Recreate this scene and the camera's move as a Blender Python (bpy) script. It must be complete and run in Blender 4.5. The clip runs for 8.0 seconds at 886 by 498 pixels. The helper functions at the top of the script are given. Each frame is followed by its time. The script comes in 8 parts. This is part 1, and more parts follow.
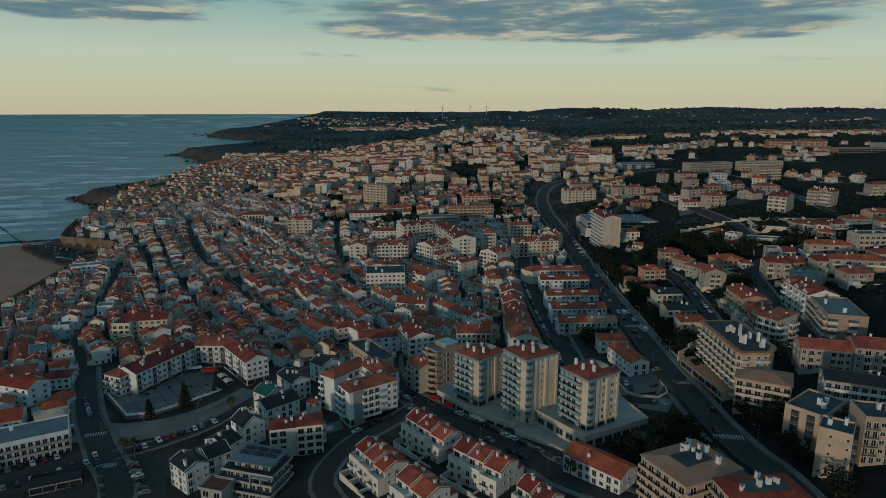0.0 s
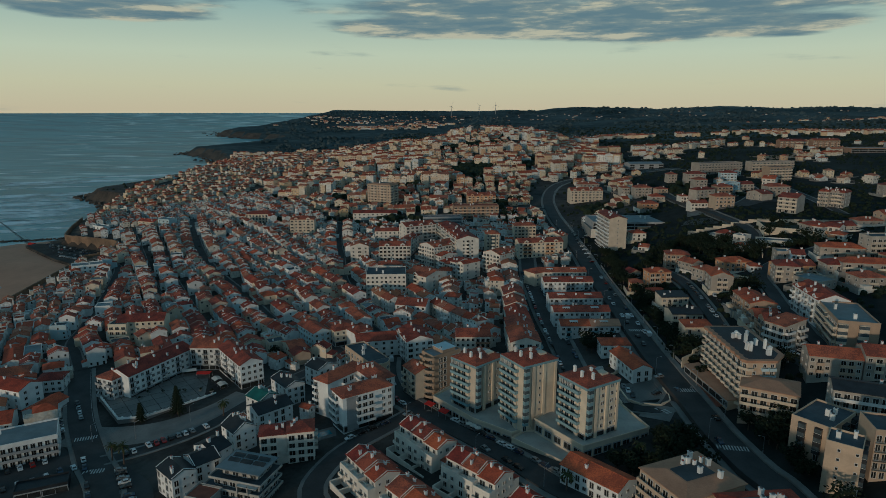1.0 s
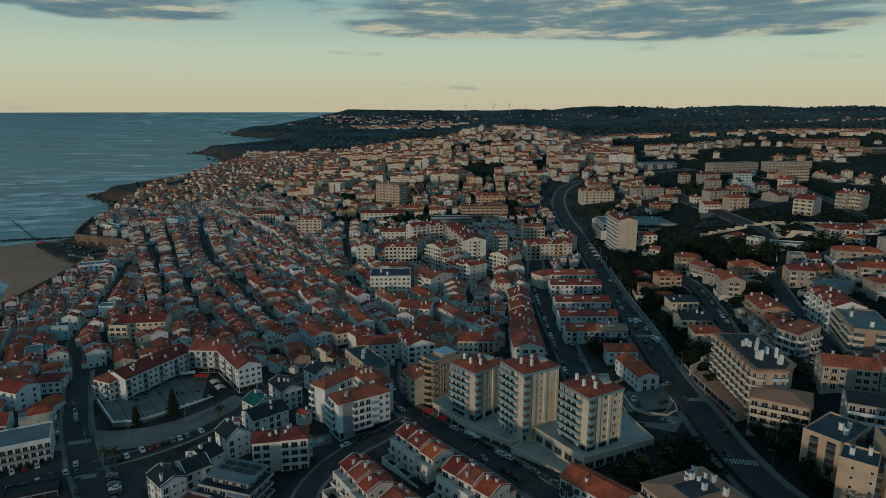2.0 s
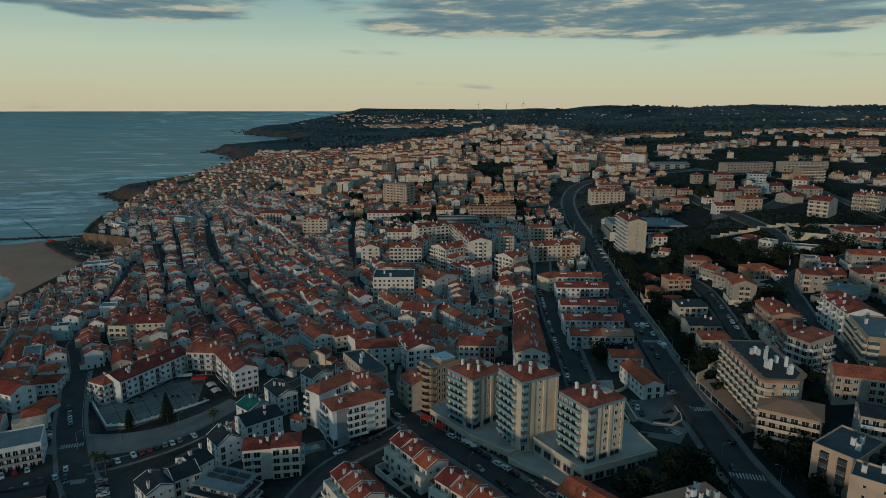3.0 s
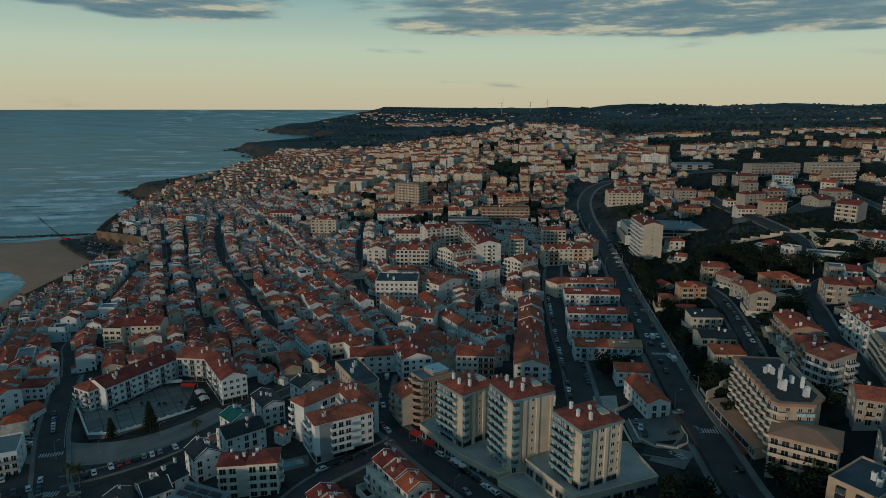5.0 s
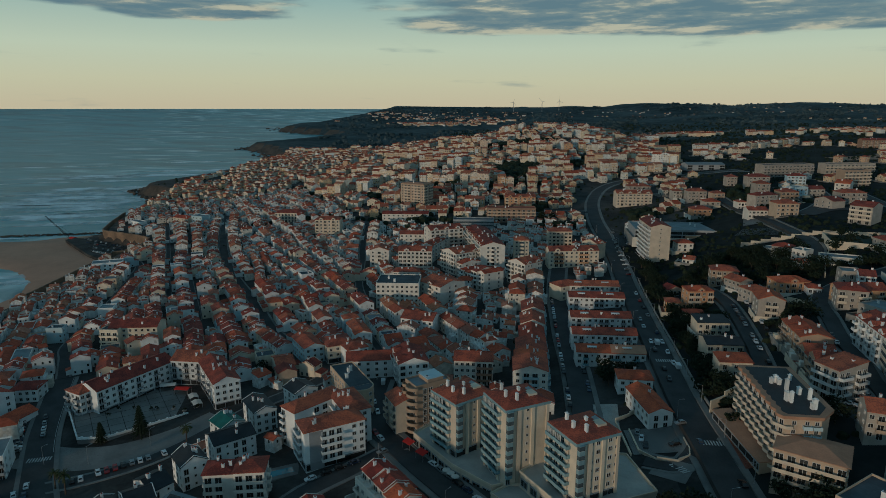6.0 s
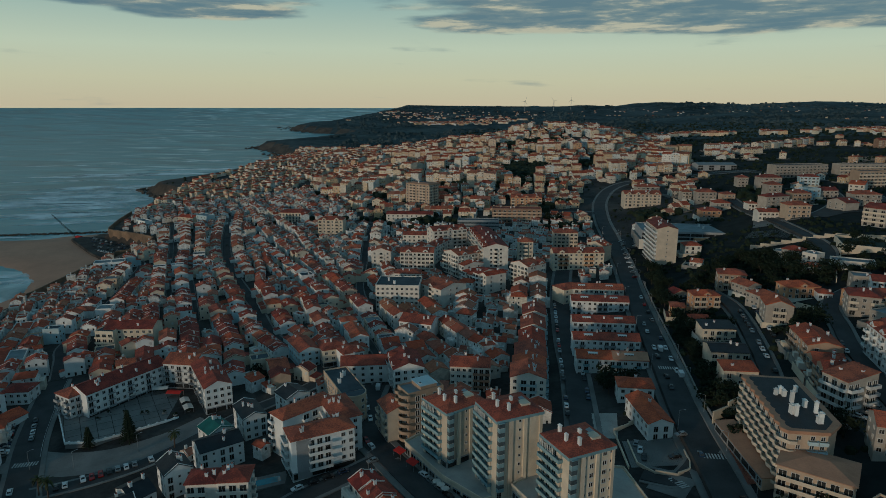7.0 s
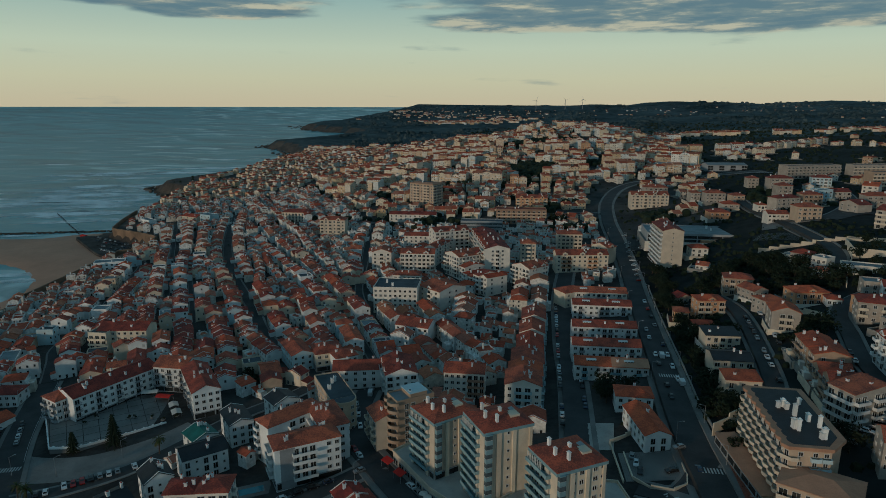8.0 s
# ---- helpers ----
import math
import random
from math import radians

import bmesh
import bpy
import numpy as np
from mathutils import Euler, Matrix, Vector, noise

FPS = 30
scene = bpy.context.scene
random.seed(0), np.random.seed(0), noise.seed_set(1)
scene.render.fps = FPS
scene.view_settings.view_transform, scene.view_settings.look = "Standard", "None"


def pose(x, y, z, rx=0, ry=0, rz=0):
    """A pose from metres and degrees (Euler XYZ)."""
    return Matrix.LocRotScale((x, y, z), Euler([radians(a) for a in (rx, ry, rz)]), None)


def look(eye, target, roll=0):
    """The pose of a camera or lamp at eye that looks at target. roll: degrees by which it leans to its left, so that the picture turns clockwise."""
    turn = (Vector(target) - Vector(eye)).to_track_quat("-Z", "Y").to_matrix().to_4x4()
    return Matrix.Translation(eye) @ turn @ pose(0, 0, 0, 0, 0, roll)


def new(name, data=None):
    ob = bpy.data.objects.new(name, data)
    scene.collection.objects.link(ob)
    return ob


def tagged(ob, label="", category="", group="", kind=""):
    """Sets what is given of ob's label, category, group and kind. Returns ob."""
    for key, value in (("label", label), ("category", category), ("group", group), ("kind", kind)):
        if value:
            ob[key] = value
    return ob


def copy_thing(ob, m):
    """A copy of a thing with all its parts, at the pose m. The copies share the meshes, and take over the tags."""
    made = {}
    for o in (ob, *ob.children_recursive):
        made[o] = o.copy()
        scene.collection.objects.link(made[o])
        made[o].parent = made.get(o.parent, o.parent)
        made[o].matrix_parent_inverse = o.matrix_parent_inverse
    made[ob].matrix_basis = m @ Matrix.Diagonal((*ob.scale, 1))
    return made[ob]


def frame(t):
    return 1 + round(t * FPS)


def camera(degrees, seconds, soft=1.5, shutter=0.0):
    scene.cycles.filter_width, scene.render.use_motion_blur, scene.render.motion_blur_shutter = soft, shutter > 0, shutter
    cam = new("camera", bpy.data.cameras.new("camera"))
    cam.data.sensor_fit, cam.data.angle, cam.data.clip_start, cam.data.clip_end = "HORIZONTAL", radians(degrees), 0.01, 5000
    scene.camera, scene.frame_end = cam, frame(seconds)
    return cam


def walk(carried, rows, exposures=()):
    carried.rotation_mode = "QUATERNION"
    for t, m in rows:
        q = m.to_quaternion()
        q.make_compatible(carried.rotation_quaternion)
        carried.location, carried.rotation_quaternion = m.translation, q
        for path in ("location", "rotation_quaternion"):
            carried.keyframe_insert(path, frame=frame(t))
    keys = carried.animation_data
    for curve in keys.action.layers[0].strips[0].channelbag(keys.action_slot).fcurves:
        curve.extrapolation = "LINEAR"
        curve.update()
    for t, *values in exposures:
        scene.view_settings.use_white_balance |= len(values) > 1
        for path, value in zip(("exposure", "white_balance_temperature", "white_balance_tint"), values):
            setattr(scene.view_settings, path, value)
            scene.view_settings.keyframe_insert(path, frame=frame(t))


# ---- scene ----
cam = camera(70.1, 8.0, soft=0.75)
METRES, EYE, TILT, LEAN, TURN = 77.7, 130.0, 2.15, -3.05, 0.8
ROWS = [
    (0.0, 0.0, 0.0, 0.0, -0.77, -14.61, 2.96),
    (0.5, 0.0343, 0.0451, -0.0044, -0.47, -14.64, 2.95),
    (1.0, 0.0698, 0.0906, -0.0082, 0.1, -14.65, 2.96),
    (1.5, 0.1069, 0.1372, -0.0127, 0.76, -14.64, 2.98),
    (3.0, 0.2209, 0.2801, -0.0253, 2.63, -14.66, 3.04),
    (3.5, 0.2588, 0.328, -0.0294, 3.22, -14.67, 3.06),
    (4.0, 0.2968, 0.3772, -0.0333, 3.79, -14.67, 3.07),
    (4.5, 0.3342, 0.4262, -0.0373, 4.33, -14.67, 3.07),
    (6.0, 0.4456, 0.5763, -0.0499, 5.96, -14.67, 3.13),
    (6.5, 0.4834, 0.6278, -0.0539, 6.51, -14.69, 3.14),
    (7.0, 0.5235, 0.6807, -0.0579, 7.05, -14.69, 3.15),
    (7.5, 0.565, 0.7355, -0.0623, 7.58, -14.71, 3.15),
    (8.0, 0.6074, 0.7914, -0.0674, 8.11, -14.71, 3.15),
]
EXPOSURE, KELVIN, TINT = -0.25, 4700, 5
walk(cam, [(t, pose(0, 0, EYE, TILT, LEAN, TURN) @ pose(METRES * x, METRES * y, METRES * z, 90 + pitch, roll, yaw)) for t, x, y, z, yaw, pitch, roll in ROWS],
     exposures=[(0.0, EXPOSURE, KELVIN, TINT), (8.0, EXPOSURE, KELVIN, TINT)])

# ---- sky and sun: low winter sun over the sea behind the camera's left shoulder, broken cloud bank over the north ----
SUN_EL, SUN_AZ = 4.7, 213.0  # degrees; azimuth clockwise from +y
world = bpy.data.worlds.new("sky")
scene.world = world
world.use_nodes = True


def node(tree, kind, operation=None, data_type=None, blend_type=None, interpolation_type=None):
    n = tree.nodes.new(kind)
    if operation:
        n.operation = operation
    if data_type:
        n.data_type = data_type
    if blend_type:
        n.blend_type = blend_type
    if interpolation_type:
        n.interpolation_type = interpolation_type
    return n


def build_sky():
    t = world.node_tree
    t.nodes.clear()
    L = t.links.new
    out, bg = node(t, "ShaderNodeOutputWorld"), node(t, "ShaderNodeBackground")
    sky = node(t, "ShaderNodeTexSky")
    sky.sky_type, sky.sun_disc = "NISHITA", False
    sky.sun_elevation, sky.sun_rotation = radians(SUN_EL), radians(SUN_AZ)
    sky.air_density, sky.dust_density, sky.ozone_density = 1.4, 2.6, 1.5
    co, sep = node(t, "ShaderNodeTexCoord"), node(t, "ShaderNodeSeparateXYZ")
    L(co.outputs["Generated"], sep.inputs[0])
    # tint by height: cream at the horizon, grey teal higher up
    ramp = node(t, "ShaderNodeValToRGB")
    e = ramp.color_ramp.elements
    e[0].position, e[0].color = 0.0, (0.82, 0.58, 0.28, 1)
    e[1].position, e[1].color = 1.0, (0.106, 0.172, 0.174, 1)
    for p, c in ((0.035, (0.83, 0.65, 0.315, 1)), (0.08, (0.77, 0.69, 0.375, 1)), (0.16, (0.41, 0.49, 0.345, 1)), (0.34, (0.138, 0.222, 0.214, 1))):
        el = e.new(p)
        el.color = c
    L(sep.outputs["Z"], ramp.inputs[0])
    # the glow lies over the north; the southern sky is a duller blue grey
    dull = node(t, "ShaderNodeValToRGB")
    e = dull.color_ramp.elements
    e[0].position, e[0].color = 0.0, (0.285, 0.375, 0.33, 1)
    e[1].position, e[1].color = 1.0, (0.106, 0.172, 0.174, 1)
    el = e.new(0.36)
    el.color = (0.142, 0.222, 0.210, 1)
    L(sep.outputs["Z"], dull.inputs[0])
    north = node(t, "ShaderNodeMapRange", interpolation_type="SMOOTHSTEP")
    north.inputs["From Min"].default_value, north.inputs["From Max"].default_value = -0.35, 0.55
    L(sep.outputs["Y"], north.inputs[0])
    glow = node(t, "ShaderNodeMix", data_type="RGBA")
    L(north.outputs[0], glow.inputs["Factor"])
    L(dull.outputs[0], glow.inputs[6])
    L(ramp.outputs[0], glow.inputs[7])
    mix = node(t, "ShaderNodeMix", data_type="RGBA")
    mix.inputs["Factor"].default_value = 0.92
    scale = node(t, "ShaderNodeVectorMath", operation="SCALE")
    scale.inputs["Scale"].default_value = 0.12
    L(sky.outputs[0], scale.inputs[0])
    L(scale.outputs[0], mix.inputs[6])
    L(glow.outputs[2], mix.inputs[7])
    # cloud bank over the north, by bearing and height
    bear = node(t, "ShaderNodeMath", operation="ARCTAN2")
    L(sep.outputs["X"], bear.inputs[0])
    L(sep.outputs["Y"], bear.inputs[1])
    comb = node(t, "ShaderNodeCombineXYZ")
    L(bear.outputs[0], comb.inputs[0])
    L(sep.outputs["Z"], comb.inputs[1])
    mp = node(t, "ShaderNodeMapping")
    mp.inputs["Scale"].default_value, mp.inputs["Location"].default_value = (5.0, 34.0, 0.0), (2.3, 0.4, 0)
    L(comb.outputs[0], mp.inputs[0])
    n1 = node(t, "ShaderNodeTexNoise")
    n1.inputs["Scale"].default_value, n1.inputs["Detail"].default_value, n1.inputs["Roughness"].default_value = 1.0, 7, 0.52
    L(mp.outputs[0], n1.inputs["Vector"])

    def bank(az, el, wide, high, weight):
        """A soft mound of cloud round one bearing and height."""
        total = None
        for out, mid, size in ((bear.outputs[0], az, wide), (sep.outputs["Z"], el, high)):
            a = node(t, "ShaderNodeMath", operation="SUBTRACT")
            a.inputs[1].default_value = mid
            L(out, a.inputs[0])
            b = node(t, "ShaderNodeMath", operation="DIVIDE")
            b.inputs[1].default_value = size
            L(a.outputs[0], b.inputs[0])
            c = node(t, "ShaderNodeMath", operation="POWER")
            c.inputs[1].default_value = 2
            q = node(t, "ShaderNodeMath", operation="ABSOLUTE")
            L(b.outputs[0], q.inputs[0])
            L(q.outputs[0], c.inputs[0])
            if total is None:
                total = c
            else:
                d = node(t, "ShaderNodeMath", operation="ADD")
                L(total.outputs[0], d.inputs[0])
                L(c.outputs[0], d.inputs[1])
                total = d
        m = node(t, "ShaderNodeMapRange", interpolation_type="SMOOTHSTEP")
        m.inputs["From Min"].default_value, m.inputs["From Max"].default_value = 0.0, 1.0
        m.inputs["To Min"].default_value, m.inputs["To Max"].default_value = weight, 0.0
        L(total.outputs[0], m.inputs[0])
        return m.outputs[0]

    lift_out = n1.outputs[0]
    for az, el, wide, high, weight in ((0.21, 0.136, 0.54, 0.052, 0.44), (0.38, 0.108, 0.22, 0.020, 0.24), (0.04, 0.116, 0.28, 0.020, 0.22), (-0.56, 0.144, 0.30, 0.036, 0.38), (-0.46, 0.124, 0.16, 0.016, 0.28),
                                       (0.68, 0.170, 0.18, 0.036, 0.38), (0.0, 0.42, 3.0, 0.26, 0.10)):
        a = node(t, "ShaderNodeMath", operation="ADD")
        L(lift_out, a.inputs[0])
        L(bank(az, el, wide, high, weight), a.inputs[1])
        lift_out = a.outputs[0]
    mask = node(t, "ShaderNodeMapRange", interpolation_type="SMOOTHSTEP")
    mask.inputs["From Min"].default_value, mask.inputs["From Max"].default_value = 0.60, 0.82
    L(lift_out, mask.inputs[0])
    tone = node(t, "ShaderNodeValToRGB")
    e = tone.color_ramp.elements
    e[0].position, e[0].color = 0.42, (0.185, 0.23, 0.195, 1)
    e[1].position, e[1].color = 0.62, (0.66, 0.52, 0.28, 1)
    el = e.new(0.52)
    el.color = (0.27, 0.285, 0.21, 1)
    n2 = node(t, "ShaderNodeTexNoise")
    n2.inputs["Scale"].default_value, n2.inputs["Detail"].default_value, n2.inputs["Roughness"].default_value = 1.9, 7, 0.6
    off = node(t, "ShaderNodeVectorMath", operation="ADD")
    off.inputs[1].default_value = (5.0, 0.55, 2.0)
    L(mp.outputs[0], off.inputs[0])
    L(off.outputs[0], n2.inputs["Vector"])
    L(n2.outputs[0], tone.inputs[0])
    over = node(t, "ShaderNodeMix", data_type="RGBA")
    L(mask.outputs[0], over.inputs["Factor"])
    L(mix.outputs[2], over.inputs[6])
    L(tone.outputs[0], over.inputs[7])
    L(over.outputs[2], bg.inputs[0])
    bg.inputs[1].default_value = 1.0
    L(bg.outputs[0], out.inputs[0])


build_sky()
sun = new("sun", bpy.data.lights.new("sun", "SUN"))
sun.data.energy, sun.data.angle, sun.data.color = 1.5, radians(3.0), (1.0, 0.645, 0.33)
_a, _e = radians(SUN_AZ), radians(SUN_EL)
sun.matrix_world = look((0, 0, 400), (-math.sin(_a) * math.cos(_e), -math.cos(_a) * math.cos(_e), 400 - math.sin(_e)))

# ---- materials ----


def material(name, c1, c2, scale=0.3, rough=0.85, bump=0.0, bump_scale=8.0, vary=0.0, metal=0.0, spec=0.3, fine=0.25, stretch=(1, 1, 1), span=0.14):
    """Two colours mixed by coarse stains and fine grain, world-sized; vary: spread of brightness from object to object."""
    m = bpy.data.materials.new(name)
    m.use_nodes = True
    t = m.node_tree
    L = t.links.new
    bsdf = t.nodes["Principled BSDF"]
    geo = node(t, "ShaderNodeNewGeometry")
    mp = node(t, "ShaderNodeMapping")
    mp.inputs["Scale"].default_value = stretch
    L(geo.outputs["Position"], mp.inputs[0])
    a, b = node(t, "ShaderNodeTexNoise"), node(t, "ShaderNodeTexNoise")
    a.inputs["Scale"].default_value, a.inputs["Detail"].default_value = scale, 4
    b.inputs["Scale"].default_value, b.inputs["Detail"].default_value = scale * 9, 3
    L(mp.outputs[0], a.inputs["Vector"])
    L(mp.outputs[0], b.inputs["Vector"])
    s = node(t, "ShaderNodeMix", data_type="FLOAT")
    s.inputs["Factor"].default_value = fine
    L(a.outputs[0], s.inputs[2])
    L(b.outputs[0], s.inputs[3])
    r = node(t, "ShaderNodeMapRange")
    r.inputs["From Min"].default_value, r.inputs["From Max"].default_value = 0.5 - span, 0.5 + span
    L(s.outputs[0], r.inputs[0])
    mix = node(t, "ShaderNodeMix", data_type="RGBA")
    mix.inputs[6].default_value, mix.inputs[7].default_value = (*c1, 1), (*c2, 1)
    L(r.outputs[0], mix.inputs["Factor"])
    colour = mix.outputs[2]
    if vary:
        info = node(t, "ShaderNodeObjectInfo")
        hv = node(t, "ShaderNodeHueSaturation")
        v = node(t, "ShaderNodeMapRange")
        v.inputs["To Min"].default_value, v.inputs["To Max"].default_value = 1 - vary, 1 + vary * 0.6
        L(info.outputs["Random"], v.inputs[0])
        L(v.outputs[0], hv.inputs["Value"])
        w = node(t, "ShaderNodeMath", operation="MULTIPLY_ADD")
        w.inputs[1].default_value, w.inputs[2].default_value = vary * 0.05, 0.5 - vary * 0.025
        L(info.outputs["Random"], w.inputs[0])
        L(w.outputs[0], hv.inputs["Hue"])
        L(colour, hv.inputs["Color"])
        colour = hv.outputs[0]
    L(colour, bsdf.inputs["Base Color"])
    bsdf.inputs["Roughness"].default_value, bsdf.inputs["Metallic"].default_value = rough, metal
    bsdf.inputs["Specular IOR Level"].default_value = spec
    if bump:
        n = node(t, "ShaderNodeTexNoise")
        n.inputs["Scale"].default_value, n.inputs["Detail"].default_value = bump_scale, 5
        bp = node(t, "ShaderNodeBump")
        bp.inputs["Strength"].default_value, bp.inputs["Distance"].default_value = min(1.0, bump), 0.2
        L(mp.outputs[0], n.inputs["Vector"])
        L(n.outputs[0], bp.inputs["Height"])
        L(bp.outputs[0], bsdf.inputs["Normal"])
    return m


def island_material(name, stops, rough=0.85):
    """Colour by Random Per Island, for joined geometry of many pieces."""
    m = bpy.data.materials.new(name)
    m.use_nodes = True
    t = m.node_tree
    geo, ramp, bsdf = node(t, "ShaderNodeNewGeometry"), node(t, "ShaderNodeValToRGB"), t.nodes["Principled BSDF"]
    e = ramp.color_ramp.elements
    e[0].position, e[0].color = 0, (*stops[0], 1)
    e[1].position, e[1].color = 1, (*stops[-1], 1)
    for k, c in enumerate(stops[1:-1]):
        el = e.new((k + 1) / (len(stops) - 1))
        el.color = (*c, 1)
    nz, mx = node(t, "ShaderNodeTexNoise"), node(t, "ShaderNodeMix", data_type="RGBA", blend_type="MULTIPLY")
    nz.inputs["Scale"].default_value, nz.inputs["Detail"].default_value = 0.7, 5
    rg = node(t, "ShaderNodeMapRange")
    rg.inputs["From Min"].default_value, rg.inputs["From Max"].default_value = 0.3, 0.7
    rg.inputs["To Min"].default_value, rg.inputs["To Max"].default_value = 0.65, 1.1
    t.links.new(geo.outputs["Position"], nz.inputs["Vector"])
    t.links.new(nz.outputs[0], rg.inputs[0])
    t.links.new(geo.outputs["Random Per Island"], ramp.inputs[0])
    mx.inputs["Factor"].default_value = 1.0
    t.links.new(ramp.outputs[0], mx.inputs[6])
    t.links.new(rg.outputs[0], mx.inputs[7])
    t.links.new(mx.outputs[2], bsdf.inputs["Base Color"])
    bsdf.inputs["Roughness"].default_value = rough
    bsdf.inputs["Specular IOR Level"].default_value = 0.2
    return m


WHITE = material("white_plaster", (0.82, 0.82, 0.80), (0.66, 0.665, 0.66), 0.25, 0.9, vary=0.16)
CREAM = material("cream_plaster", (0.72, 0.62, 0.48), (0.58, 0.50, 0.39), 0.25, 0.9, vary=0.14)
BEIGE = material("beige_plaster", (0.56, 0.43, 0.31), (0.44, 0.34, 0.25), 0.25, 0.9, vary=0.12)
OCHRE = material("ochre_plaster", (0.60, 0.36, 0.20), (0.48, 0.28, 0.16), 0.25, 0.9, vary=0.12)
GREYW = material("grey_render", (0.36, 0.37, 0.38), (0.28, 0.29, 0.30), 0.25, 0.9, vary=0.12)
BROWN = material("brown_concrete", (0.34, 0.22, 0.15), (0.25, 0.16, 0.11), 0.3, 0.9)
WARMWHITE = material("warm_white_plaster", (0.78, 0.73, 0.65), (0.64, 0.60, 0.54), 0.25, 0.9, vary=0.10)
# pale slabs greyed down, so their shade sits in the base colour
SHADECON = material("pale_concrete_in_shade", (0.44, 0.43, 0.40), (0.33, 0.32, 0.30), 0.3, 0.9)
# darker, greyer copy of the cream plaster, with weaker sunlight painted in
SHADEDCREAM = material("shaded_cream_plaster", (0.47, 0.42, 0.36), (0.34, 0.305, 0.265), 0.25, 0.9, vary=0.16)
SANDWALL = material("sandy_render", (0.42, 0.31, 0.22), (0.32, 0.24, 0.175), 0.3, 0.9)
PALEBLUE = material("pale_blue_plaster", (0.50, 0.62, 0.66), (0.42, 0.52, 0.57), 0.25, 0.9, vary=0.1)
TEAL = material("teal_painted_concrete", (0.26, 0.38, 0.42), (0.19, 0.30, 0.34), 0.4, 0.8)
TILE = material("terracotta_tile", (0.41, 0.102, 0.056), (0.18, 0.054, 0.040), 0.22, 0.9, bump=0.8, bump_scale=3.0, vary=0.34, fine=0.5, span=0.08)
TILEO = material("orange_tile", (0.48, 0.104, 0.046), (0.25, 0.058, 0.034), 0.22, 0.9, bump=0.8, bump_scale=3.0, vary=0.24, fine=0.5, span=0.08)
MAROON = material("dark_red_tile", (0.30, 0.050, 0.034), (0.15, 0.032, 0.026), 0.22, 0.9, bump=0.8, bump_scale=3.0, fine=0.5, span=0.08)
TAN = material("sandy_brown_tile", (0.46, 0.26, 0.16), (0.34, 0.19, 0.12), 0.22, 0.9, bump=0.5, bump_scale=3.0, fine=0.4)
SLATE = material("dark_slate", (0.030, 0.034, 0.040), (0.018, 0.020, 0.024), 0.3, 0.6, bump=0.3, bump_scale=3.0)
GREEN = material("green_tile", (0.03, 0.14, 0.12), (0.02, 0.09, 0.08), 0.3, 0.6, bump=0.3, bump_scale=3.0)
DECK = material("grey_roof_felt", (0.10, 0.115, 0.13), (0.06, 0.07, 0.082), 0.2, 0.9, vary=0.25)
PALEDECK = material("pale_roof_sheet", (0.24, 0.27, 0.29), (0.17, 0.195, 0.21), 0.2, 0.7, vary=0.15)
GLASS = material("dark_window_glass", (0.012, 0.015, 0.018), (0.05, 0.052, 0.05), 0.25, 0.22, spec=0.45, vary=0.5)
# pale blue base colour puts a sky reflection into the glazed bays
SKYGLASS = material("bay_glass_sky_tint", (0.11, 0.135, 0.15), (0.05, 0.065, 0.075), 0.5, 0.18, spec=0.5)
FRAME = material("pale_window_frame", (0.62, 0.62, 0.60), (0.5, 0.5, 0.49), 0.5, 0.6)
RAIL = material("balcony_rail", (0.16, 0.17, 0.18), (0.10, 0.11, 0.12), 0.6, 0.5)
ASPHALT = material("asphalt", (0.062, 0.063, 0.064), (0.036, 0.038, 0.040), 0.12, 0.85, bump=0.2, bump_scale=6.0)
PAVE = material("limestone_paving", (0.225, 0.218, 0.206), (0.145, 0.142, 0.136), 0.10, 0.9, bump=0.3, bump_scale=4.0)
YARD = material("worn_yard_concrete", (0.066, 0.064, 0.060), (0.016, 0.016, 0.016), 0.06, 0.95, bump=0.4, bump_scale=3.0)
DECKSTONE = material("pale_terrace_slabs", (0.46, 0.44, 0.40), (0.34, 0.325, 0.30), 0.15, 0.9, bump=0.2, bump_scale=4.0)
CLAY = material("red_clay_paving", (0.30, 0.10, 0.06), (0.19, 0.068, 0.045), 0.3, 0.9)
KERB = material("pale_kerb_stone", (0.30, 0.29, 0.27), (0.22, 0.215, 0.2), 0.5, 0.9)
PAINT = material("white_road_paint", (0.55, 0.55, 0.53), (0.35, 0.35, 0.34), 0.6, 0.8)
SAND = material("wet_and_dry_sand", (0.48, 0.285, 0.19), (0.36, 0.215, 0.145), 0.02, 0.95, bump=0.4, bump_scale=1.5)
ROCK = material("coastal_rock", (0.13, 0.098, 0.072), (0.040, 0.036, 0.032), 0.04, 0.95, bump=1.0, bump_scale=0.4)
SEAWALL = material("weathered_sea_wall_stone", (0.27, 0.185, 0.12), (0.12, 0.09, 0.065), 0.08, 0.95, bump=0.8, bump_scale=0.8)
# scrub darkened towards blue, with the eastern slope's weak sunlight painted in
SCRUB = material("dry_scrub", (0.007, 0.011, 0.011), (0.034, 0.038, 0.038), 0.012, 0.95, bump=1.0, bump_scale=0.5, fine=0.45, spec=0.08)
# bluer and paler than real pines: distance haze painted into the base colour
HAZY_WOODS = material("far_pine_woods_with_haze", (0.012, 0.026, 0.032), (0.085, 0.110, 0.118), 0.0035, 0.95, bump=1.0, bump_scale=0.12, fine=0.45, spec=0.08)
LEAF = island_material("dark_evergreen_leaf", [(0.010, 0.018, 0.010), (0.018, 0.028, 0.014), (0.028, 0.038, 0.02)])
BARK = material("grey_brown_bark", (0.12, 0.09, 0.065), (0.07, 0.05, 0.04), 2.0, 0.95, bump=0.6)
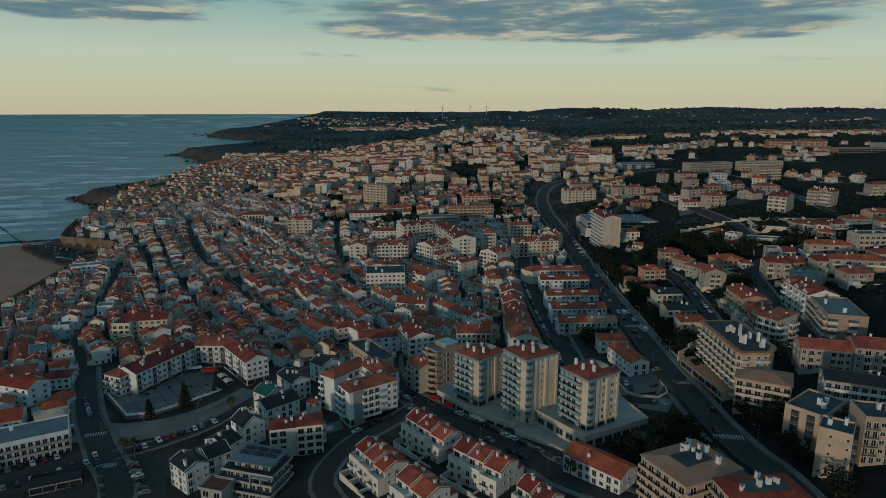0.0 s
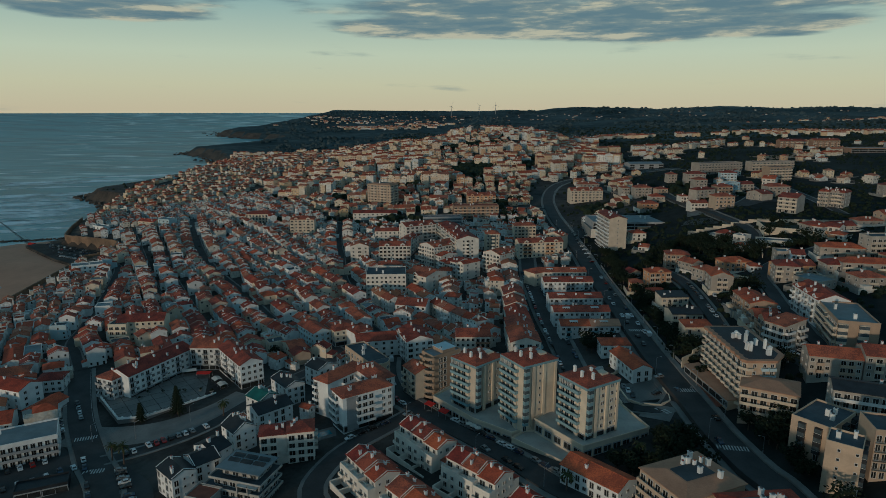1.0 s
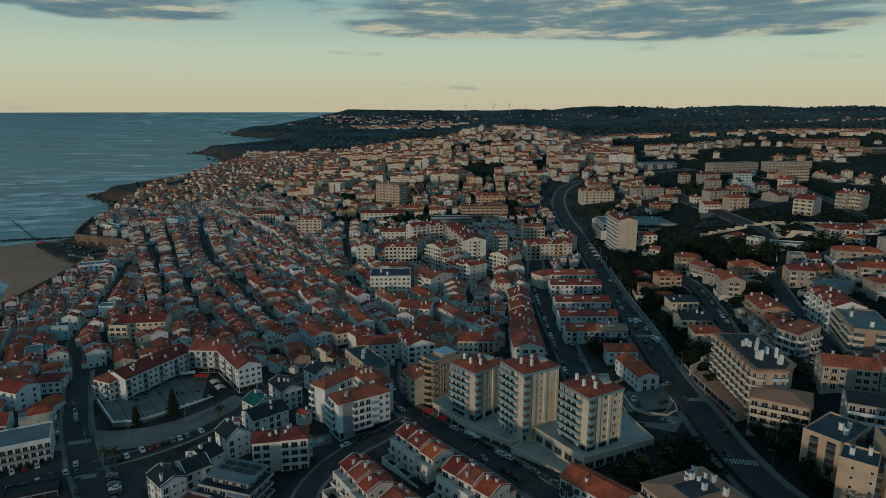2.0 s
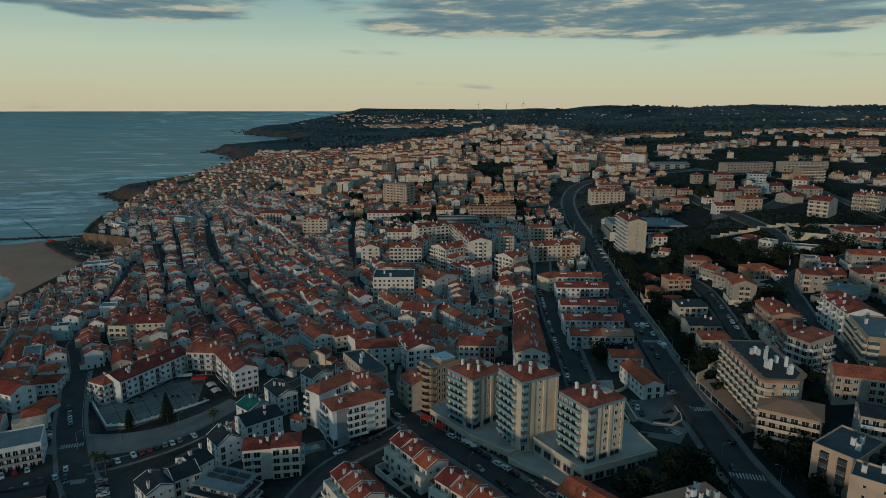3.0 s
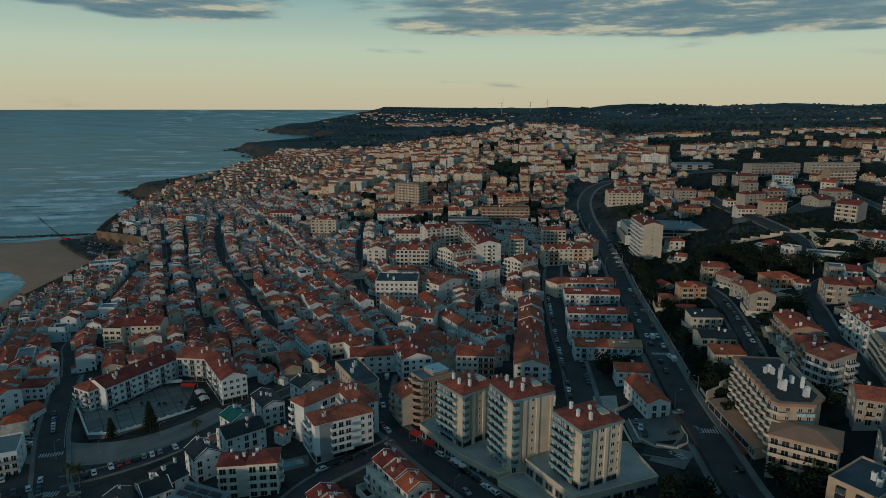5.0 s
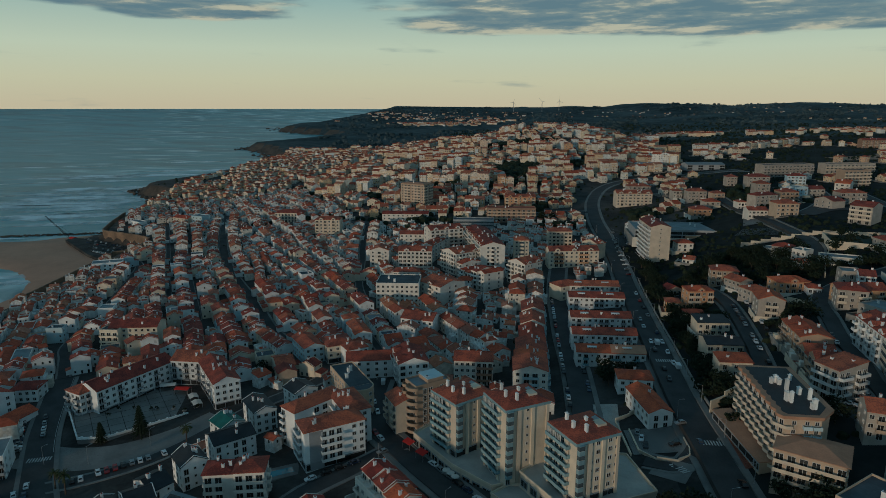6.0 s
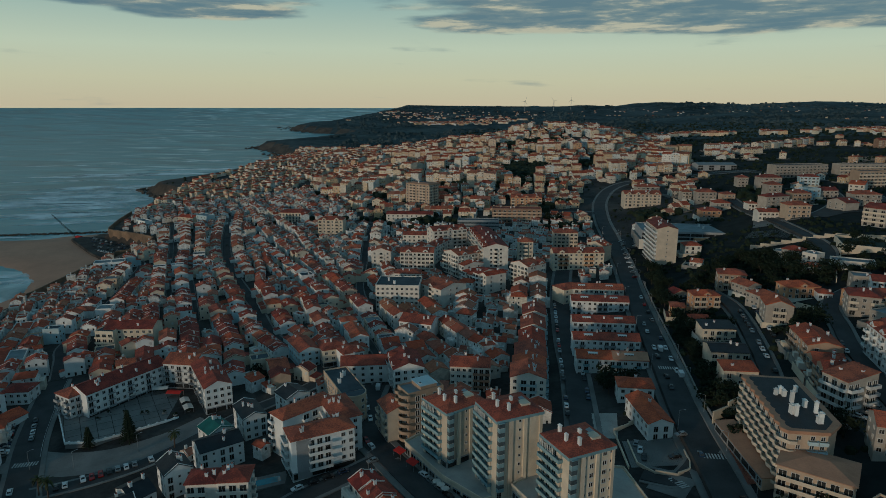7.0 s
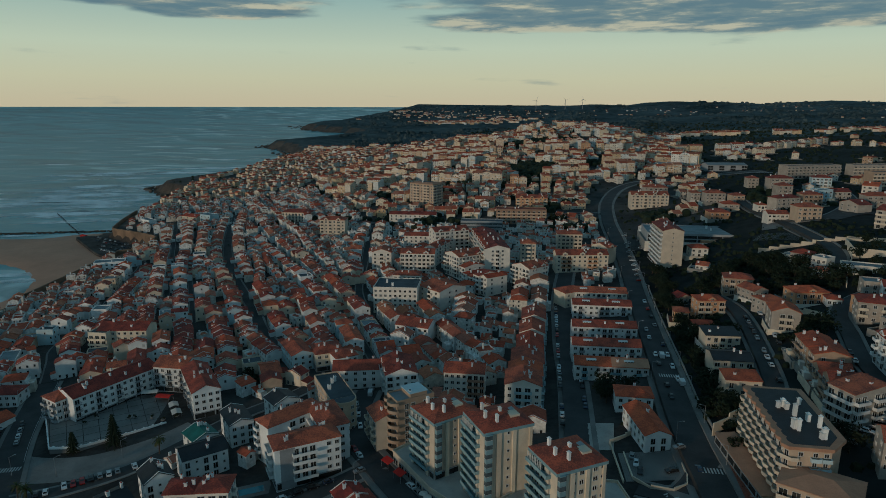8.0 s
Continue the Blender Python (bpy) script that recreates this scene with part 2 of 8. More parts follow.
FROND = island_material("palm_frond", [(0.035, 0.055, 0.02), (0.06, 0.075, 0.03), (0.10, 0.085, 0.04)])
METAL = material("galvanised_metal", (0.42, 0.43, 0.44), (0.32, 0.33, 0.34), 0.8, 0.45, metal=0.6)
RUBBER = material("black_rubber", (0.015, 0.015, 0.016), (0.025, 0.025, 0.025), 2.0, 0.9)
RED = material("red_canvas", (0.50, 0.03, 0.02), (0.36, 0.02, 0.015), 0.5, 0.9)
CANVAS = material("off_white_canvas", (0.62, 0.60, 0.55), (0.48, 0.46, 0.43), 0.5, 0.9)
POOL = material("pool_water", (0.05, 0.22, 0.28), (0.04, 0.17, 0.23), 0.3, 0.1, spec=0.6)
TURF = material("dark_sports_turf", (0.02, 0.032, 0.024), (0.03, 0.042, 0.032), 0.1, 0.95)
CARS = {"white": material("white_car_paint", (0.62, 0.63, 0.64), (0.56, 0.57, 0.58), 1, 0.3, spec=0.6),
        "silver": material("silver_car_paint", (0.30, 0.31, 0.32), (0.26, 0.27, 0.28), 1, 0.3, metal=0.5, spec=0.6),
        "black": material("black_car_paint", (0.012, 0.013, 0.015), (0.02, 0.02, 0.022), 1, 0.25, spec=0.6),
        "blue": material("dark_blue_car_paint", (0.02, 0.035, 0.07), (0.018, 0.03, 0.06), 1, 0.25, spec=0.6),
        "red": material("red_car_paint", (0.25, 0.015, 0.012), (0.2, 0.012, 0.01), 1, 0.25, spec=0.6)}
# plaster tones pushed to orange and yellow: low sunlight painted into the walls
FAR_WALL = island_material("weathered_sunlit_facades", [(0.76, 0.68, 0.52), (0.64, 0.46, 0.26), (0.74, 0.66, 0.52), (0.58, 0.36, 0.20), (0.78, 0.74, 0.64), (0.66, 0.70, 0.71), (0.70, 0.58, 0.43), (0.80, 0.78, 0.74)])
OLD_WALL = island_material("old_town_plaster", [(0.82, 0.82, 0.80), (0.72, 0.72, 0.70), (0.62, 0.56, 0.46), (0.80, 0.80, 0.78), (0.68, 0.70, 0.70)])
# the orange-tan stops add painted sunlight to the tile reds
FAR_ROOF = island_material("weathered_sunlit_roofs", [(0.26, 0.06, 0.034), (0.44, 0.105, 0.05), (0.33, 0.078, 0.04), (0.42, 0.20, 0.13), (0.44, 0.17, 0.085), (0.24, 0.085, 0.055), (0.38, 0.095, 0.048), (0.30, 0.13, 0.09)])


def sea_material():
    m = material("teal_sea_water", (0.018, 0.145, 0.205), (0.046, 0.225, 0.29), 0.004, 0.34, spec=0.24, stretch=(0.45, 1.7, 1))
    t = m.node_tree
    L = t.links.new
    bsdf = t.nodes["Principled BSDF"]
    body = bsdf.inputs["Base Color"].links[0].from_socket
    geo, mp = node(t, "ShaderNodeNewGeometry"), node(t, "ShaderNodeMapping")
    mp.inputs["Rotation"].default_value = (0, 0, radians(-22))
    mp.inputs["Scale"].default_value = (0.0045, 0.0105, 0.02)
    L(geo.outputs["Position"], mp.inputs[0])
    swell, chop = node(t, "ShaderNodeTexNoise"), node(t, "ShaderNodeTexNoise")
    swell.inputs["Scale"].default_value, swell.inputs["Detail"].default_value = 1.0, 4
    chop.inputs["Scale"].default_value, chop.inputs["Detail"].default_value = 14.0, 4
    L(mp.outputs[0], swell.inputs["Vector"])
    L(mp.outputs[0], chop.inputs["Vector"])
    # long thin lines of foam and smooth water drawn out by the swell
    line = node(t, "ShaderNodeTexNoise")
    line.inputs["Scale"].default_value, line.inputs["Detail"].default_value, line.inputs["Roughness"].default_value = 1.3, 6, 0.52
    line.inputs["Distortion"].default_value = 0.9
    L(mp.outputs[0], line.inputs["Vector"])
    rg = node(t, "ShaderNodeMapRange", interpolation_type="SMOOTHSTEP")
    rg.inputs["From Min"].default_value, rg.inputs["From Max"].default_value = 0.50, 0.74
    rg.inputs["To Max"].default_value = 0.58
    L(line.outputs[0], rg.inputs[0])
    dark = node(t, "ShaderNodeMapRange", interpolation_type="SMOOTHSTEP")
    dark.inputs["From Min"].default_value, dark.inputs["From Max"].default_value = 0.36, 0.54
    dark.inputs["To Min"].default_value, dark.inputs["To Max"].default_value = 0.56, 1.0
    L(swell.outputs[0], dark.inputs[0])
    deep = node(t, "ShaderNodeMix", data_type="RGBA", blend_type="MULTIPLY")
    deep.inputs["Factor"].default_value = 1.0
    L(body, deep.inputs[6])
    L(dark.outputs[0], deep.inputs[7])
    foam = node(t, "ShaderNodeMix", data_type="RGBA")
    foam.inputs[7].default_value = (0.62, 0.76, 0.78, 1)
    # the swell breaks towards the shore, which runs north-west
    dot, zone = node(t, "ShaderNodeVectorMath", operation="DOT_PRODUCT"), node(t, "ShaderNodeMapRange", interpolation_type="SMOOTHSTEP")
    dot.inputs[1].default_value = (1.0, 0.45, 0.0)
    zone.inputs["From Min"].default_value, zone.inputs["From Max"].default_value = -620.0, -190.0
    zone.inputs["To Min"].default_value, zone.inputs["To Max"].default_value = 0.36, 1.5
    L(geo.outputs["Position"], dot.inputs[0])
    L(dot.outputs["Value"], zone.inputs[0])
    surf = node(t, "ShaderNodeMath", operation="MULTIPLY")
    L(rg.outputs[0], surf.inputs[0])
    L(zone.outputs[0], surf.inputs[1])
    L(surf.outputs[0], foam.inputs["Factor"])
    L(deep.outputs[2], foam.inputs[6])
    L(foam.outputs[2], bsdf.inputs["Base Color"])
    b1, b2 = node(t, "ShaderNodeBump"), node(t, "ShaderNodeBump")
    b1.inputs["Strength"].default_value, b1.inputs["Distance"].default_value = 0.7, 5.0
    b2.inputs["Strength"].default_value, b2.inputs["Distance"].default_value = 0.6, 0.5
    L(swell.outputs[0], b1.inputs["Height"])
    L(chop.outputs[0], b2.inputs["Height"])
    L(b1.outputs[0], b2.inputs["Normal"])
    L(b2.outputs[0], bsdf.inputs["Normal"])
    return m


SEA = sea_material()


def foam_material():
    """Foam that breaks up into patches, with open water between."""
    m = material("thin_surf_foam", (0.92, 0.93, 0.93), (0.72, 0.80, 0.82), 0.1, 0.8, fine=0.5)
    t = m.node_tree
    geo, mp, nz, rg = node(t, "ShaderNodeNewGeometry"), node(t, "ShaderNodeMapping"), node(t, "ShaderNodeTexNoise"), node(t, "ShaderNodeMapRange")
    mp.inputs["Rotation"].default_value, mp.inputs["Scale"].default_value = (0, 0, radians(-18)), (0.017, 0.026, 1)
    nz.inputs["Scale"].default_value, nz.inputs["Detail"].default_value, nz.inputs["Roughness"].default_value = 1.0, 6, 0.6
    rg.inputs["From Min"].default_value, rg.inputs["From Max"].default_value = 0.34, 0.60
    t.links.new(geo.outputs["Position"], mp.inputs[0])
    t.links.new(mp.outputs[0], nz.inputs["Vector"])
    t.links.new(nz.outputs[0], rg.inputs[0])
    t.links.new(rg.outputs[0], t.nodes["Principled BSDF"].inputs["Alpha"])
    return m


FOAM = foam_material()

# ---- the lie of the land ----
GX = (-300, -150, -40, 40, 100, 160, 240, 400, 800)
GY = (220, 280, 360, 460, 560, 650, 760, 1000, 1250, 1420, 1750)
GZ = ((-12, -8, -1, 6, 11, 25, 36, 48, 60), (-12, -7, 0, 5, 13, 28, 39, 50, 60), (-11, -5, 0, 2, 11, 28, 42, 52, 60),
      (-8, -2, 3, 6, 11, 24, 46, 54, 60), (-6, 4, 12, 13, 15, 26, 48, 56, 60), (-2, 16, 20, 22, 23, 30, 48, 56, 60),
      (2, 23, 30, 31, 31, 36, 50, 58, 62), (10, 32, 46, 53, 55, 52, 52, 60, 66), (16, 44, 60, 77, 81, 80, 58, 60, 70),
      (18, 44, 62, 80, 83, 82, 58, 58, 72), (18, 40, 48, 44, 38, 36, 40, 56, 75))
SEA_Z = -26.0
CLIFF_Y = (-3000, 450, 500, 543, 586, 598, 640, 660, 690, 740, 790, 900, 960, 1030, 1090, 1140, 1190, 1250, 1330, 1400, 1700, 1874, 1980, 2060, 2150, 2230, 2300, 2450, 2740, 2860, 2960, 3090, 3200, 3400, 4900)
CLIFF_X = (-326, -322, -328, -334, -340, -322, -336, -366, -424, -446, -464, -500, -512, -545, -615, -645, -605, -572, -565, -568, -600, -680, -725, -790, -880, -890, -850, -785, -725, -800, -980, -1120, -1150, -1060, -850)
TIDE_Y = (-3000, 300, 440, 506, 541, 571, 585, 600, 620, 680, 692, 702, 724, 745, 760, 800, 880, 940)
TIDE_X = (-376, -376, -378, -382, -405, -444, -480, -560, -660, -660, -570, -531, -513, -467, -472, -485, -525, -540)


def smooth(a, b, v):
    u = min(max((v - a) / (b - a), 0.0), 1.0)
    return u * u * (3 - 2 * u)


def lift(x, y):
    """Far off, land and sea rise towards eye level, so that their edge meets the horizon."""
    d = min(math.hypot(x, y), 4800.0)
    return 125.0 * ((d - 1800) / 3000) ** 2 if d > 1800 else 0.0


def cliff_x(y):
    return float(np.interp(y, CLIFF_Y, CLIFF_X))


def tide_x(y):
    return float(np.interp(y, TIDE_Y, TIDE_X)) if y < 940 else cliff_x(y) - 28


def ground(x, y):
    i = min(max(int(np.searchsorted(GX, x)) - 1, 0), len(GX) - 2)
    j = min(max(int(np.searchsorted(GY, y)) - 1, 0), len(GY) - 2)
    u = min(max((x - GX[i]) / (GX[i + 1] - GX[i]), 0.0), 1.0)
    v = min(max((y - GY[j]) / (GY[j + 1] - GY[j]), 0.0), 1.0)
    z = (GZ[j][i] * (1 - u) + GZ[j][i + 1] * u) * (1 - v) + (GZ[j + 1][i] * (1 - u) + GZ[j + 1][i + 1] * u) * v
    if x < -300:
        z = max(z - 0.07 * (-300 - x), -14.0)
    far = smooth(1500, 2700, y)
    if far > 0:
        hills = -26 + 56 * smooth(-900, 1000, x) + 9 * noise.fractal(Vector((x / 700, y / 700, 3)), 1.0, 2.0, 4) + 6 * noise.noise(Vector((x / 160, y / 200, 8)))
        hills += smooth(2900, 4200, y) * smooth(-700, 100, x) * (15 * noise.noise(Vector((x / 420, y / 900, 5))) + 7 * noise.noise(Vector((x / 95, y / 260, 2))))
        hills -= smooth(2900, 4100, y) * (7 * smooth(-1000, -700, x) + 9 * smooth(-350, 250, x))
        z = z * (1 - far) + hills * far
        z = max(z, -2.0)
    c = cliff_x(y)
    if x < c:
        w = tide_x(y)
        low = -20.5 - 6.0 * (c - x) / max(c - w, 5.0) if x > w else max(-26.5 - (w - x) * 0.2, -36.0)
        z = z + (low - z) * smooth(0, 9, c - x)
    return z + lift(x, y)


class Shape:
    """Collects vertices and faces, each face with a material slot."""

    def __init__(self):
        self.v, self.f, self.m = [], [], []

    def face(self, points, slot=0):
        n = len(self.v)
        self.v += [tuple(p) for p in points]
        self.f.append(tuple(range(n, n + len(points))))
        self.m.append(slot)

    def solid(self, verts, faces, slot=0):
        n = len(self.v)
        self.v += [tuple(p) for p in verts]
        for f in faces:
            self.f.append(tuple(n + k for k in f))
            self.m.append(slot)

    def box(self, x, y, z, sx, sy, sz, slot=0, turn=0.0, top=1.0):
        """A box standing on z, its middle at x, y; top: the width of its upper face against the lower."""
        c, s = math.cos(turn), math.sin(turn)
        out = []
        for k, dz in ((1.0, 0), (top, sz)):
            for a, b in ((-1, -1), (1, -1), (1, 1), (-1, 1)):
                px, py = a * sx / 2 * k, b * sy / 2 * k
                out.append((x + px * c - py * s, y + px * s + py * c, z + dz))
        self.solid(out, ((3, 2, 1, 0), (4, 5, 6, 7), (0, 1, 5, 4), (1, 2, 6, 5), (2, 3, 7, 6), (3, 0, 4, 7)), slot)

    def prism(self, outline, z0, z1, slot=0, scale=1.0):
        """An upright prism over an outline that runs counter-clockwise."""
        n = len(outline)
        cx, cy = sum(p[0] for p in outline) / n, sum(p[1] for p in outline) / n
        v = [(x, y, z0) for x, y in outline] + [(cx + (x - cx) * scale, cy + (y - cy) * scale, z1) for x, y in outline]
        self.solid(v, [tuple(reversed(range(n))), tuple(range(n, 2 * n))] + [(k, (k + 1) % n, n + (k + 1) % n, n + k) for k in range(n)], slot)

    def section(self, outline, x0, x1, slot=0, across=False):
        """Extrudes an outline in (y, z) along x, or in (x, z) along y."""
        n = len(outline)
        at = (lambda u, w, s: (s, u, w)) if not across else (lambda u, w, s: (u, s, w))
        v = [at(u, w, x0) for u, w in outline] + [at(u, w, x1) for u, w in outline]
        fs = [tuple(reversed(range(n))), tuple(range(n, 2 * n))] + [(k, (k + 1) % n, n + (k + 1) % n, n + k) for k in range(n)]
        if across:
            fs = [tuple(reversed(f)) for f in fs]
        self.solid(v, fs, slot)

    def tube(self, a, b, r0, r1, sides=6, slot=0):
        a, b = Vector(a), Vector(b)
        d = (b - a).normalized()
        p = d.orthogonal().normalized()
        q = d.cross(p)
        v = []
        for o, r in ((a, r0), (b, r1)):
            for k in range(sides):
                t = 2 * math.pi * k / sides
                v.append(o + p * math.cos(t) * r + q * math.sin(t) * r)
        self.solid(v, [tuple(reversed(range(sides))), tuple(range(sides, 2 * sides))] + [(k, (k + 1) % sides, sides + (k + 1) % sides, sides + k) for k in range(sides)], slot)

    def mesh(self, name, mats):
        me = bpy.data.meshes.new(name)
        me.from_pydata(self.v, [], self.f)
        for m in (mats if isinstance(mats, (list, tuple)) else [mats]):
            me.materials.append(m)
        me.polygons.foreach_set("material_index", self.m)
        me.update()
        return me


def part(name, shape, mats, parent, label="", at=None):
    """Links a shape, or a mesh that others share, as ONE mesh object under a thing or a part."""
    me = shape.mesh(name, mats) if isinstance(shape, Shape) else shape
    ob = new(name, me)
    ob.parent = parent
    if at is not None:
        ob.matrix_basis = at
    return tagged(ob, label)


def thing(name, x, y, z, turn, label, category, group="", kind=""):
    ob = new(name)
    ob.empty_display_size = 0.5
    ob.matrix_basis = pose(x, y, z, 0, 0, turn)
    return tagged(ob, label, category, group, kind)


TAKEN = set()


def claim(x, y, w, d, turn, test=False, grow=0.0):
    """Marks the ground under a rectangle as built on; with test, tells whether it is still free."""
    c, s = math.cos(radians(turn)), math.sin(radians(turn))
    w, d = w + grow, d + grow
    nx, ny = max(2, int(w / 2.4) + 1), max(2, int(d / 2.4) + 1)
    cells = set()
    for i in range(nx):
        for j in range(ny):
            px, py = (i / (nx - 1) - 0.5) * w, (j / (ny - 1) - 0.5) * d
            cells.add((int((x + px * c - py * s) // 2.5), int((y + px * s + py * c) // 2.5)))
    if test:
        return not (cells & TAKEN)
    TAKEN.update(cells)


# ---- ground sheet and sea ----
def spaced(lo, hi, step, a, b, growth, most):
    core = list(np.arange(lo, hi + 0.1, step))
    up, s = [core[-1]], step
    while up[-1] < b:
        s = min(s * growth, most)
        up.append(min(up[-1] + s, b))
    down, s = [core[0]], step
    while down[-1] > a:
        s = min(s * growth, most)
        down.append(max(down[-1] - s, a))
    return [float(v) for v in down[:0:-1] + core + up[1:]]


def in_town(x, y):
    if x < cliff_x(y) + 2:
        return False
    if y < 240:
        return x < 92
    if y < 600:
        return x < 108
    if y < 1350:
        return x < 200 - (y - 600) * 0.05
    return False


def build_ground():
    xs, ys = spaced(-560, 340, 8, -4600, 4600, 1.07, 55), spaced(100, 1120, 8, -900, 4700, 1.05, 70)
    nx = len(xs)
    verts = [(x, y, ground(x, y)) for y in ys for x in xs]
    faces, slots = [], []
    for j in range(len(ys) - 1):
        for i in range(nx - 1):
            a = j * nx + i
            q = (a, a + 1, a + 1 + nx, a + nx)
            if all(verts[k][2] - lift(verts[k][0], verts[k][1]) < -30 for k in q):
                continue
            x, y = (xs[i] + xs[i + 1]) / 2, (ys[j] + ys[j + 1]) / 2
            zz = [verts[k][2] for k in q]
            c = cliff_x(y)
            if 100 < y < 560 and x < c - 6 or 560 <= y < 745 and x < c - 30:
                s = 1
            elif x < c + 6:
                s = 2
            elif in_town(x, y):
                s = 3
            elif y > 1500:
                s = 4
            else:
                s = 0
            faces.append(q)
            slots.append(s)
    me = bpy.data.meshes.new("ground")
    me.from_pydata(verts, [], faces)
    for m in (SCRUB, SAND, ROCK, YARD, HAZY_WOODS):
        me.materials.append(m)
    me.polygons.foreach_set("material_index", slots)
    me.polygons.foreach_set("use_smooth", [True] * len(faces))
    me.update()
    tagged(new("ground", me), "sloping coastal land with scrub, yards, sand and cliffs", "ground", kind="structure")
    s = Shape()
    radii = [0, 250, 500, 800, 1200, 1600] + [1800 + 150 * k for k in range(21)]
    n = 96
    rows = [[(r * math.cos(2 * math.pi * k / n), r * math.sin(2 * math.pi * k / n), SEA_Z + (125.0 * ((r - 1800) / 3000) ** 2 if r > 1800 else 0)) for k in range(n)] for r in radii]
    for i in range(len(radii) - 1):
        for k in range(n):
            p = [rows[i][k], rows[i][(k + 1) % n], rows[i + 1][(k + 1) % n], rows[i + 1][k]]
            s.face(list(reversed(p)) if i else [p[0], p[3], p[2]], 0)
    me = s.mesh("water", SEA)
    bm = bmesh.new()
    bm.from_mesh(me)
    bmesh.ops.remove_doubles(bm, verts=bm.verts, dist=0.01)
    bmesh.ops.recalc_face_normals(bm, faces=bm.faces)
    for f in bm.faces:
        f.smooth = True
    bm.to_mesh(me)
    bm.free()
    tagged(new("water", me), "calm teal ocean with low swell", "sea", kind="structure")


build_ground()


def curve_points(pts, step=4.0):
    """Rounds a polyline off into closely spaced points."""
    p = [Vector(q) for q in pts]
    p = [p[0] * 2 - p[1]] + p + [p[-1] * 2 - p[-2]]
    out = []
    for k in range(1, len(p) - 2):
        a, b, c, d = p[k - 1:k + 3]
        n = max(1, int((c - b).length / step))
        for i in range(n):
            t = i / n
            out.append(0.5 * (2 * b + (c - a) * t + (2 * a - 5 * b + 4 * c - d) * t * t + (3 * b - a - 3 * c + d) * t ** 3))
    return out + [p[-2]]


def ribbon(shape, pts, left, right, rise, slot=0, thick=0.0):
    """A strip along a line from offset left to offset right of it, draped rise metres above the ground."""
    line = []
    for k, q in enumerate(pts):
        d = (pts[min(k + 1, len(pts) - 1)] - pts[max(k - 1, 0)]).normalized()
        n = Vector((-d.y, d.x))
        zc = max(ground(*(q + n * o)) for o in (left, (left + right) / 2, right))
        line.append([(*(q + n * o), zc + rise) for o in (left, right)])
    for a, b in zip(line, line[1:]):
        shape.face((a[0], b[0], b[1], a[1]), slot)
        if thick:
            for i in (0, 1):
                lo = [(p[0], p[1], p[2] - thick) for p in (a[i], b[i])]
                shape.face((a[i], lo[0], lo[1], b[i]) if i == 0 else (b[i], lo[1], lo[0], a[i]), slot)


ROADS = []
ROADS_AT = []


def road(pts, width, walk_width=1.8, name="road", label="grey asphalt street between the houses", lines=False):
    pts = curve_points(pts)
    ROADS.append((pts, width + 2 * walk_width))
    s = Shape()
    ribbon(s, pts, width / 2, -width / 2, 0.14, 0, 2.5)
    tagged(new(name, s.mesh(name, ASPHALT)), label, "road", kind="structure")
    at = []
    for k, q in enumerate(pts):
        d = (pts[min(k + 1, len(pts) - 1)] - pts[max(k - 1, 0)]).normalized()
        n = Vector((-d.y, d.x))
        at.append((q.x, q.y, d.x, d.y, max(ground(*(q + n * o)) for o in (width / 2, 0, -width / 2))))
    ROADS_AT.append((at, width / 2 + walk_width, width / 2))
    if walk_width:
        s = Shape()
        for side in (1, -1):
            a, b = (width / 2 + walk_width, width / 2) if side > 0 else (-width / 2, -width / 2 - walk_width)
            ribbon(s, pts, a, b, 0.28, 0, 2.5)
        tagged(new("pavement", s.mesh("pavement", PAVE)), "pale limestone pavement with a raised kerb", "pavement", kind="structure")
    if lines:
        s = Shape()
        run = 0
        for k in range(0, len(pts) - 1):
            if run % 3 != 2:
                ribbon(s, pts[k:k + 2], 0.09, -0.09, 0.165)
            run += 1
        for o in (width / 2 - 0.5, -width / 2 + 0.5):
            ribbon(s, pts, o + 0.07, o - 0.07, 0.165)
        tagged(new("lane_marking", s.mesh("lane_marking", PAINT)), "worn white lane lines on the asphalt", "road marking", kind="structure")
    for a, b in zip(pts, pts[1:]):
        m, d = (a + b) / 2, b - a
        claim(m.x, m.y, d.length + 1, width + 2 * walk_width, math.degrees(math.atan2(d.y, d.x)))


def surface(x, y):
    """The height of the road or ground at a place."""
    best, z = 1e9, None
    for pts, half, lane in ROADS_AT:
        for k in range(0, len(pts)):
            p = pts[k]
            dx, dy = x - p[0], y - p[1]
            dd = dx * dx + dy * dy
            if dd < best and dd < (half + 3) ** 2:
                off = abs(-p[3] * dx + p[2] * dy)
                if off < half:
                    best, z = dd, p[4] + (0.15 if off < lane else 0.29)
    return z if z is not None else ground(x, y) + 0.12


def crossing(x, y, turn, length, width=3.2):
    """Zebra stripes; turn: the way in which one walks across."""
    n = int(length / 1.0)
    c, s0 = math.cos(radians(turn)), math.sin(radians(turn))
    for k in range(n):
        o = (k - (n - 1) / 2) * 1.0
        px, py = x + c * o, y + s0 * o
        s = Shape()
        q = [(px + c * a - s0 * b, py + s0 * a + c * b) for a, b in ((-0.25, -width / 2), (0.25, -width / 2), (0.25, width / 2), (-0.25, width / 2))]
        s.face([(u, v, surface(px, py) + 0.03) for u, v in q])
        tagged(new("crossing_stripe", s.mesh("crossing_stripe", PAINT)), "worn white zebra crossing stripe", "road marking", kind="structure")


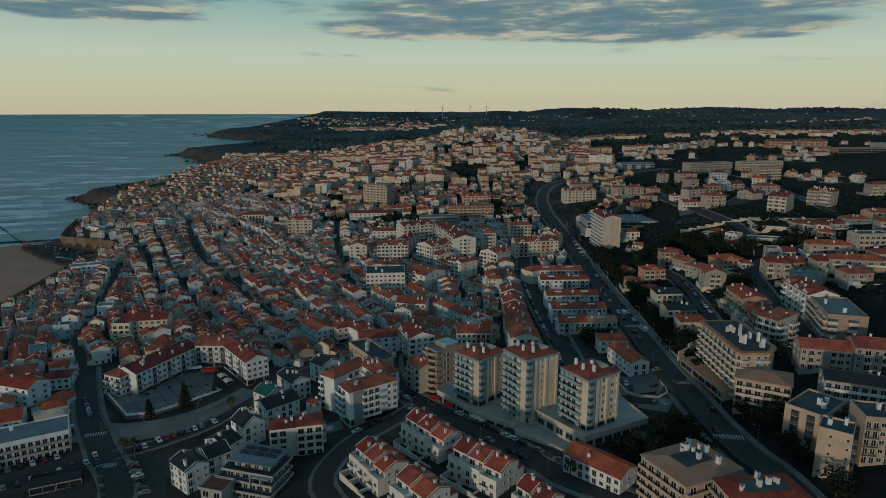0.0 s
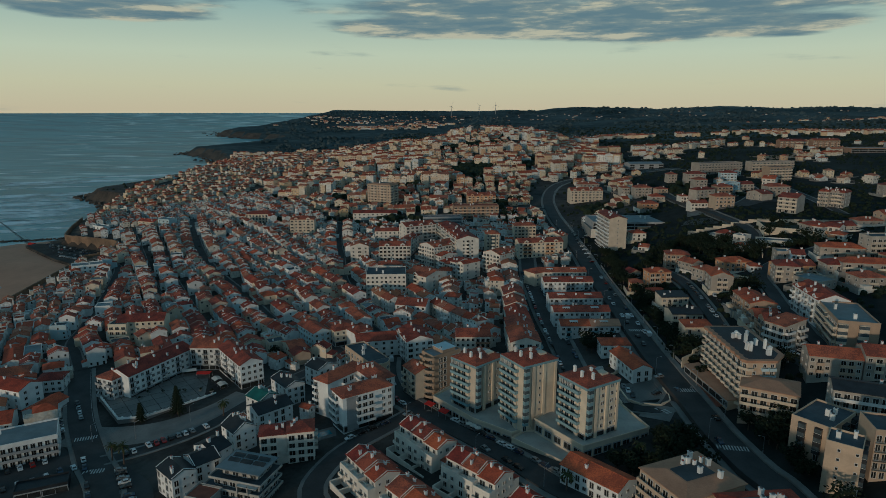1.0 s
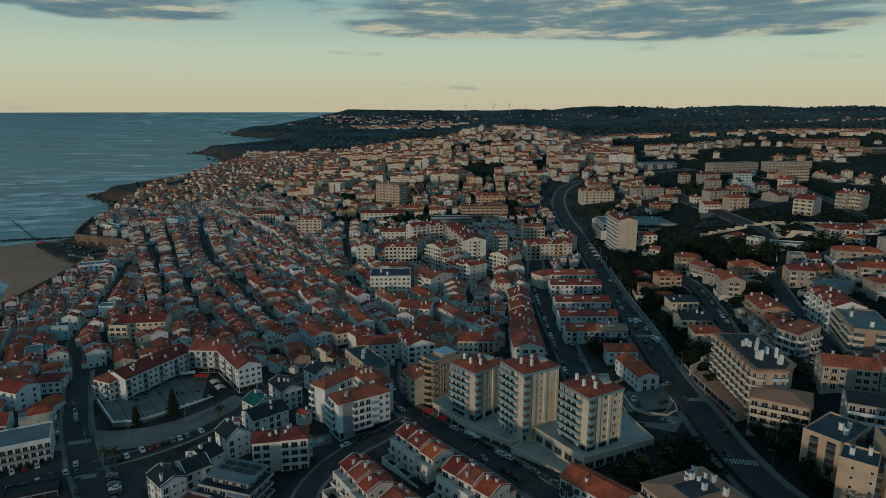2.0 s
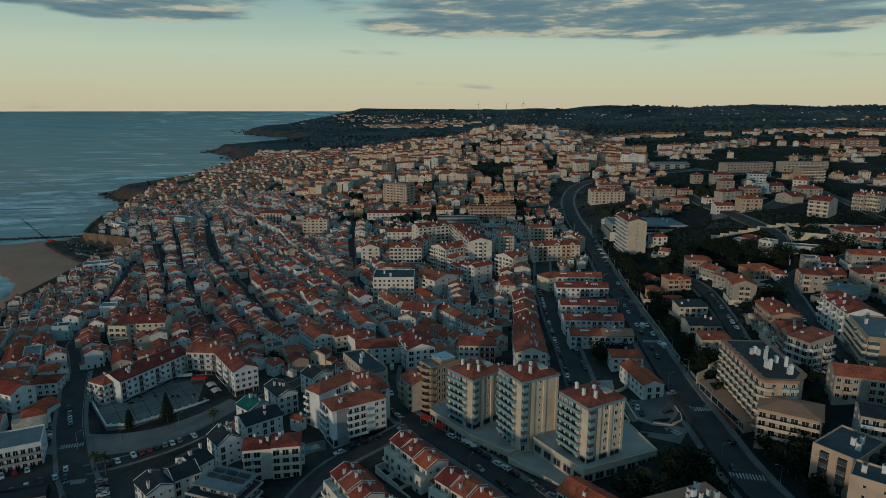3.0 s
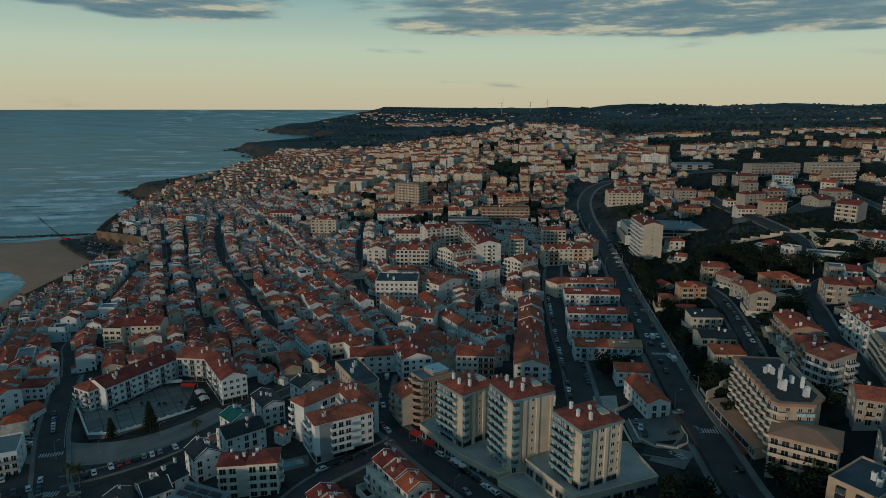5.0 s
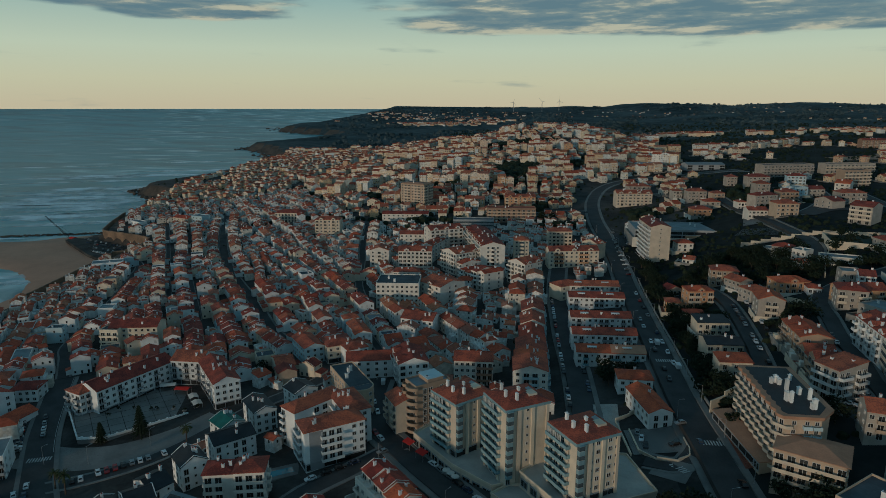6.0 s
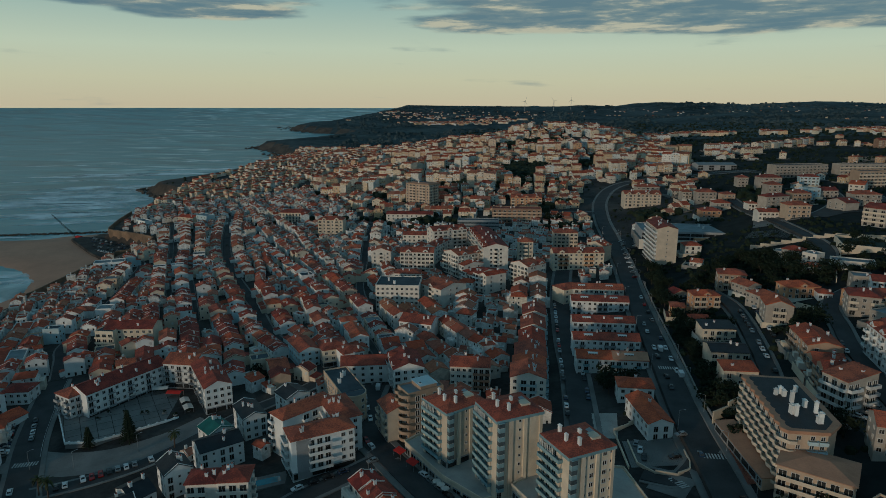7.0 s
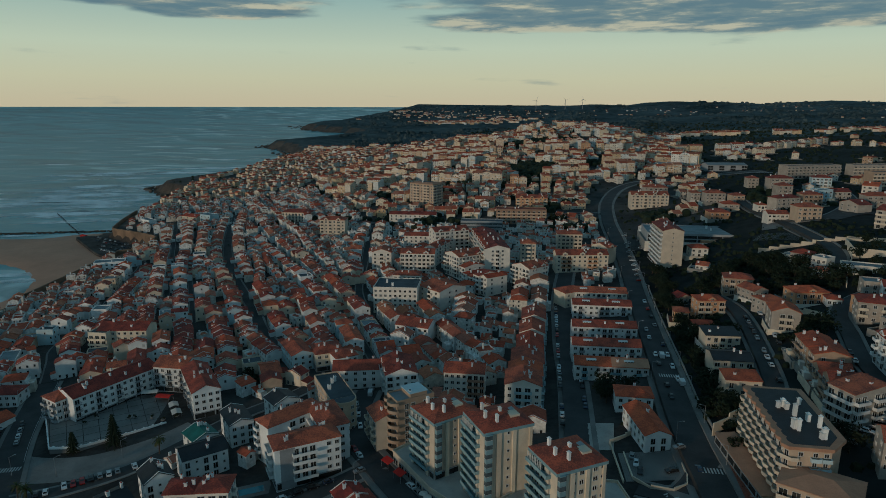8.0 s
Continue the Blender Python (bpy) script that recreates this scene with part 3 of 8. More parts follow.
MAIN = [(110, 90), (108.5, 176), (105.5, 198), (103.5, 222), (102.8, 247), (101.5, 283), (103.5, 343), (105.4, 415), (108.6, 509), (108.7, 587), (107.3, 653), (113, 728), (132, 792), (166, 826), (225, 822), (300, 850)]
road(MAIN, 10.8, 2.4, label="wide dark asphalt avenue with white lane lines", lines=True)
road([(63, 268), (63.4, 338), (61.9, 381), (61.5, 417), (61.3, 445), (62.9, 480), (70, 560)], 10.0, 2.0)
road([(62, 178), (41.6, 196), (24.6, 219.5), (3.4, 245), (-11.9, 264), (-21, 277), (-27, 298), (-28.6, 312), (-29, 322)], 9.5, 2.4, label="dark asphalt street in front of the shops")
road([(-195, 321), (-212, 345), (-224, 362), (-233, 394), (-250, 445), (-272, 503), (-290, 540), (-330, 580)], 5.4, 1.0, label="narrow asphalt street between the white houses")
road([(-8, 262), (-24, 244), (-36, 231), (-42, 218), (-44, 206), (-40, 195), (-28, 180), (0, 165)], 7.5, 1.6, label="curving asphalt lane round the terraced houses")
road([(-140, 228), (-117, 240), (-99, 257), (-80, 292), (-57, 330), (-84, 361), (-110, 389), (-143, 440), (-192, 510), (-235, 586), (-276, 675), (-305, 743)], 6.4, 1.2, label="long narrow shopping street through the old town")
road([(-29, 322), (-32, 347), (-58, 397), (-81, 436), (-108, 475), (-162, 547), (-211, 610), (-260, 690)], 3.4, 0.7)
road([(-62, 432), (-78, 473), (-90, 530), (-101, 579), (-110, 640)], 4.4, 0.8)
road([(-165, 405), (-176, 424), (-230, 514), (-271, 593), (-320, 680)], 2.8, 0.5)
road([(-205, 440), (-240, 500), (-297, 599), (-350, 690)], 2.8, 0.5)
road([(132.5, 283), (134.6, 291), (139.4, 312.6), (144.2, 345.6), (148.5, 384), (149, 405), (146, 428)], 7.0, 1.4, label="sloping side street with parked cars")
road([(150, 262), (165, 266), (168, 284), (172.4, 302), (175.3, 323), (181, 346), (188, 374), (200, 389), (221, 400), (260, 410)], 7.0, 1.4, label="curving asphalt street on the hillside")
road([(104, 262), (92, 246), (80, 249)], 7.5, 1.2, name="road")
road([(107, 682), (77, 681), (41, 667), (-20, 640), (-110, 640), (-200, 650)], 8.0, 1.6)
road([(213, 440), (223, 464), (226, 498), (224, 560), (221, 620), (225, 700)], 8.0, 1.6)
road([(224, 560), (250, 556), (300, 628), (320, 700)], 7.0, 1.4)
road([(310, 500), (327, 586), (340, 656)], 6.0, 1.0)
road([(-110, 150), (-117, 202), (-140.4, 235), (-161.9, 265), (-180, 295), (-194, 320)], 10.5, 1.8, label="dark asphalt street past the square", lines=True)
crossing(-150.5, 249, 20, 9)
crossing(-132.5, 223, 12, 8)
crossing(104, 211, -8, 11)
crossing(102.8, 256, 0, 11)
crossing(104.5, 330, 0, 10)
crossing(90.3, 243.6, -60, 7)


def paved(line, wide, mat, name, label, rise=0.1):
    s = Shape()
    pts = curve_points(line, 2)
    for k in range(30):
        ribbon(s, pts, wide / 2 - wide * k / 30, wide / 2 - wide * (k + 1) / 30, rise)
    tagged(new(name, s.mesh(name, mat)), label, "pavement", kind="structure")
    for a, b in zip(pts, pts[1:]):
        m, d = (a + b) / 2, b - a
        claim(m.x, m.y, d.length + 1, wide, math.degrees(math.atan2(d.y, d.x)))


paved([(-160, 252), (-140, 250), (-120, 254), (-102, 268), (-92, 284)], 17, PAVE, "pavement", "pale stone paving between the square and the street")
paved([(-128, 222), (-112, 210), (-104, 196)], 14, ASPHALT, "car_park", "asphalt car park beside the street", 0.09)
paved([(-186, 212), (-160, 222), (-148, 236)], 30, ASPHALT, "car_park", "asphalt yard with rows of parked cars", 0.09)
paved([(69, 272), (71, 292)], 12, DECKSTONE, "courtyard", "pale paved courtyard behind the towers", 0.25)
paved([(85, 238), (91, 248)], 12, PAVE, "forecourt", "grey paved forecourt at the road junction", 0.2)
paved([(86, 253), (85, 270)], 18, PAVE, "pavement", "small paved car park beside the avenue", 0.2)
claim(-137, 285, 62, 58, 0)
claim(-128, 305, 40, 26, 0)
claim(-50, 240, 16, 12, -45)

# ---- buildings ----
STOREY = 3.0
CACHE = {}


def panel(s, xs, zs, holes, depth, recess, slots=(0, 1)):
    """One connected slab in the x-z plane, cut into cells; the cells named in holes are panes set back by recess."""
    nx, nz = len(xs), len(zs)
    n = len(s.v)
    s.v += [(x, -depth, z) for z in zs for x in xs]

    def at(i, j):
        return n + j * nx + i
    for j in range(nz - 1):
        for i in range(nx - 1):
            q = (at(i, j), at(i + 1, j), at(i + 1, j + 1), at(i, j + 1))
            if (i, j) not in holes:
                s.f.append(q)
                s.m.append(slots[0])
                continue
            m = len(s.v)
            s.v += [(s.v[k][0], s.v[k][1] + recess, s.v[k][2]) for k in q]
            for a in range(4):
                c = (a + 1) % 4
                s.f.append((q[a], q[c], m + c, m + a))
                s.m.append(slots[0])
            s.f.append((m, m + 1, m + 2, m + 3))
            s.m.append(slots[1])
    rim = [at(i, 0) for i in range(nx)] + [at(nx - 1, j) for j in range(1, nz)] + [at(i, nz - 1) for i in range(nx - 2, -1, -1)] + [at(0, j) for j in range(nz - 2, 0, -1)]
    m = len(s.v)
    s.v += [(s.v[k][0], 0.02, s.v[k][2]) for k in rim]
    for a in range(len(rim)):
        c = (a + 1) % len(rim)
        s.f.append((rim[c], rim[a], m + a, m + c))
        s.m.append(slots[0])


def loft(s, rings, slots):
    """One connected solid through level rectangles (width, depth, height)."""
    n = len(s.v)
    for w, d, z in rings:
        s.v += [(-w / 2, -d / 2, z), (w / 2, -d / 2, z), (w / 2, d / 2, z), (-w / 2, d / 2, z)]
    for k in range(len(rings) - 1):
        for a in range(4):
            c = (a + 1) % 4
            s.f.append((n + 4 * k + a, n + 4 * k + c, n + 4 * k + 4 + c, n + 4 * k + 4 + a))
            s.m.append(slots[k])
    t = n + 4 * (len(rings) - 1)
    s.f += [(n + 3, n + 2, n + 1, n), (t, t + 1, t + 2, t + 3)]
    s.m += [slots[0], slots[-1]]


def kept(key, make):
    if key not in CACHE:
        CACHE[key] = make()
    return CACHE[key]


MESHES = {}


def shared(name, key, mats):
    """The mesh of a kept shape, made once."""
    if key not in MESHES:
        MESHES[key] = CACHE[key].mesh(name, mats)
    return MESHES[key]


def window_kit(w, h, trim=None):
    def make():
        s = Shape()
        t = 0.12
        if w > 1.0:
            panel(s, (-w / 2 - t, -w / 2, -0.04, 0.04, w / 2, w / 2 + t), (-t, 0, h, h + t), {(1, 1), (3, 1)}, 0.14, 0.12)
        else:
            panel(s, (-w / 2 - t, -w / 2, w / 2, w / 2 + t), (-t, 0, h, h + t), {(1, 1)}, 0.14, 0.12)
        return s
    key = ("window", w, h)
    return "window", key, kept(key, make), [FRAME, GLASS]


def shop_kit(w, h=2.5):
    def make():
        s = Shape()
        panel(s, (-w / 2, -w / 2 + 0.2, -0.06, 0.06, w / 2 - 0.2, w / 2), (0, 0.3, h, h + 0.4), {(1, 1), (3, 1)}, 0.2, 0.16)
        return s
    key = ("shop", w, h)
    return "shopfront", key, kept(key, make), [GREYW, GLASS]


def balcony_kit(w, depth, trim, open_rail=False):
    def make():
        s = Shape()
        o = [(-w / 2, 0.3), (-w / 2, -depth), (w / 2, -depth), (w / 2, 0.3)]
        i = [(-w / 2 + 0.12, 0.25), (-w / 2 + 0.12, -depth + 0.12), (w / 2 - 0.12, -depth + 0.12), (w / 2 - 0.12, 0.25)]
        v = [(x, y, -0.2) for x, y in o] + [(x, y, 0.98) for x, y in o] + [(x, y, 0.98) for x, y in i] + [(x, y, 0.0) for x, y in i]
        f = [(3, 2, 1, 0), (12, 13, 14, 15)]
        for a in range(4):
            c = (a + 1) % 4
            f += [(a, c, 4 + c, 4 + a), (4 + a, 4 + c, 8 + c, 8 + a), (8 + a, 8 + c, 12 + c, 12 + a)]
        if open_rail:
            v = [(x, y, z if z < 0.5 else 0.16) for x, y, z in v]
        s.solid(v, f, 0)
        if open_rail:
            s.box(0, -depth + 0.05, 0.95, w, 0.07, 0.07, 1)
            for x in (-w / 2 + 0.05, w / 2 - 0.05):
                s.box(x, -depth / 2, 0.95, 0.07, depth, 0.07, 1)
            n = max(4, int(w / 0.5))
            for k in range(n + 1):
                s.box(-w / 2 + 0.05 + (w - 0.1) * k / n, -depth + 0.05, 0.1, 0.05, 0.05, 0.9, 1)
        return s
    key = ("balcony", w, depth, trim.name, open_rail)
    return "balcony", key, kept(key, make), [trim, RAIL]


def round_balcony_kit(r, trim):
    def make():
        s = Shape()
        n = 14
        arc = [(math.cos(math.pi + math.pi * k / n), math.sin(math.pi + math.pi * k / n)) for k in range(n + 1)]
        rings = [(1.0, -0.25), (1.0, 1.0), (0.93, 1.0), (0.93, 0.0)]
        m = n + 1
        v = [(x * r * k, y * r * k + 0.3, z) for k, z in rings for x, y in arc]
        f = [tuple(reversed(range(m))), tuple(range(3 * m, 4 * m))]
        for q in range(3):
            f += [(q * m + a, q * m + (a + 1) % m, (q + 1) * m + (a + 1) % m, (q + 1) * m + a) for a in range(m)]
        s.solid(v, f, 0)
        return s
    key = ("round", r, trim.name)
    return "balcony", key, kept(key, make), [trim]


def glazed_kit(w, depth, trim):
    def make():
        s = Shape()
        n = max(2, int(w / 0.9))
        front = [(-w / 2 + w * k / n, -depth) for k in range(n + 1)]
        o = front + [(w / 2, 0.2), (-w / 2, 0.2)]
        m = len(o)
        zs = (-0.2, 1.0, 1.08, 2.5, 2.75)
        v = [(x, y, z) for z in zs for x, y in o]
        s.solid(v, [tuple(reversed(range(m))), tuple(range(4 * m, 5 * m))], 0)
        base = len(s.v) - 5 * m
        for q in range(4):
            for a in range(m):
                c = (a + 1) % m
                s.f.append((base + q * m + a, base + q * m + c, base + (q + 1) * m + c, base + (q + 1) * m + a))
                s.m.append(1 if q == 2 else (2 if q == 1 else 0))
        return s
    key = ("glazed", w, depth, trim.name)
    return "glazed_balcony", key, kept(key, make), [trim, SKYGLASS, FRAME]


def chimney_mesh(tall=1.7):
    def make():
        s = Shape()
        loft(s, [(0.95, 0.65, -0.9), (0.95, 0.65, tall), (1.15, 0.85, tall), (1.15, 0.85, tall + 0.14), (0.6, 0.4, tall + 0.14), (0.55, 0.36, tall + 0.44)], (0, 0, 0, 0, 1))
        return s
    key = ("chimney", tall)
    kept(key, make)
    return shared("chimney", key, [WHITE, TILE])


def vent_mesh():
    def make():
        s = Shape()
        loft(s, [(1.3, 1.0, 0), (1.3, 1.0, 2.2), (1.5, 1.2, 2.2), (1.5, 1.2, 2.35), (0.7, 0.5, 2.35), (0.7, 0.5, 2.7)], (0, 0, 0, 0, 1))
        return s
    kept("vent", make)
    return shared("roof_stack", "vent", [WHITE, DECK])


def hang(ob, kit, m):
    """Puts a kept piece on a building: a part of its own nearby, or, far off, one of many in a joined part."""
    name, key, shape, mats = kit
    if "joined" not in ob:
        part(name, shared(name, key, mats), None, ob, at=m)
        return
    JOIN.setdefault((ob.name, name, tuple(x.name for x in mats)), (ob, name, mats, Shape()))
    s = JOIN[(ob.name, name, tuple(x.name for x in mats))][3]
    n = len(s.v)
    s.v += [tuple(m @ Vector(p)) for p in shape.v]
    s.f += [tuple(n + k for k in f) for f in shape.f]
    s.m += shape.m


JOIN = {}
PLURAL = {"window": "windows", "balcony": "balconies", "shopfront": "shopfronts", "glazed_balcony": "glazed_balconies"}


def join_hung():
    """Makes the joined parts of the building that was just dressed."""
    for ob, name, mats, s in JOIN.values():
        tagged(part(PLURAL[name], s, mats, ob), kind="stuff")
    JOIN.clear()


def skirt(w, d):
    """How far the tiled edge of a terrace roof reaches in."""
    return max(2.6, min(w, d) * 0.3) if min(w, d) > 13 else 2.6


def roof_shape(kind, w, d, h, rise, over=0.45):
    """Returns the roof's solid, for walls of height h: gable (ridge along x), cross (ridge along y), hip, shed or flat."""
    s = Shape()
    t = 0.22
    if kind in ("gable", "cross"):
        span, length = (d, w) if kind == "gable" else (w, d)
        a = span / 2 + over
        drop = rise * over / (span / 2)
        s.section([(-a, h - drop), (0, h + rise - 0.02), (a, h - drop), (a, h - drop + t), (0, h + rise + t), (-a, h - drop + t)], -length / 2 - 0.25, length / 2 + 0.25, 0, across=kind == "cross")
        # ridge capping
        if kind == "gable":
            s.box(0, 0, h + rise + t - 0.05, length + 0.4, 0.35, 0.14, 0)
        else:
            s.box(0, 0, h + rise + t - 0.05, 0.35, length + 0.4, 0.14, 0)
    elif kind == "shed":
        a = d / 2 + over
        s.section([(-a, h), (a, h + rise), (a, h + rise + t), (-a, h + t)], -w / 2 - 0.25, w / 2 + 0.25)
    elif kind == "hip":
        a, b = w / 2 + over, d / 2 + over
        s.box(0, 0, h - 0.05, 2 * a, 2 * b, t, 0)
        z0, z1 = h + t - 0.05, h + rise + t
        r = max(abs(a - b), 0.6)
        ends = [(-r, 0, z1), (r, 0, z1)] if a >= b else [(0, -r, z1), (0, r, z1)]
        base = [(-a, -b, z0), (a, -b, z0), (a, b, z0), (-a, b, z0)]
        if a >= b:
            s.solid(base + ends, ((0, 1, 5, 4), (1, 2, 5), (2, 3, 4, 5), (3, 0, 4)))
        else:
            s.solid(base + ends, ((0, 1, 4), (1, 2, 5, 4), (2, 3, 5), (3, 0, 4, 5)))
    elif kind == "terrace":
        # a tiled skirt round a flat, sunken deck
        a, b = w / 2 + over, d / 2 + over
        k = skirt(w, d)
        s.box(0, 0, h - 0.05, 2 * a, 2 * b, t, 0)
        z0, z1 = h + t - 0.05, h + rise + t
        lo = [(-a, -b, z0), (a, -b, z0), (a, b, z0), (-a, b, z0)]
        hi = [(-a + k, -b + k, z1), (a - k, -b + k, z1), (a - k, b - k, z1), (-a + k, b - k, z1)]
        s.solid(lo + hi, ((0, 1, 5, 4), (1, 2, 6, 5), (2, 3, 7, 6), (3, 0, 4, 7), (4, 5, 6, 7)))
    else:
        s.box(0, 0, h, w - 0.3, d - 0.3, 0.12, 0)
    return s


def wall_shape(kind, w, d, h, rise, deep=4.0, fire=False):
    """fire: party walls that stand up through the roof at both ends, as row houses have them."""
    s = Shape()
    if fire and kind == "gable":
        a, t = d / 2 + 0.2, 0.42
        for x in (-w / 2 - 0.02, w / 2 - 0.24):
            s.section([(-a, h - 0.6), (a, h - 0.6), (a, h + t - 0.2), (0, h + rise + t), (-a, h + t - 0.2)], x, x + 0.26)
    if kind == "gable":
        s.section([(-d / 2, -deep), (d / 2, -deep), (d / 2, h), (0, h + rise), (-d / 2, h)], -w / 2, w / 2)
    elif kind == "cross":
        s.section([(-w / 2, -deep), (w / 2, -deep), (w / 2, h), (0, h + rise), (-w / 2, h)], -d / 2, d / 2, across=True)
    elif kind == "shed":
        s.section([(-d / 2, -deep), (d / 2, -deep), (d / 2, h + rise), (-d / 2, h)], -w / 2, w / 2)
    else:
        s.box(0, 0, -deep, w, d, h + deep)
        if kind == "flat":
            for x, y, sx, sy in ((0, -d / 2 + 0.12, w, 0.25), (0, d / 2 - 0.12, w, 0.25), (-w / 2 + 0.12, 0, 0.25, d - 0.5), (w / 2 - 0.12, 0, 0.25, d - 0.5)):
                s.box(x, y, h, sx, sy, 0.75)
    return s


SIDES = {"f": (0, -1, 0), "r": (1, 0, 90), "b": (0, 1, 180), "l": (-1, 0, -90)}


def dress(ob, side, pattern, w, d, floors, trim, low="", first=0):
    """Hangs one column of openings per letter on a side of a building: w window, s small window, t tall window, B balcony with its
    door, R railed balcony, L one long balcony, E glazed balcony, O round balcony, G shop front, a point for bare wall."""
    nx, ny, turn = SIDES[side]
    length = w if side in "fb" else d
    for fl in range(floors):
        pat = low if fl == 0 and low else pattern
        if fl < first or not pat:
            continue
        bay = length / len(pat)
        k = 0
        while k < len(pat):
            c = pat[k]
            n = 1
            while c in "BREGL" and k + n < len(pat) and pat[k + n] == c and (n < 3 or c == "L"):
                n += 1
            x = (k + n / 2) * bay - length / 2
            k += n
            if c == ".":
                continue
            off = d / 2 if side in "fb" else w / 2
            base = pose(nx * off, ny * off, 0, 0, 0, turn)

            def put(kit, z, dx=0.0):
                hang(ob, kit, base @ pose(x + dx, 0, fl * STOREY + z))
            wide = round(bay * n - 0.25, 1)
            if c == "w":
                put(window_kit(1.3, 1.3), 0.95)
            elif c == "s":
                put(window_kit(0.7, 0.8), 1.3)
            elif c == "t":
                put(window_kit(1.5, 2.1), 0.1)
            elif c == "G":
                put(shop_kit(wide), 0.05)
            elif c in "BRL":
                for i in range(n):
                    put(window_kit(round(min(2.2, bay * 0.62), 1), 2.1), 0.1, (i - (n - 1) / 2) * bay)
                if fl > 0:
                    put(balcony_kit(wide, 1.6 if c == "L" else 1.3, trim, c == "R"), 0.0)
            elif c == "E":
                if fl > 0:
                    put(glazed_kit(wide, 1.2, trim), 0.0)
                else:
                    put(window_kit(1.5, 2.1), 0.1)
            elif c == "O":
                put(window_kit(2.2, 2.1), 0.1)
                if fl > 0:
                    put(round_balcony_kit(round(min(bay * 0.52, 3.4), 1), trim), 0.0)


def gablet(ob, roof, w, d, h, f, wall, tile):
    """A small gable that breaks the front eave, with its own window and tiles."""
    s = Shape()
    g = 1.9
    s.section([(-g, -0.6), (g, -0.6), (g, 0.9), (0, 2.0), (-g, 0.9)], -0.25, 3.2, 0, across=True)
    t = Shape()
    t.section([(-g - 0.3, 0.72), (0, 2.0), (g + 0.3, 0.72), (g + 0.3, 0.92), (0, 2.2), (-g - 0.3, 0.92)], -0.1, 3.6, 0, across=True)
    side = "fr" if roof != "cross" else "rf"
    m = pose(-w / 2 + w * f, -d / 2, h) if roof != "cross" else pose(w / 2, -d / 2 + d * f, h, 0, 0, 90)
    top = part("gablet", s, wall, ob, at=m)
    part("gablet_roof", t, tile, top)
    hang(ob, window_kit(1.3, 1.3), m @ pose(0, -0.25, -0.4))
    join_hung()


def building(name, label, x, y, w, d, turn, floors, f="", r="", l="", b="", roof="hip", rise=None, wall=WHITE, tile=TILE, trim=None, low="", base=None,
             chimneys=2, group="", deep=5.0, fascia=None, stacks=0, gablets=0, fire=False, ribs=()):
    if base is None:
        base = ground(x, y)
    # mid-district whites turn warmer: partly paint, partly low sunlight put into the colour
    if wall is WHITE and y > 425 and x > -90:
        wall = WARMWHITE
    # cream walls on the east swap to the dimmed copy, for weaker sun there
    if wall is CREAM and x > 150:
        wall = SHADEDCREAM
    ob = thing(name, x, y, base, turn, label, "house" if floors < 4 else "apartment block", group)
    if math.hypot(x, y) > 306:
        ob["joined"] = 1
    h = floors * STOREY + 0.4
    span = {"gable": d, "cross": w}.get(roof, min(w, d))
    if rise is None:
        rise = min(span * 0.2, 2.6) if roof != "terrace" else 1.3
    part("wall", wall_shape(roof, w, d, h, rise, deep, fire), wall, ob)
    for side, f0, wide in ribs:
        nx, ny, ang = SIDES[side]
        s = Shape()
        s.box(0, 0, -deep, wide, 0.9, h + deep - 0.7)
        length = w if side in "fb" else d
        off = (d if side in "fb" else w) / 2
        part("pilaster", s, wall, ob, at=pose(nx * off, ny * off, 0, 0, 0, ang) @ pose((f0 - 0.5) * length, 0, 0))
    top = part("roof", roof_shape(roof, w, d, h, rise), tile, ob)
    if roof == "terrace":
        s = Shape()
        k = 2 * skirt(w, d) + 0.4
        s.box(0, 0, h + rise + 0.21, w - k, d - k, 0.1)
        part("roof_deck", s, DECK, ob, "flat roof deck")
    if fascia:
        s = Shape()
        for px, py, sx, sy in ((0, -d / 2 - 0.3, w + 1.0, 0.5), (0, d / 2 + 0.3, w + 1.0, 0.5), (-w / 2 - 0.3, 0, 0.5, d + 0.1), (w / 2 + 0.3, 0, 0.5, d + 0.1)):
            s.box(px, py, h - 1.0, sx, sy, 0.95)
        part("cornice", s, fascia, ob, "blue-grey painted cornice")
    trim = trim or wall
    for side, pat in (("f", f), ("r", r), ("l", l), ("b", b)):
        if pat:
            dress(ob, side, pat, w, d, floors, trim, low if side in "fr" else "")
    join_hung()
    for k in range(gablets):
        gablet(ob, roof, w, d, h, (k + 0.5) / gablets, wall, tile)
    rng = random.Random(int(abs(x * 31 + y * 17)))
    for k in range(chimneys):
        u, v = rng.uniform(-0.36, 0.36) * w, rng.uniform(-0.36, 0.36) * d
        if roof in ("gable", "cross"):
            a = abs(v) / (d / 2) if roof == "gable" else abs(u) / (w / 2)
            z = h + rise * (1 - a)
        elif roof == "hip":
            z = h + rise * min(1.0, (min(w / 2 - abs(u), d / 2 - abs(v))) / (min(w, d) / 2))
        elif roof == "terrace":
            z = h + rise
        else:
            z = h + 0.1
        part("chimney", chimney_mesh(1.3 + 0.3 * (k % 3)), None, ob, at=pose(u, v, z, 0, 0, 90 * (k % 2)))
    for k in range(stacks):
        part("roof_stack", vent_mesh(), None, ob, at=pose(rng.uniform(-0.34, 0.34) * w, rng.uniform(-0.3, 0.3) * d, h + (rise if roof == "terrace" else 0.1), 0, 0, 90 * (k % 2)))
    claim(x, y, w, d, turn, grow=1.0)
    if x > 112 and 285 < y < 720 and floors < 4:
        yard(ob, x, y, w, d, turn, rng)
    return ob


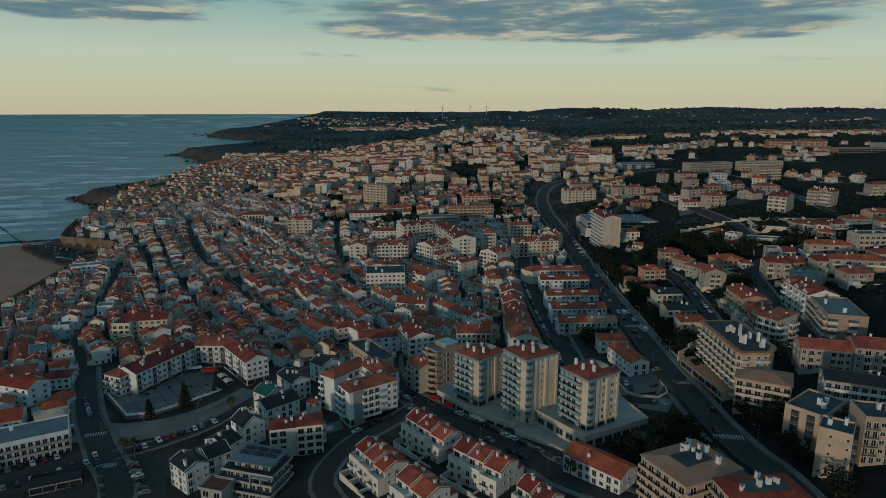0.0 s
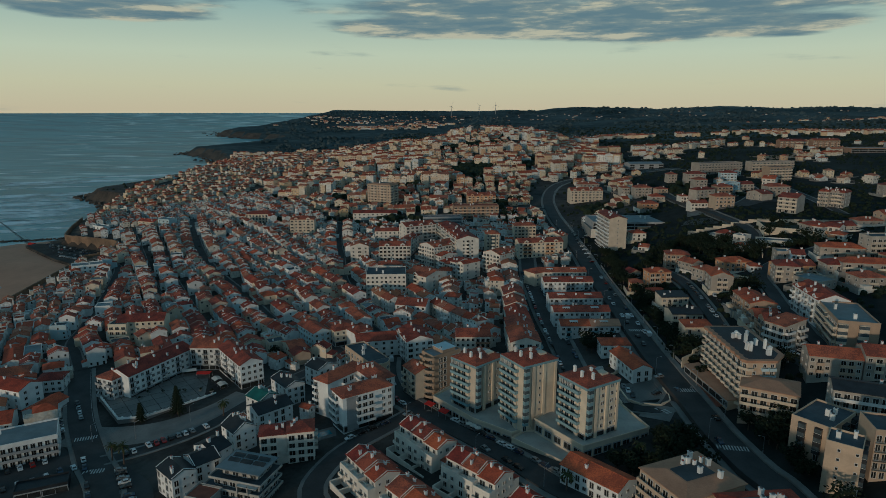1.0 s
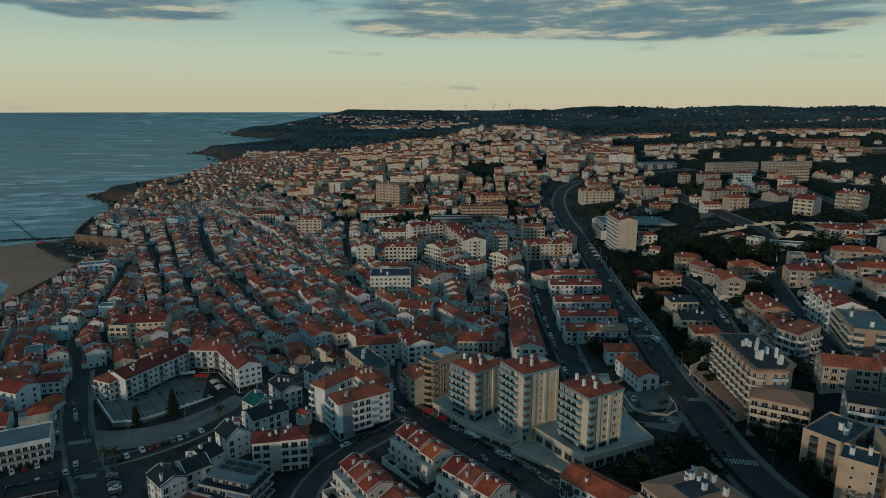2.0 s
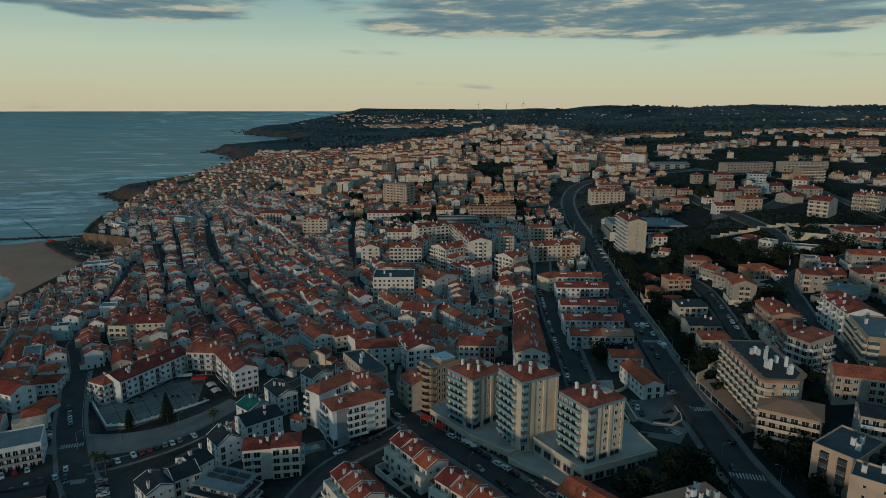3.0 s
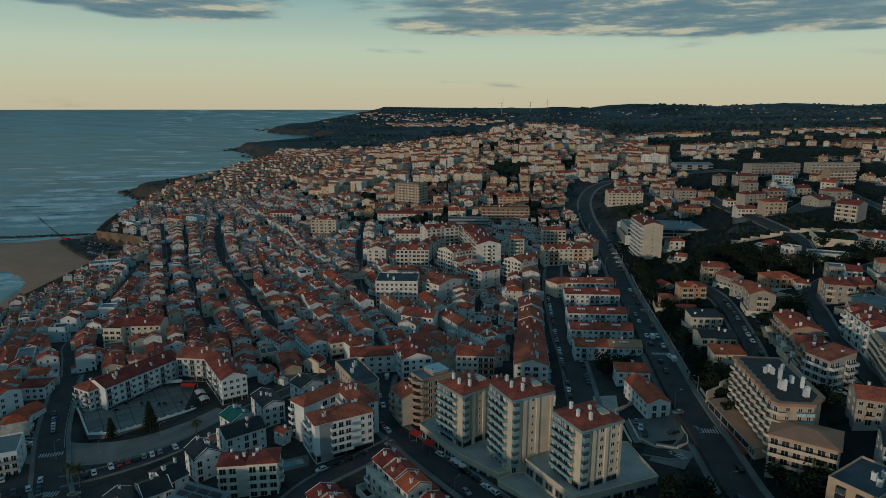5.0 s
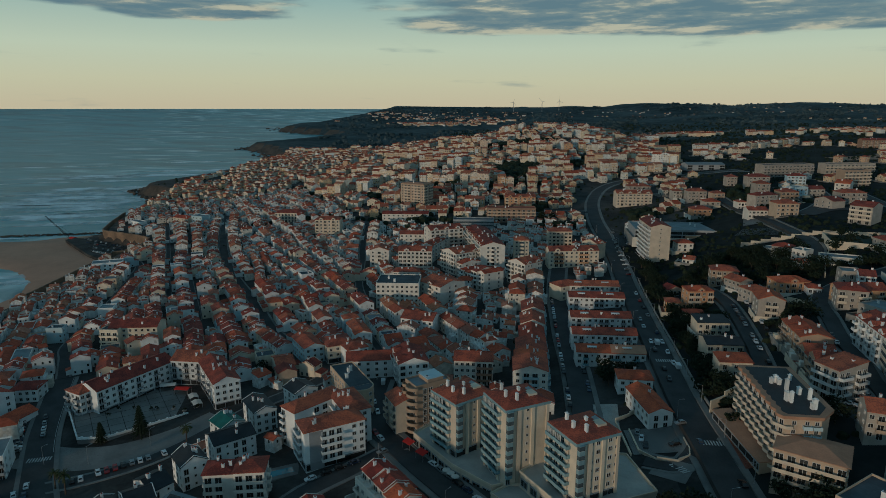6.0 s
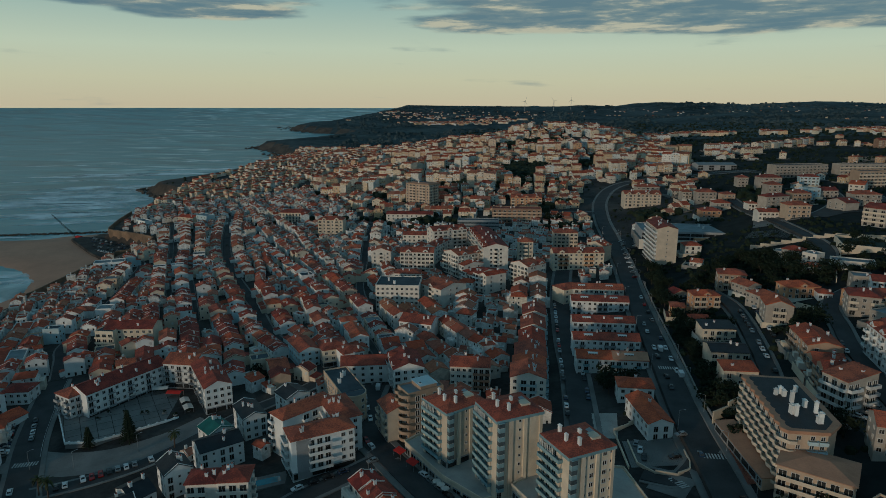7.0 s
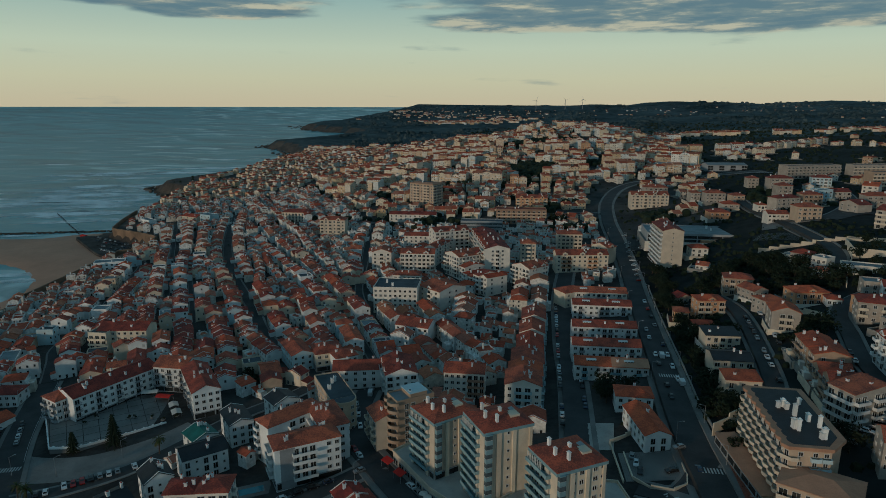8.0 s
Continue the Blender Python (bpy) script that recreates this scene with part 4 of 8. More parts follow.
def on_road(x, y, gap=0.6):
    return any((p[0] - x) ** 2 + (p[1] - y) ** 2 < (half + gap) ** 2 for pts, half, lane in ROADS_AT for p in pts)


def yard(ob, x, y, w, d, turn, rng):
    """A levelled plot on the slope: paved yard on a retaining wall, garden walls, a flat-roofed annex."""
    c, s0 = math.cos(radians(turn)), math.sin(radians(turn))

    def clear(x0, x1, y0, y1):
        return not any(on_road(x + a * c - b * s0, y + a * s0 + b * c) for a in (x0, (x0 + x1) / 2, x1) for b in (y0, (y0 + y1) / 2, y1))
    left, right, front, back = (rng.uniform(2.0, 4.5) for _ in range(4))
    while max(left, right, front, back) > 0.8 and not clear(-w / 2 - left, w / 2 + right, -d / 2 - front, d / 2 + back):
        left, right, front, back = left * 0.7, right * 0.7, front * 0.7, back * 0.7
    if max(left, right, front, back) < 0.8:
        return
    x0, x1, y0, y1 = -w / 2 - left, w / 2 + right, -d / 2 - front, d / 2 + back
    s = Shape()
    s.box((x0 + x1) / 2, (y0 + y1) / 2, -6.5, x1 - x0, y1 - y0, 6.6)
    part("yard", s, rng.choice((PAVE, KERB, CLAY)), ob, "paved yard on a retaining wall")
    high = rng.uniform(0.7, 1.3)
    for px, py, sx, sy in (((x0 + x1) / 2, y0, x1 - x0, 0.25), (x0, (y0 + y1) / 2, 0.25, y1 - y0 - 0.3), (x1, (y0 + y1) / 2, 0.25, y1 - y0 - 0.3)):
        s = Shape()
        s.box(px, py, -6.6, sx, sy, 6.7 + high)
        part("garden_wall", s, rng.choice((CREAM, WARMWHITE, KERB)), ob)
    if front > 1.6 and rng.random() < 0.7:
        a = w * rng.uniform(0.3, 0.5)
        s = Shape()
        loft(s, [(a, front - 0.4, 0), (a, front - 0.4, 2.6), (a + 0.3, front - 0.2, 2.6), (a + 0.3, front - 0.2, 2.8)], (0, 0, 0))
        part("annex", s, rng.choice((CREAM, WARMWHITE, OCHRE)), ob, at=pose(rng.choice((-1, 1)) * (w - a) / 2, -d / 2 - front / 2, 0))


def slab_block(x, y, w, d, turn, base, two_tone):
    """A plain four-storey housing slab with paired dormers in its roof."""
    ob = building("apartment_block", "white four-storey housing slab with balconies, red-brown roof", x, y, w, d, turn, 4, f="wBswwBBwsBw", l=".w.", b="wwBwwwwBww", roof="gable", rise=1.9,
                  trim=TEAL if two_tone else GREYW, chimneys=2, base=base, tile=TILEO if two_tone else TILE, group="row of housing slabs")
    for u in (-0.27, 0.24):
        s = Shape()
        s.box(0, 0, 0, 4.2, 1.6, 1.1, 0)
        for k in (-1.3, 0, 1.3):
            s.box(k, -0.8, 0.3, 0.9, 0.06, 0.6, 1)
        s.box(0, 0, 1.1, 4.5, 1.9, 0.12, 0)
        part("dormer", s, [WHITE, GLASS], ob, at=pose(u * w, -d * 0.2, 4 * STOREY + 0.9))
    if two_tone:
        s = Shape()
        a, h = d / 2 + 0.45, 4 * STOREY + 0.4
        s.section([(-a, h - 0.02), (0, h + 2.02), (0, h + 2.18), (-a, h + 0.12)], 0, w / 2 + 0.26)
        part("roof_patch", s, TAN, ob, "browner half of the tiled roof", at=pose(0, 0, 0.06))
    return ob


def terrace_row(x, y, w, d, turn, units, floors=3, tile=TILE):
    """A row of town houses; each unit is a house of its own, with a stepped roof, a roof terrace and balconies."""
    c, s0 = math.cos(radians(turn)), math.sin(radians(turn))
    n = units
    for k in range(n):
        u = (k + 0.5) * w / n - w / 2
        px, py = x + u * c, y + u * s0
        ob = building("town_house", "cream-white town house with stepped red roofs and a roof terrace", px, py, w / n - 0.1, d * 0.62, turn, floors, f="Bw", b="ww", r="sws" if k == n - 1 else "", l="sws" if k == 0 else "",
                      roof="gable", rise=1.9, trim=WARMWHITE, wall=WARMWHITE, chimneys=2, tile=(tile, TILEO, MAROON)[(k + int(x)) % 3], base=ground(x, y) - 0.6 + 0.9 * (n - 1 - k) / max(1, n - 1) + 0.3 * (k % 2), fire=True, group="terraced town houses")
        wu = w / n - 0.1
        s = Shape()
        h = (floors - 1) * STOREY + 0.3
        s.box(0, -d * 0.40, -3, wu, d * 0.19, h + 3, 0)
        for xx, yy, sx, sy in ((0, -d * 0.485, wu, 0.2), (-wu / 2 + 0.1, -d * 0.4, 0.2, d * 0.17), (wu / 2 - 0.1, -d * 0.4, 0.2, d * 0.17)):
            s.box(xx, yy, h, sx, sy, 0.9, 0)
        part("front_terrace", s, WARMWHITE, ob, "pale roof terrace with parapet")
        for fl in range(floors - 1):
            hang(ob, window_kit(1.5, 2.1), pose(-wu * 0.22, -d * 0.495, fl * STOREY + 0.1))
            hang(ob, window_kit(1.3, 1.3), pose(wu * 0.24, -d * 0.495, fl * STOREY + 0.9))
            if fl:
                hang(ob, balcony_kit(round(wu * 0.5, 1), 1.1, WARMWHITE), pose(-wu * 0.2, -d * 0.495, fl * STOREY))
        s = Shape()
        s.box(0, 0, 0, 2.6, 0.1, 2.1)
        part("garage_door", s, BROWN, ob, "brown garage door", at=pose(wu * 0.2, d * 0.52, 0.2))
        s = Shape()
        s.box(-wu / 2, -d * 0.62, -2, 0.25, d * 0.28, 3.4)
        s.box(0, -d * 0.76, -2, wu, 0.25, 3.2)
        part("garden_wall", s, WARMWHITE, ob)
        s = Shape()
        s.box(0, d * 0.42, -3, wu, d * 0.2, 3 + STOREY * 2, 0)
        part("rear_wing", s, WARMWHITE, ob)
        s = Shape()
        s.section([(d * 0.30, STOREY * 2 + 0.9), (d * 0.55, STOREY * 2), (d * 0.55, STOREY * 2 + 0.2), (d * 0.30, STOREY * 2 + 1.1)], -wu / 2, wu / 2)
        part("rear_roof", s, tile, ob)


def zigzag_hotel(x, y, w, d, turn, floors, base):
    ob = thing("hotel", x, y, base, turn, "cream seven-storey hotel with zigzag balconies and a flat roof", "hotel")
    h = floors * 2.95
    n = 9
    front = []
    for k in range(n):
        u = -w / 2 + w * k / n
        front += [(u, -d / 2 + 0.5), (u + w / n * 0.25, -d / 2 - 0.15), (u + w / n * 0.6, -d / 2 - 0.25)]
    outline = front + [(w / 2, -d / 2 + 1.0), (w / 2, d / 2 - 5), (w / 2 - 6, d / 2), (-w / 2, d / 2)]
    s = Shape()
    s.prism(outline, -6, h)
    part("wall", s, BEIGE, ob)
    tail = [(w / 2 + 1.2, -d / 2 + 1.0), (w / 2 + 1.2, -d / 2 + 3), (-w / 2, -d / 2 + 3)]
    for fl in range(1, floors):
        s = Shape()
        o = [(px, py - 1.5) for px, py in front] + tail
        q = [(px, py - 1.34) for px, py in front] + [(px - 0.15, py - 0.15) for px, py in tail]
        m = len(o)
        v = [(x0, y0, z0) for ring, z0 in ((o, -0.2), (o, 0.85), (q, 0.85), (q, 0.0)) for x0, y0 in ring]
        f = [tuple(reversed(range(m))), tuple(range(3 * m, 4 * m))] + [(r * m + a, r * m + (a + 1) % m, (r + 1) * m + (a + 1) % m, (r + 1) * m + a) for r in range(3) for a in range(m)]
        s.solid(v, f)
        part("balcony", s, CREAM, ob, "long zigzag balcony with a solid parapet", at=pose(0, 0, fl * 2.95))
    for fl in range(floors):
        for k, (a, b) in enumerate(zip(front, front[1:] + [(w / 2, -d / 2 + 1.0)])):
            ang = math.degrees(math.atan2(b[1] - a[1], b[0] - a[0]))
            wd = 1.1
            hang(ob, window_kit(wd, 2.1), pose((a[0] + b[0]) / 2, (a[1] + b[1]) / 2, fl * 2.95 + 0.1, 0, 0, ang))
        for v in (-0.28, -0.05, 0.12):
            hang(ob, window_kit(1.1, 1.2), pose(w / 2, v * d, fl * 2.95 + 1.0, 0, 0, 90))
            if fl and v > -0.2:
                hang(ob, balcony_kit(2.6, 1.2, PALEBLUE), pose(w / 2, v * d, fl * 2.95, 0, 0, 90))
    s = Shape()
    big = [(px * 1.025, py * 1.10) for px, py in outline]
    s.prism(big, h, h + 1.0)
    part("cornice", s, TAN, ob, "sandy brown parapet band")
    s = Shape()
    s.prism([(px * 0.94, py * 0.86) for px, py in outline], h + 0.85, h + 1.06)
    part("roof_deck", s, SLATE, ob, "dark flat roof")
    rng = random.Random(5)
    for k in range(11):
        s = Shape()
        a, b, c = rng.uniform(0.8, 1.8), rng.uniform(0.8, 1.2), rng.uniform(1.6, 3.8)
        loft(s, [(a, b, 0), (a, b, c), (a + 0.3, b + 0.3, c), (a + 0.3, b + 0.3, c + 0.16), (a * 0.5, b * 0.5, c + 0.16), (a * 0.5, b * 0.5, c + 0.55)], (0, 0, 0, 0, 0))
        part("roof_stack", s, WHITE, ob, at=pose(rng.uniform(-0.2, 0.4) * w, rng.uniform(-0.22, 0.32) * d, h + 1.0, 0, 0, rng.choice((0, 12, 90))))
    claim(x, y, w, d, turn, grow=3)


def stepped_row(x, y, w, d, turn, floors, base, units, wall, label, seed):
    """A row of joined houses that step up and down, each with its own roof."""
    rng = random.Random(seed)
    c, s = math.cos(radians(turn)), math.sin(radians(turn))
    unit = w / units
    for k in range(units):
        u, v = (k - (units - 1) / 2) * unit, rng.uniform(-1.3, 1.3)
        kind = rng.choice(("gable", "cross", "hip", "gable"))
        fl = floors - (1 if rng.random() < 0.35 else 0)
        building("terraced_house", label, x + u * c - v * s, y + u * s + v * c, unit - 0.05, d + rng.uniform(-2, 0.5), turn, fl, f=rng.choice(("Bw", "BB", "RB", "wB")), r="ww", l="ww", b="ww", roof=kind, rise=rng.uniform(1.5, 2.3), wall=wall, trim=wall, tile=rng.choice((TILE, TILEO)), chimneys=2, base=base)


def brown_tower(x, y, w, d, turn, floors, base):
    """Brown tower whose corner carries a stack of drum-shaped balconies."""
    ob = building("apartment_tower", "sandy brown seven-storey tower with stacked round balconies", x, y, w, d, turn, floors, r=".tt.BB", l="ww", b="www", roof="flat", wall=SANDWALL, trim=SANDWALL, tile=PALEDECK, chimneys=0, stacks=1, base=base)
    for fl in range(1, floors + 1):
        for u, rad in ((w / 2 - 2.2, 3.2), (-w / 2 + 0.8, 1.9)):
            hang(ob, round_balcony_kit(rad, SANDWALL), pose(u, -d / 2, (fl - 0.5) * STOREY if rad < 2 else fl * STOREY - 0.4, 0, 0, -40 if rad < 2 else 0))
            if fl < floors and rad > 2:
                hang(ob, window_kit(2.2, 2.1), pose(u, -d / 2, fl * STOREY + 0.1))
                hang(ob, window_kit(1.5, 2.1), pose(-w / 2 + 2.6, -d / 2, fl * STOREY + 0.1))
    s = Shape()
    s.box(0, 0, 0, w - 1.5, d * 0.45, 2.0, 0)
    s.box(0, 0, 2.0, w - 1.0, d * 0.5, 0.2, 1)
    part("penthouse", s, [SANDWALL, PALEBLUE], ob, "roof penthouse with a pale blue roof", at=pose(0, d * 0.1, floors * STOREY + 0.4))


def far_tower(x, y, w, d, turn, floors, base):
    return building("apartment_tower", "beige eight-storey apartment tower with brown flanks", x, y, w, d, turn, floors, f="wBBwBBw", r="BBwBBw", l="ww", roof="terrace", wall=BEIGE, tile=TAN, trim=CREAM, chimneys=3, base=base)


def tower_top(ob, w, d, floors):
    """Roof lantern, tall stacks and the open loggia under the eaves of a tower."""
    h = floors * STOREY + 0.4
    s = Shape()
    s.box(0, 0, 0, w * 0.24, d * 0.2, 1.3, 0)
    lift_house = part("lift_house", s, CREAM, ob, at=pose(w * 0.16, d * 0.24, h + 0.6))
    s = Shape()
    s.section([(-1.4, 0.0), (1.4, 0.6), (1.4, 0.72), (-1.4, 0.12)], -w * 0.13, w * 0.13)
    part("skylight", s, GREYW, lift_house, "grey sloping roof light", at=pose(-w * 0.16, d * 0.02, 0.5))
    for u, v in ((-0.3, -0.22), (0.06, -0.3), (0.3, -0.16), (0.02, 0.02)):
        s = Shape()
        loft(s, [(1.0, 0.8, -1.2), (1.0, 0.8, 2.3), (1.2, 1.0, 2.3), (1.2, 1.0, 2.45), (0.7, 0.5, 2.45), (0.7, 0.5, 2.7)], (0, 0, 0, 0, 0))
        part("chimney", s, WHITE, ob, at=pose(u * w, v * d, h + 1.0))
    for k in range(9):
        s = Shape()
        s.box(0, 0, 0, 0.22, 0.22, 2.2)
        part("loggia_post", s, FRAME, ob, at=pose(-w / 2 + 0.7 + k * w * 0.062, -d / 2 - 1.2, (floors - 1) * STOREY + 0.6))


def tray(w, d):
    """A floor slab with an upstand parapet all round, its walking level at 0."""
    s = Shape()
    rings = [(w, d, -0.3), (w, d, 0.6), (w - 0.4, d - 0.4, 0.6), (w - 0.4, d - 0.4, 0.0)]
    loft(s, rings, (0, 0, 0))
    return s


def modern_block(x, y, turn):
    """Stepped flats: recessed glazed storeys between pale slabs, a set-back top storey with solar panels."""
    ob = thing("apartment_block", x, y, ground(x, y), turn, "modern stepped block with pale slabs, deep terraces and solar panels", "apartment block")
    levels = ((0, 0, 24.0, 16.0, "tEEtEEtE", "tEtE"), (0.6, 0.6, 22.5, 14.5, "tEEtEEt", "tEtE"), (1.4, 1.6, 20.5, 14.0, "EtEEtE", "tEt"), (1.6, 2.4, 16.5, 11.5, "tEtE", "tE"))
    for fl, (ox, oy, w, d, f, r) in enumerate(levels):
        at = pose(ox, oy, fl * STOREY)
        s = Shape()
        s.box(0, 0, -4 if fl == 0 else 0, w - 2.6, d - 2.6, STOREY - 0.3 + (4 if fl == 0 else 0))
        part("storey", s, GREYW if fl % 2 == 0 else SHADECON, ob, at=at)
        for side, pat in (("f", f), ("r", r)):
            nx, ny, ang = SIDES[side]
            length, off = (w - 2.6, (d - 2.6) / 2) if side == "f" else (d - 2.6, (w - 2.6) / 2)
            for k, c in enumerate(pat):
                hang(ob, window_kit(1.5 if c == "t" else 2.2, 2.1), at @ pose(nx * off, ny * off, 0, 0, 0, ang) @ pose((k + 0.5) * length / len(pat) - length / 2, 0, 0.2))
        if fl < 3:
            part("floor_slab", tray(w, d), SHADECON, ob, "pale slab with a solid parapet", at=pose(ox, oy, (fl + 1) * STOREY))
            s = Shape()
            s.box(0, 0, 0.01, w - 0.5, d - 0.5, 0.05)
            part("terrace_floor", s, DECK, ob, "dark terrace paving", at=pose(ox, oy, (fl + 1) * STOREY))
    s = Shape()
    s.box(0, 0, 0, 17.5, 12.5, 0.4)
    top = part("roof", s, PALEDECK, ob, "flat grey roof with a deep overhang", at=pose(1.6, 2.4, 4 * STOREY - 0.3))
    for k in range(6):
        s = Shape()
        s.section([(-0.9, 0), (0.9, 0.55), (0.9, 0.62), (-0.9, 0.07)], -2.2, 2.2)
        part("solar_panel", s, GLASS, top, at=pose((k % 3 - 1) * 5.0, (k // 3) * 3.2 - 0.2, 0.42))
    # lower wing towards the street, with its own roof terrace
    s = Shape()
    s.box(0, 0, -4, 8.4, 7.0, 4 + 2 * STOREY)
    wing = part("wing", s, SHADECON, ob, at=pose(-7.5, -10.0, 0))
    part("wing_parapet", tray(9.4, 8.0), SHADECON, wing, at=pose(0, 0, 2 * STOREY + 0.2))
    s = Shape()
    s.box(0, 0, 0, 8.8, 7.4, 0.05)
    part("wing_floor", s, CLAY, wing, "reddish terrace tiles", at=pose(0, 0, 2 * STOREY + 0.21))
    for fl in range(2):
        for u in (-2.2, 2.2):
            hang(ob, window_kit(2.2, 2.1), pose(-7.5 + u, -13.5, fl * STOREY + 0.2))
    for u in (3.5, 7.5):
        s = Shape()
        s.box(0, 0, 0, 0.35, 3.0, 3.0)
        s.box(1.6, 0, 2.7, 3.6, 3.0, 0.25)
        part("pergola", s, SHADECON, ob, at=pose(u, -5.6, 2 * STOREY))
    claim(x, y, 24, 22, turn, grow=1.0)


def rounded_end(ob, u, r, floors, wall, deck):
    """A half-round end bay with windows on every storey."""
    h = floors * STOREY + 0.4
    n = 14
    arc = [(u + r * math.cos(math.pi * (k / n - 0.5)), r * math.sin(math.pi * (k / n - 0.5))) for k in range(n + 1)]
    s = Shape()
    s.prism(arc, -4, h + 0.7)
    bay = part("round_bay", s, wall, ob)
    s = Shape()
    s.prism([(u + (a - u) * 0.92, b * 0.92) for a, b in arc], h + 0.68, h + 0.75)
    part("bay_roof", s, deck, bay)
    for fl in range(floors):
        for k in (2, 5, 9, 12):
            a = math.pi * (k / n - 0.5)
            hang(ob, window_kit(1.3, 1.3), pose(u + r * math.cos(a), r * math.sin(a), fl * STOREY + 0.95, 0, 0, math.degrees(a) + 90))
    join_hung()


# podium of the towers, with shops under it
def podium(outline, top, low, name, label):
    ob = thing(name, outline[0][0], outline[0][1], low, 0, label, "podium")
    o = [(px - outline[0][0], py - outline[0][1]) for px, py in outline]
    s = Shape()
    s.prism(o, -3, top - low)
    part("wall", s, CREAM, ob)
    s = Shape()
    cx, cy = sum(p[0] for p in o) / len(o), sum(p[1] for p in o) / len(o)
    s.prism([(cx + (px - cx) * 0.97, cy + (py - cy) * 0.97) for px, py in o], top - low - 0.1, top - low + 0.06)
    part("deck", s, DECKSTONE, ob, "weathered beige terrace paving")
    n = len(o)
    for k in range(n):
        a, b = Vector(o[k]), Vector(o[(k + 1) % n])
        d = b - a
        s = Shape()
        m = (a + b) / 2
        s.box(m.x, m.y, top - low, d.length + 0.3, 0.3, 0.8, 0, math.atan2(d.y, d.x))
        part("parapet", s, CREAM, ob)
    for a, b in zip(o[:2], o[1:3]):
        a, b = Vector(a), Vector(b)
        d = b - a
        k = max(1, int(d.length / 4.2))
        for i in range(k):
            q = a + d * ((i + 0.5) / k)
            hang(ob, shop_kit(3.6, 2.6), pose(q.x, q.y, top - low - 4.4, 0, 0, math.degrees(math.atan2(d.y, d.x))))
    xs, ys = [p[0] for p in outline], [p[1] for p in outline]
    for a in np.arange(min(xs), max(xs), 2.4):
        for b in np.arange(min(ys), max(ys), 2.4):
            claim(float(a), float(b), 2, 2, 0)


podium([(-3.2, 262.5), (13.7, 242.4), (28.2, 231.2), (38.5, 237.0), (49.4, 253.1), (32.9, 275.8), (12.3, 284.0)], 7.0, 1.5, "tower_podium", "raised beige terrace with shops underneath")
podium([(37.2, 233.0), (51.9, 212.6), (79.7, 227.1), (73.6, 248.1), (50.4, 248.1)], 12.0, 6.0, "tower_podium", "raised grey terrace with shops underneath")
podium([(27.9, 227.9), (44.9, 211.5), (50.0, 216.6), (37.5, 233.9), (33.5, 233.4)], 6.6, 3.0, "shop_row", "low flat-roofed row of shops below the terrace")
slab_block(82.6, 447.2, 33.5, 11.0, 3.0, 5, False)
slab_block(82.8, 424.9, 33.4, 11.0, 2.3, 4, False)
slab_block(81.1, 388.9, 33.1, 11.0, 2.6, 3.5, False)
slab_block(79.9, 363.4, 32.8, 11.0, 2.8, 3, False)
slab_block(80.0, 340.1, 32.5, 11.0, 1.6, 2.5, True)
terrace_row(-4.1, 223.7, 22.8, 14.5, -48.8, 3)
terrace_row(14.4, 199.6, 21.6, 15.3, -42.7, 3)
terrace_row(-22.4, 205.0, 19.7, 15.6, -52.2, 3)
terrace_row(-6.9, 185.4, 16.1, 15.8, -49.2, 2)
terrace_row(29.9, 176.0, 13.0, 12.2, -50.6, 2)
zigzag_hotel(125.3, 254.6, 38.8, 16.8, -90.0, 7, 14.9)
building("hotel_terrace_wing", "low hotel wing with a sandy tiled terrace", 113.7, 255.0, 35.7, 6.0, -83.3, 1, f="GGGGGGGGGG", roof="shed", rise=0.6, wall=BEIGE, tile=TAN, chimneys=0)
brown_tower(-0.1, 279.2, 9.1, 15.5, -51.7, 7, 0.4)
far_tower(-74.9, 717.2, 30.0, 18.0, -25.0, 8, 22.9)
# a dark hedge, made up as a low slate-black building
building("pavilion", "low black block standing in for a dark hedge in the car park", -144.9, 211.9, 17.1, 7.5, 25.4, 1, f='GGGGGG', roof='flat', wall=SLATE, tile=SLATE, chimneys=0)
building("office_block", "white three-storey office block with long grey balconies, pale roof", -170.8, 236.1, 29.7, 15.8, 30.0, 3, f='LLLLLLLLLLLL', r='ww.', trim=GREYW, wall=WHITE, roof='flat', tile=PALEDECK, chimneys=0, stacks=1)
building("house", "white house with a red tiled roof", -205.5, 285.8, 20.8, 12.0, -17.4, 3, f='wwww', r='ww', roof='gable', tile=TILEO, chimneys=1)
building("house", "low shed with a long orange tiled roof", -184.8, 276.0, 9.5, 17.0, -9.9, 1, f='ww', roof='cross', tile=TILEO, chimneys=0)
building("house", "low house with an orange tiled roof", -193.3, 257.1, 11.9, 14.0, 25.5, 2, f='www', roof='gable', tile=TILEO, chimneys=1)
building("house", "white corner house with a red hipped roof", -196.1, 299.9, 12.0, 10.0, 13.4, 2, f='wwww', r='ww', chimneys=1)
building("house", "white house with a broad red hipped roof", -223.2, 307.0, 18.4, 12.0, 22.9, 2, f='wwwww', r='ww', chimneys=1)
building("apartment_block", "white end block beside the square, red tiled roof", -157.6, 286.7, 10.4, 9.6, -22.1, 4, f='BwB', r='wBBw', roof='hip', chimneys=1, trim=GREYW, low='GGGG')
building("apartment_block", "long white arcaded apartment wing along the square, red roof", -146.6, 303.8, 40.4, 14.0, 67.4, 4, f='RwwRwwRwwRwwR', b='wwwwwwwwww', roof='gable', rise=2.6, chimneys=9, trim=GREYW, low='GGGGGGGGGGGGG')
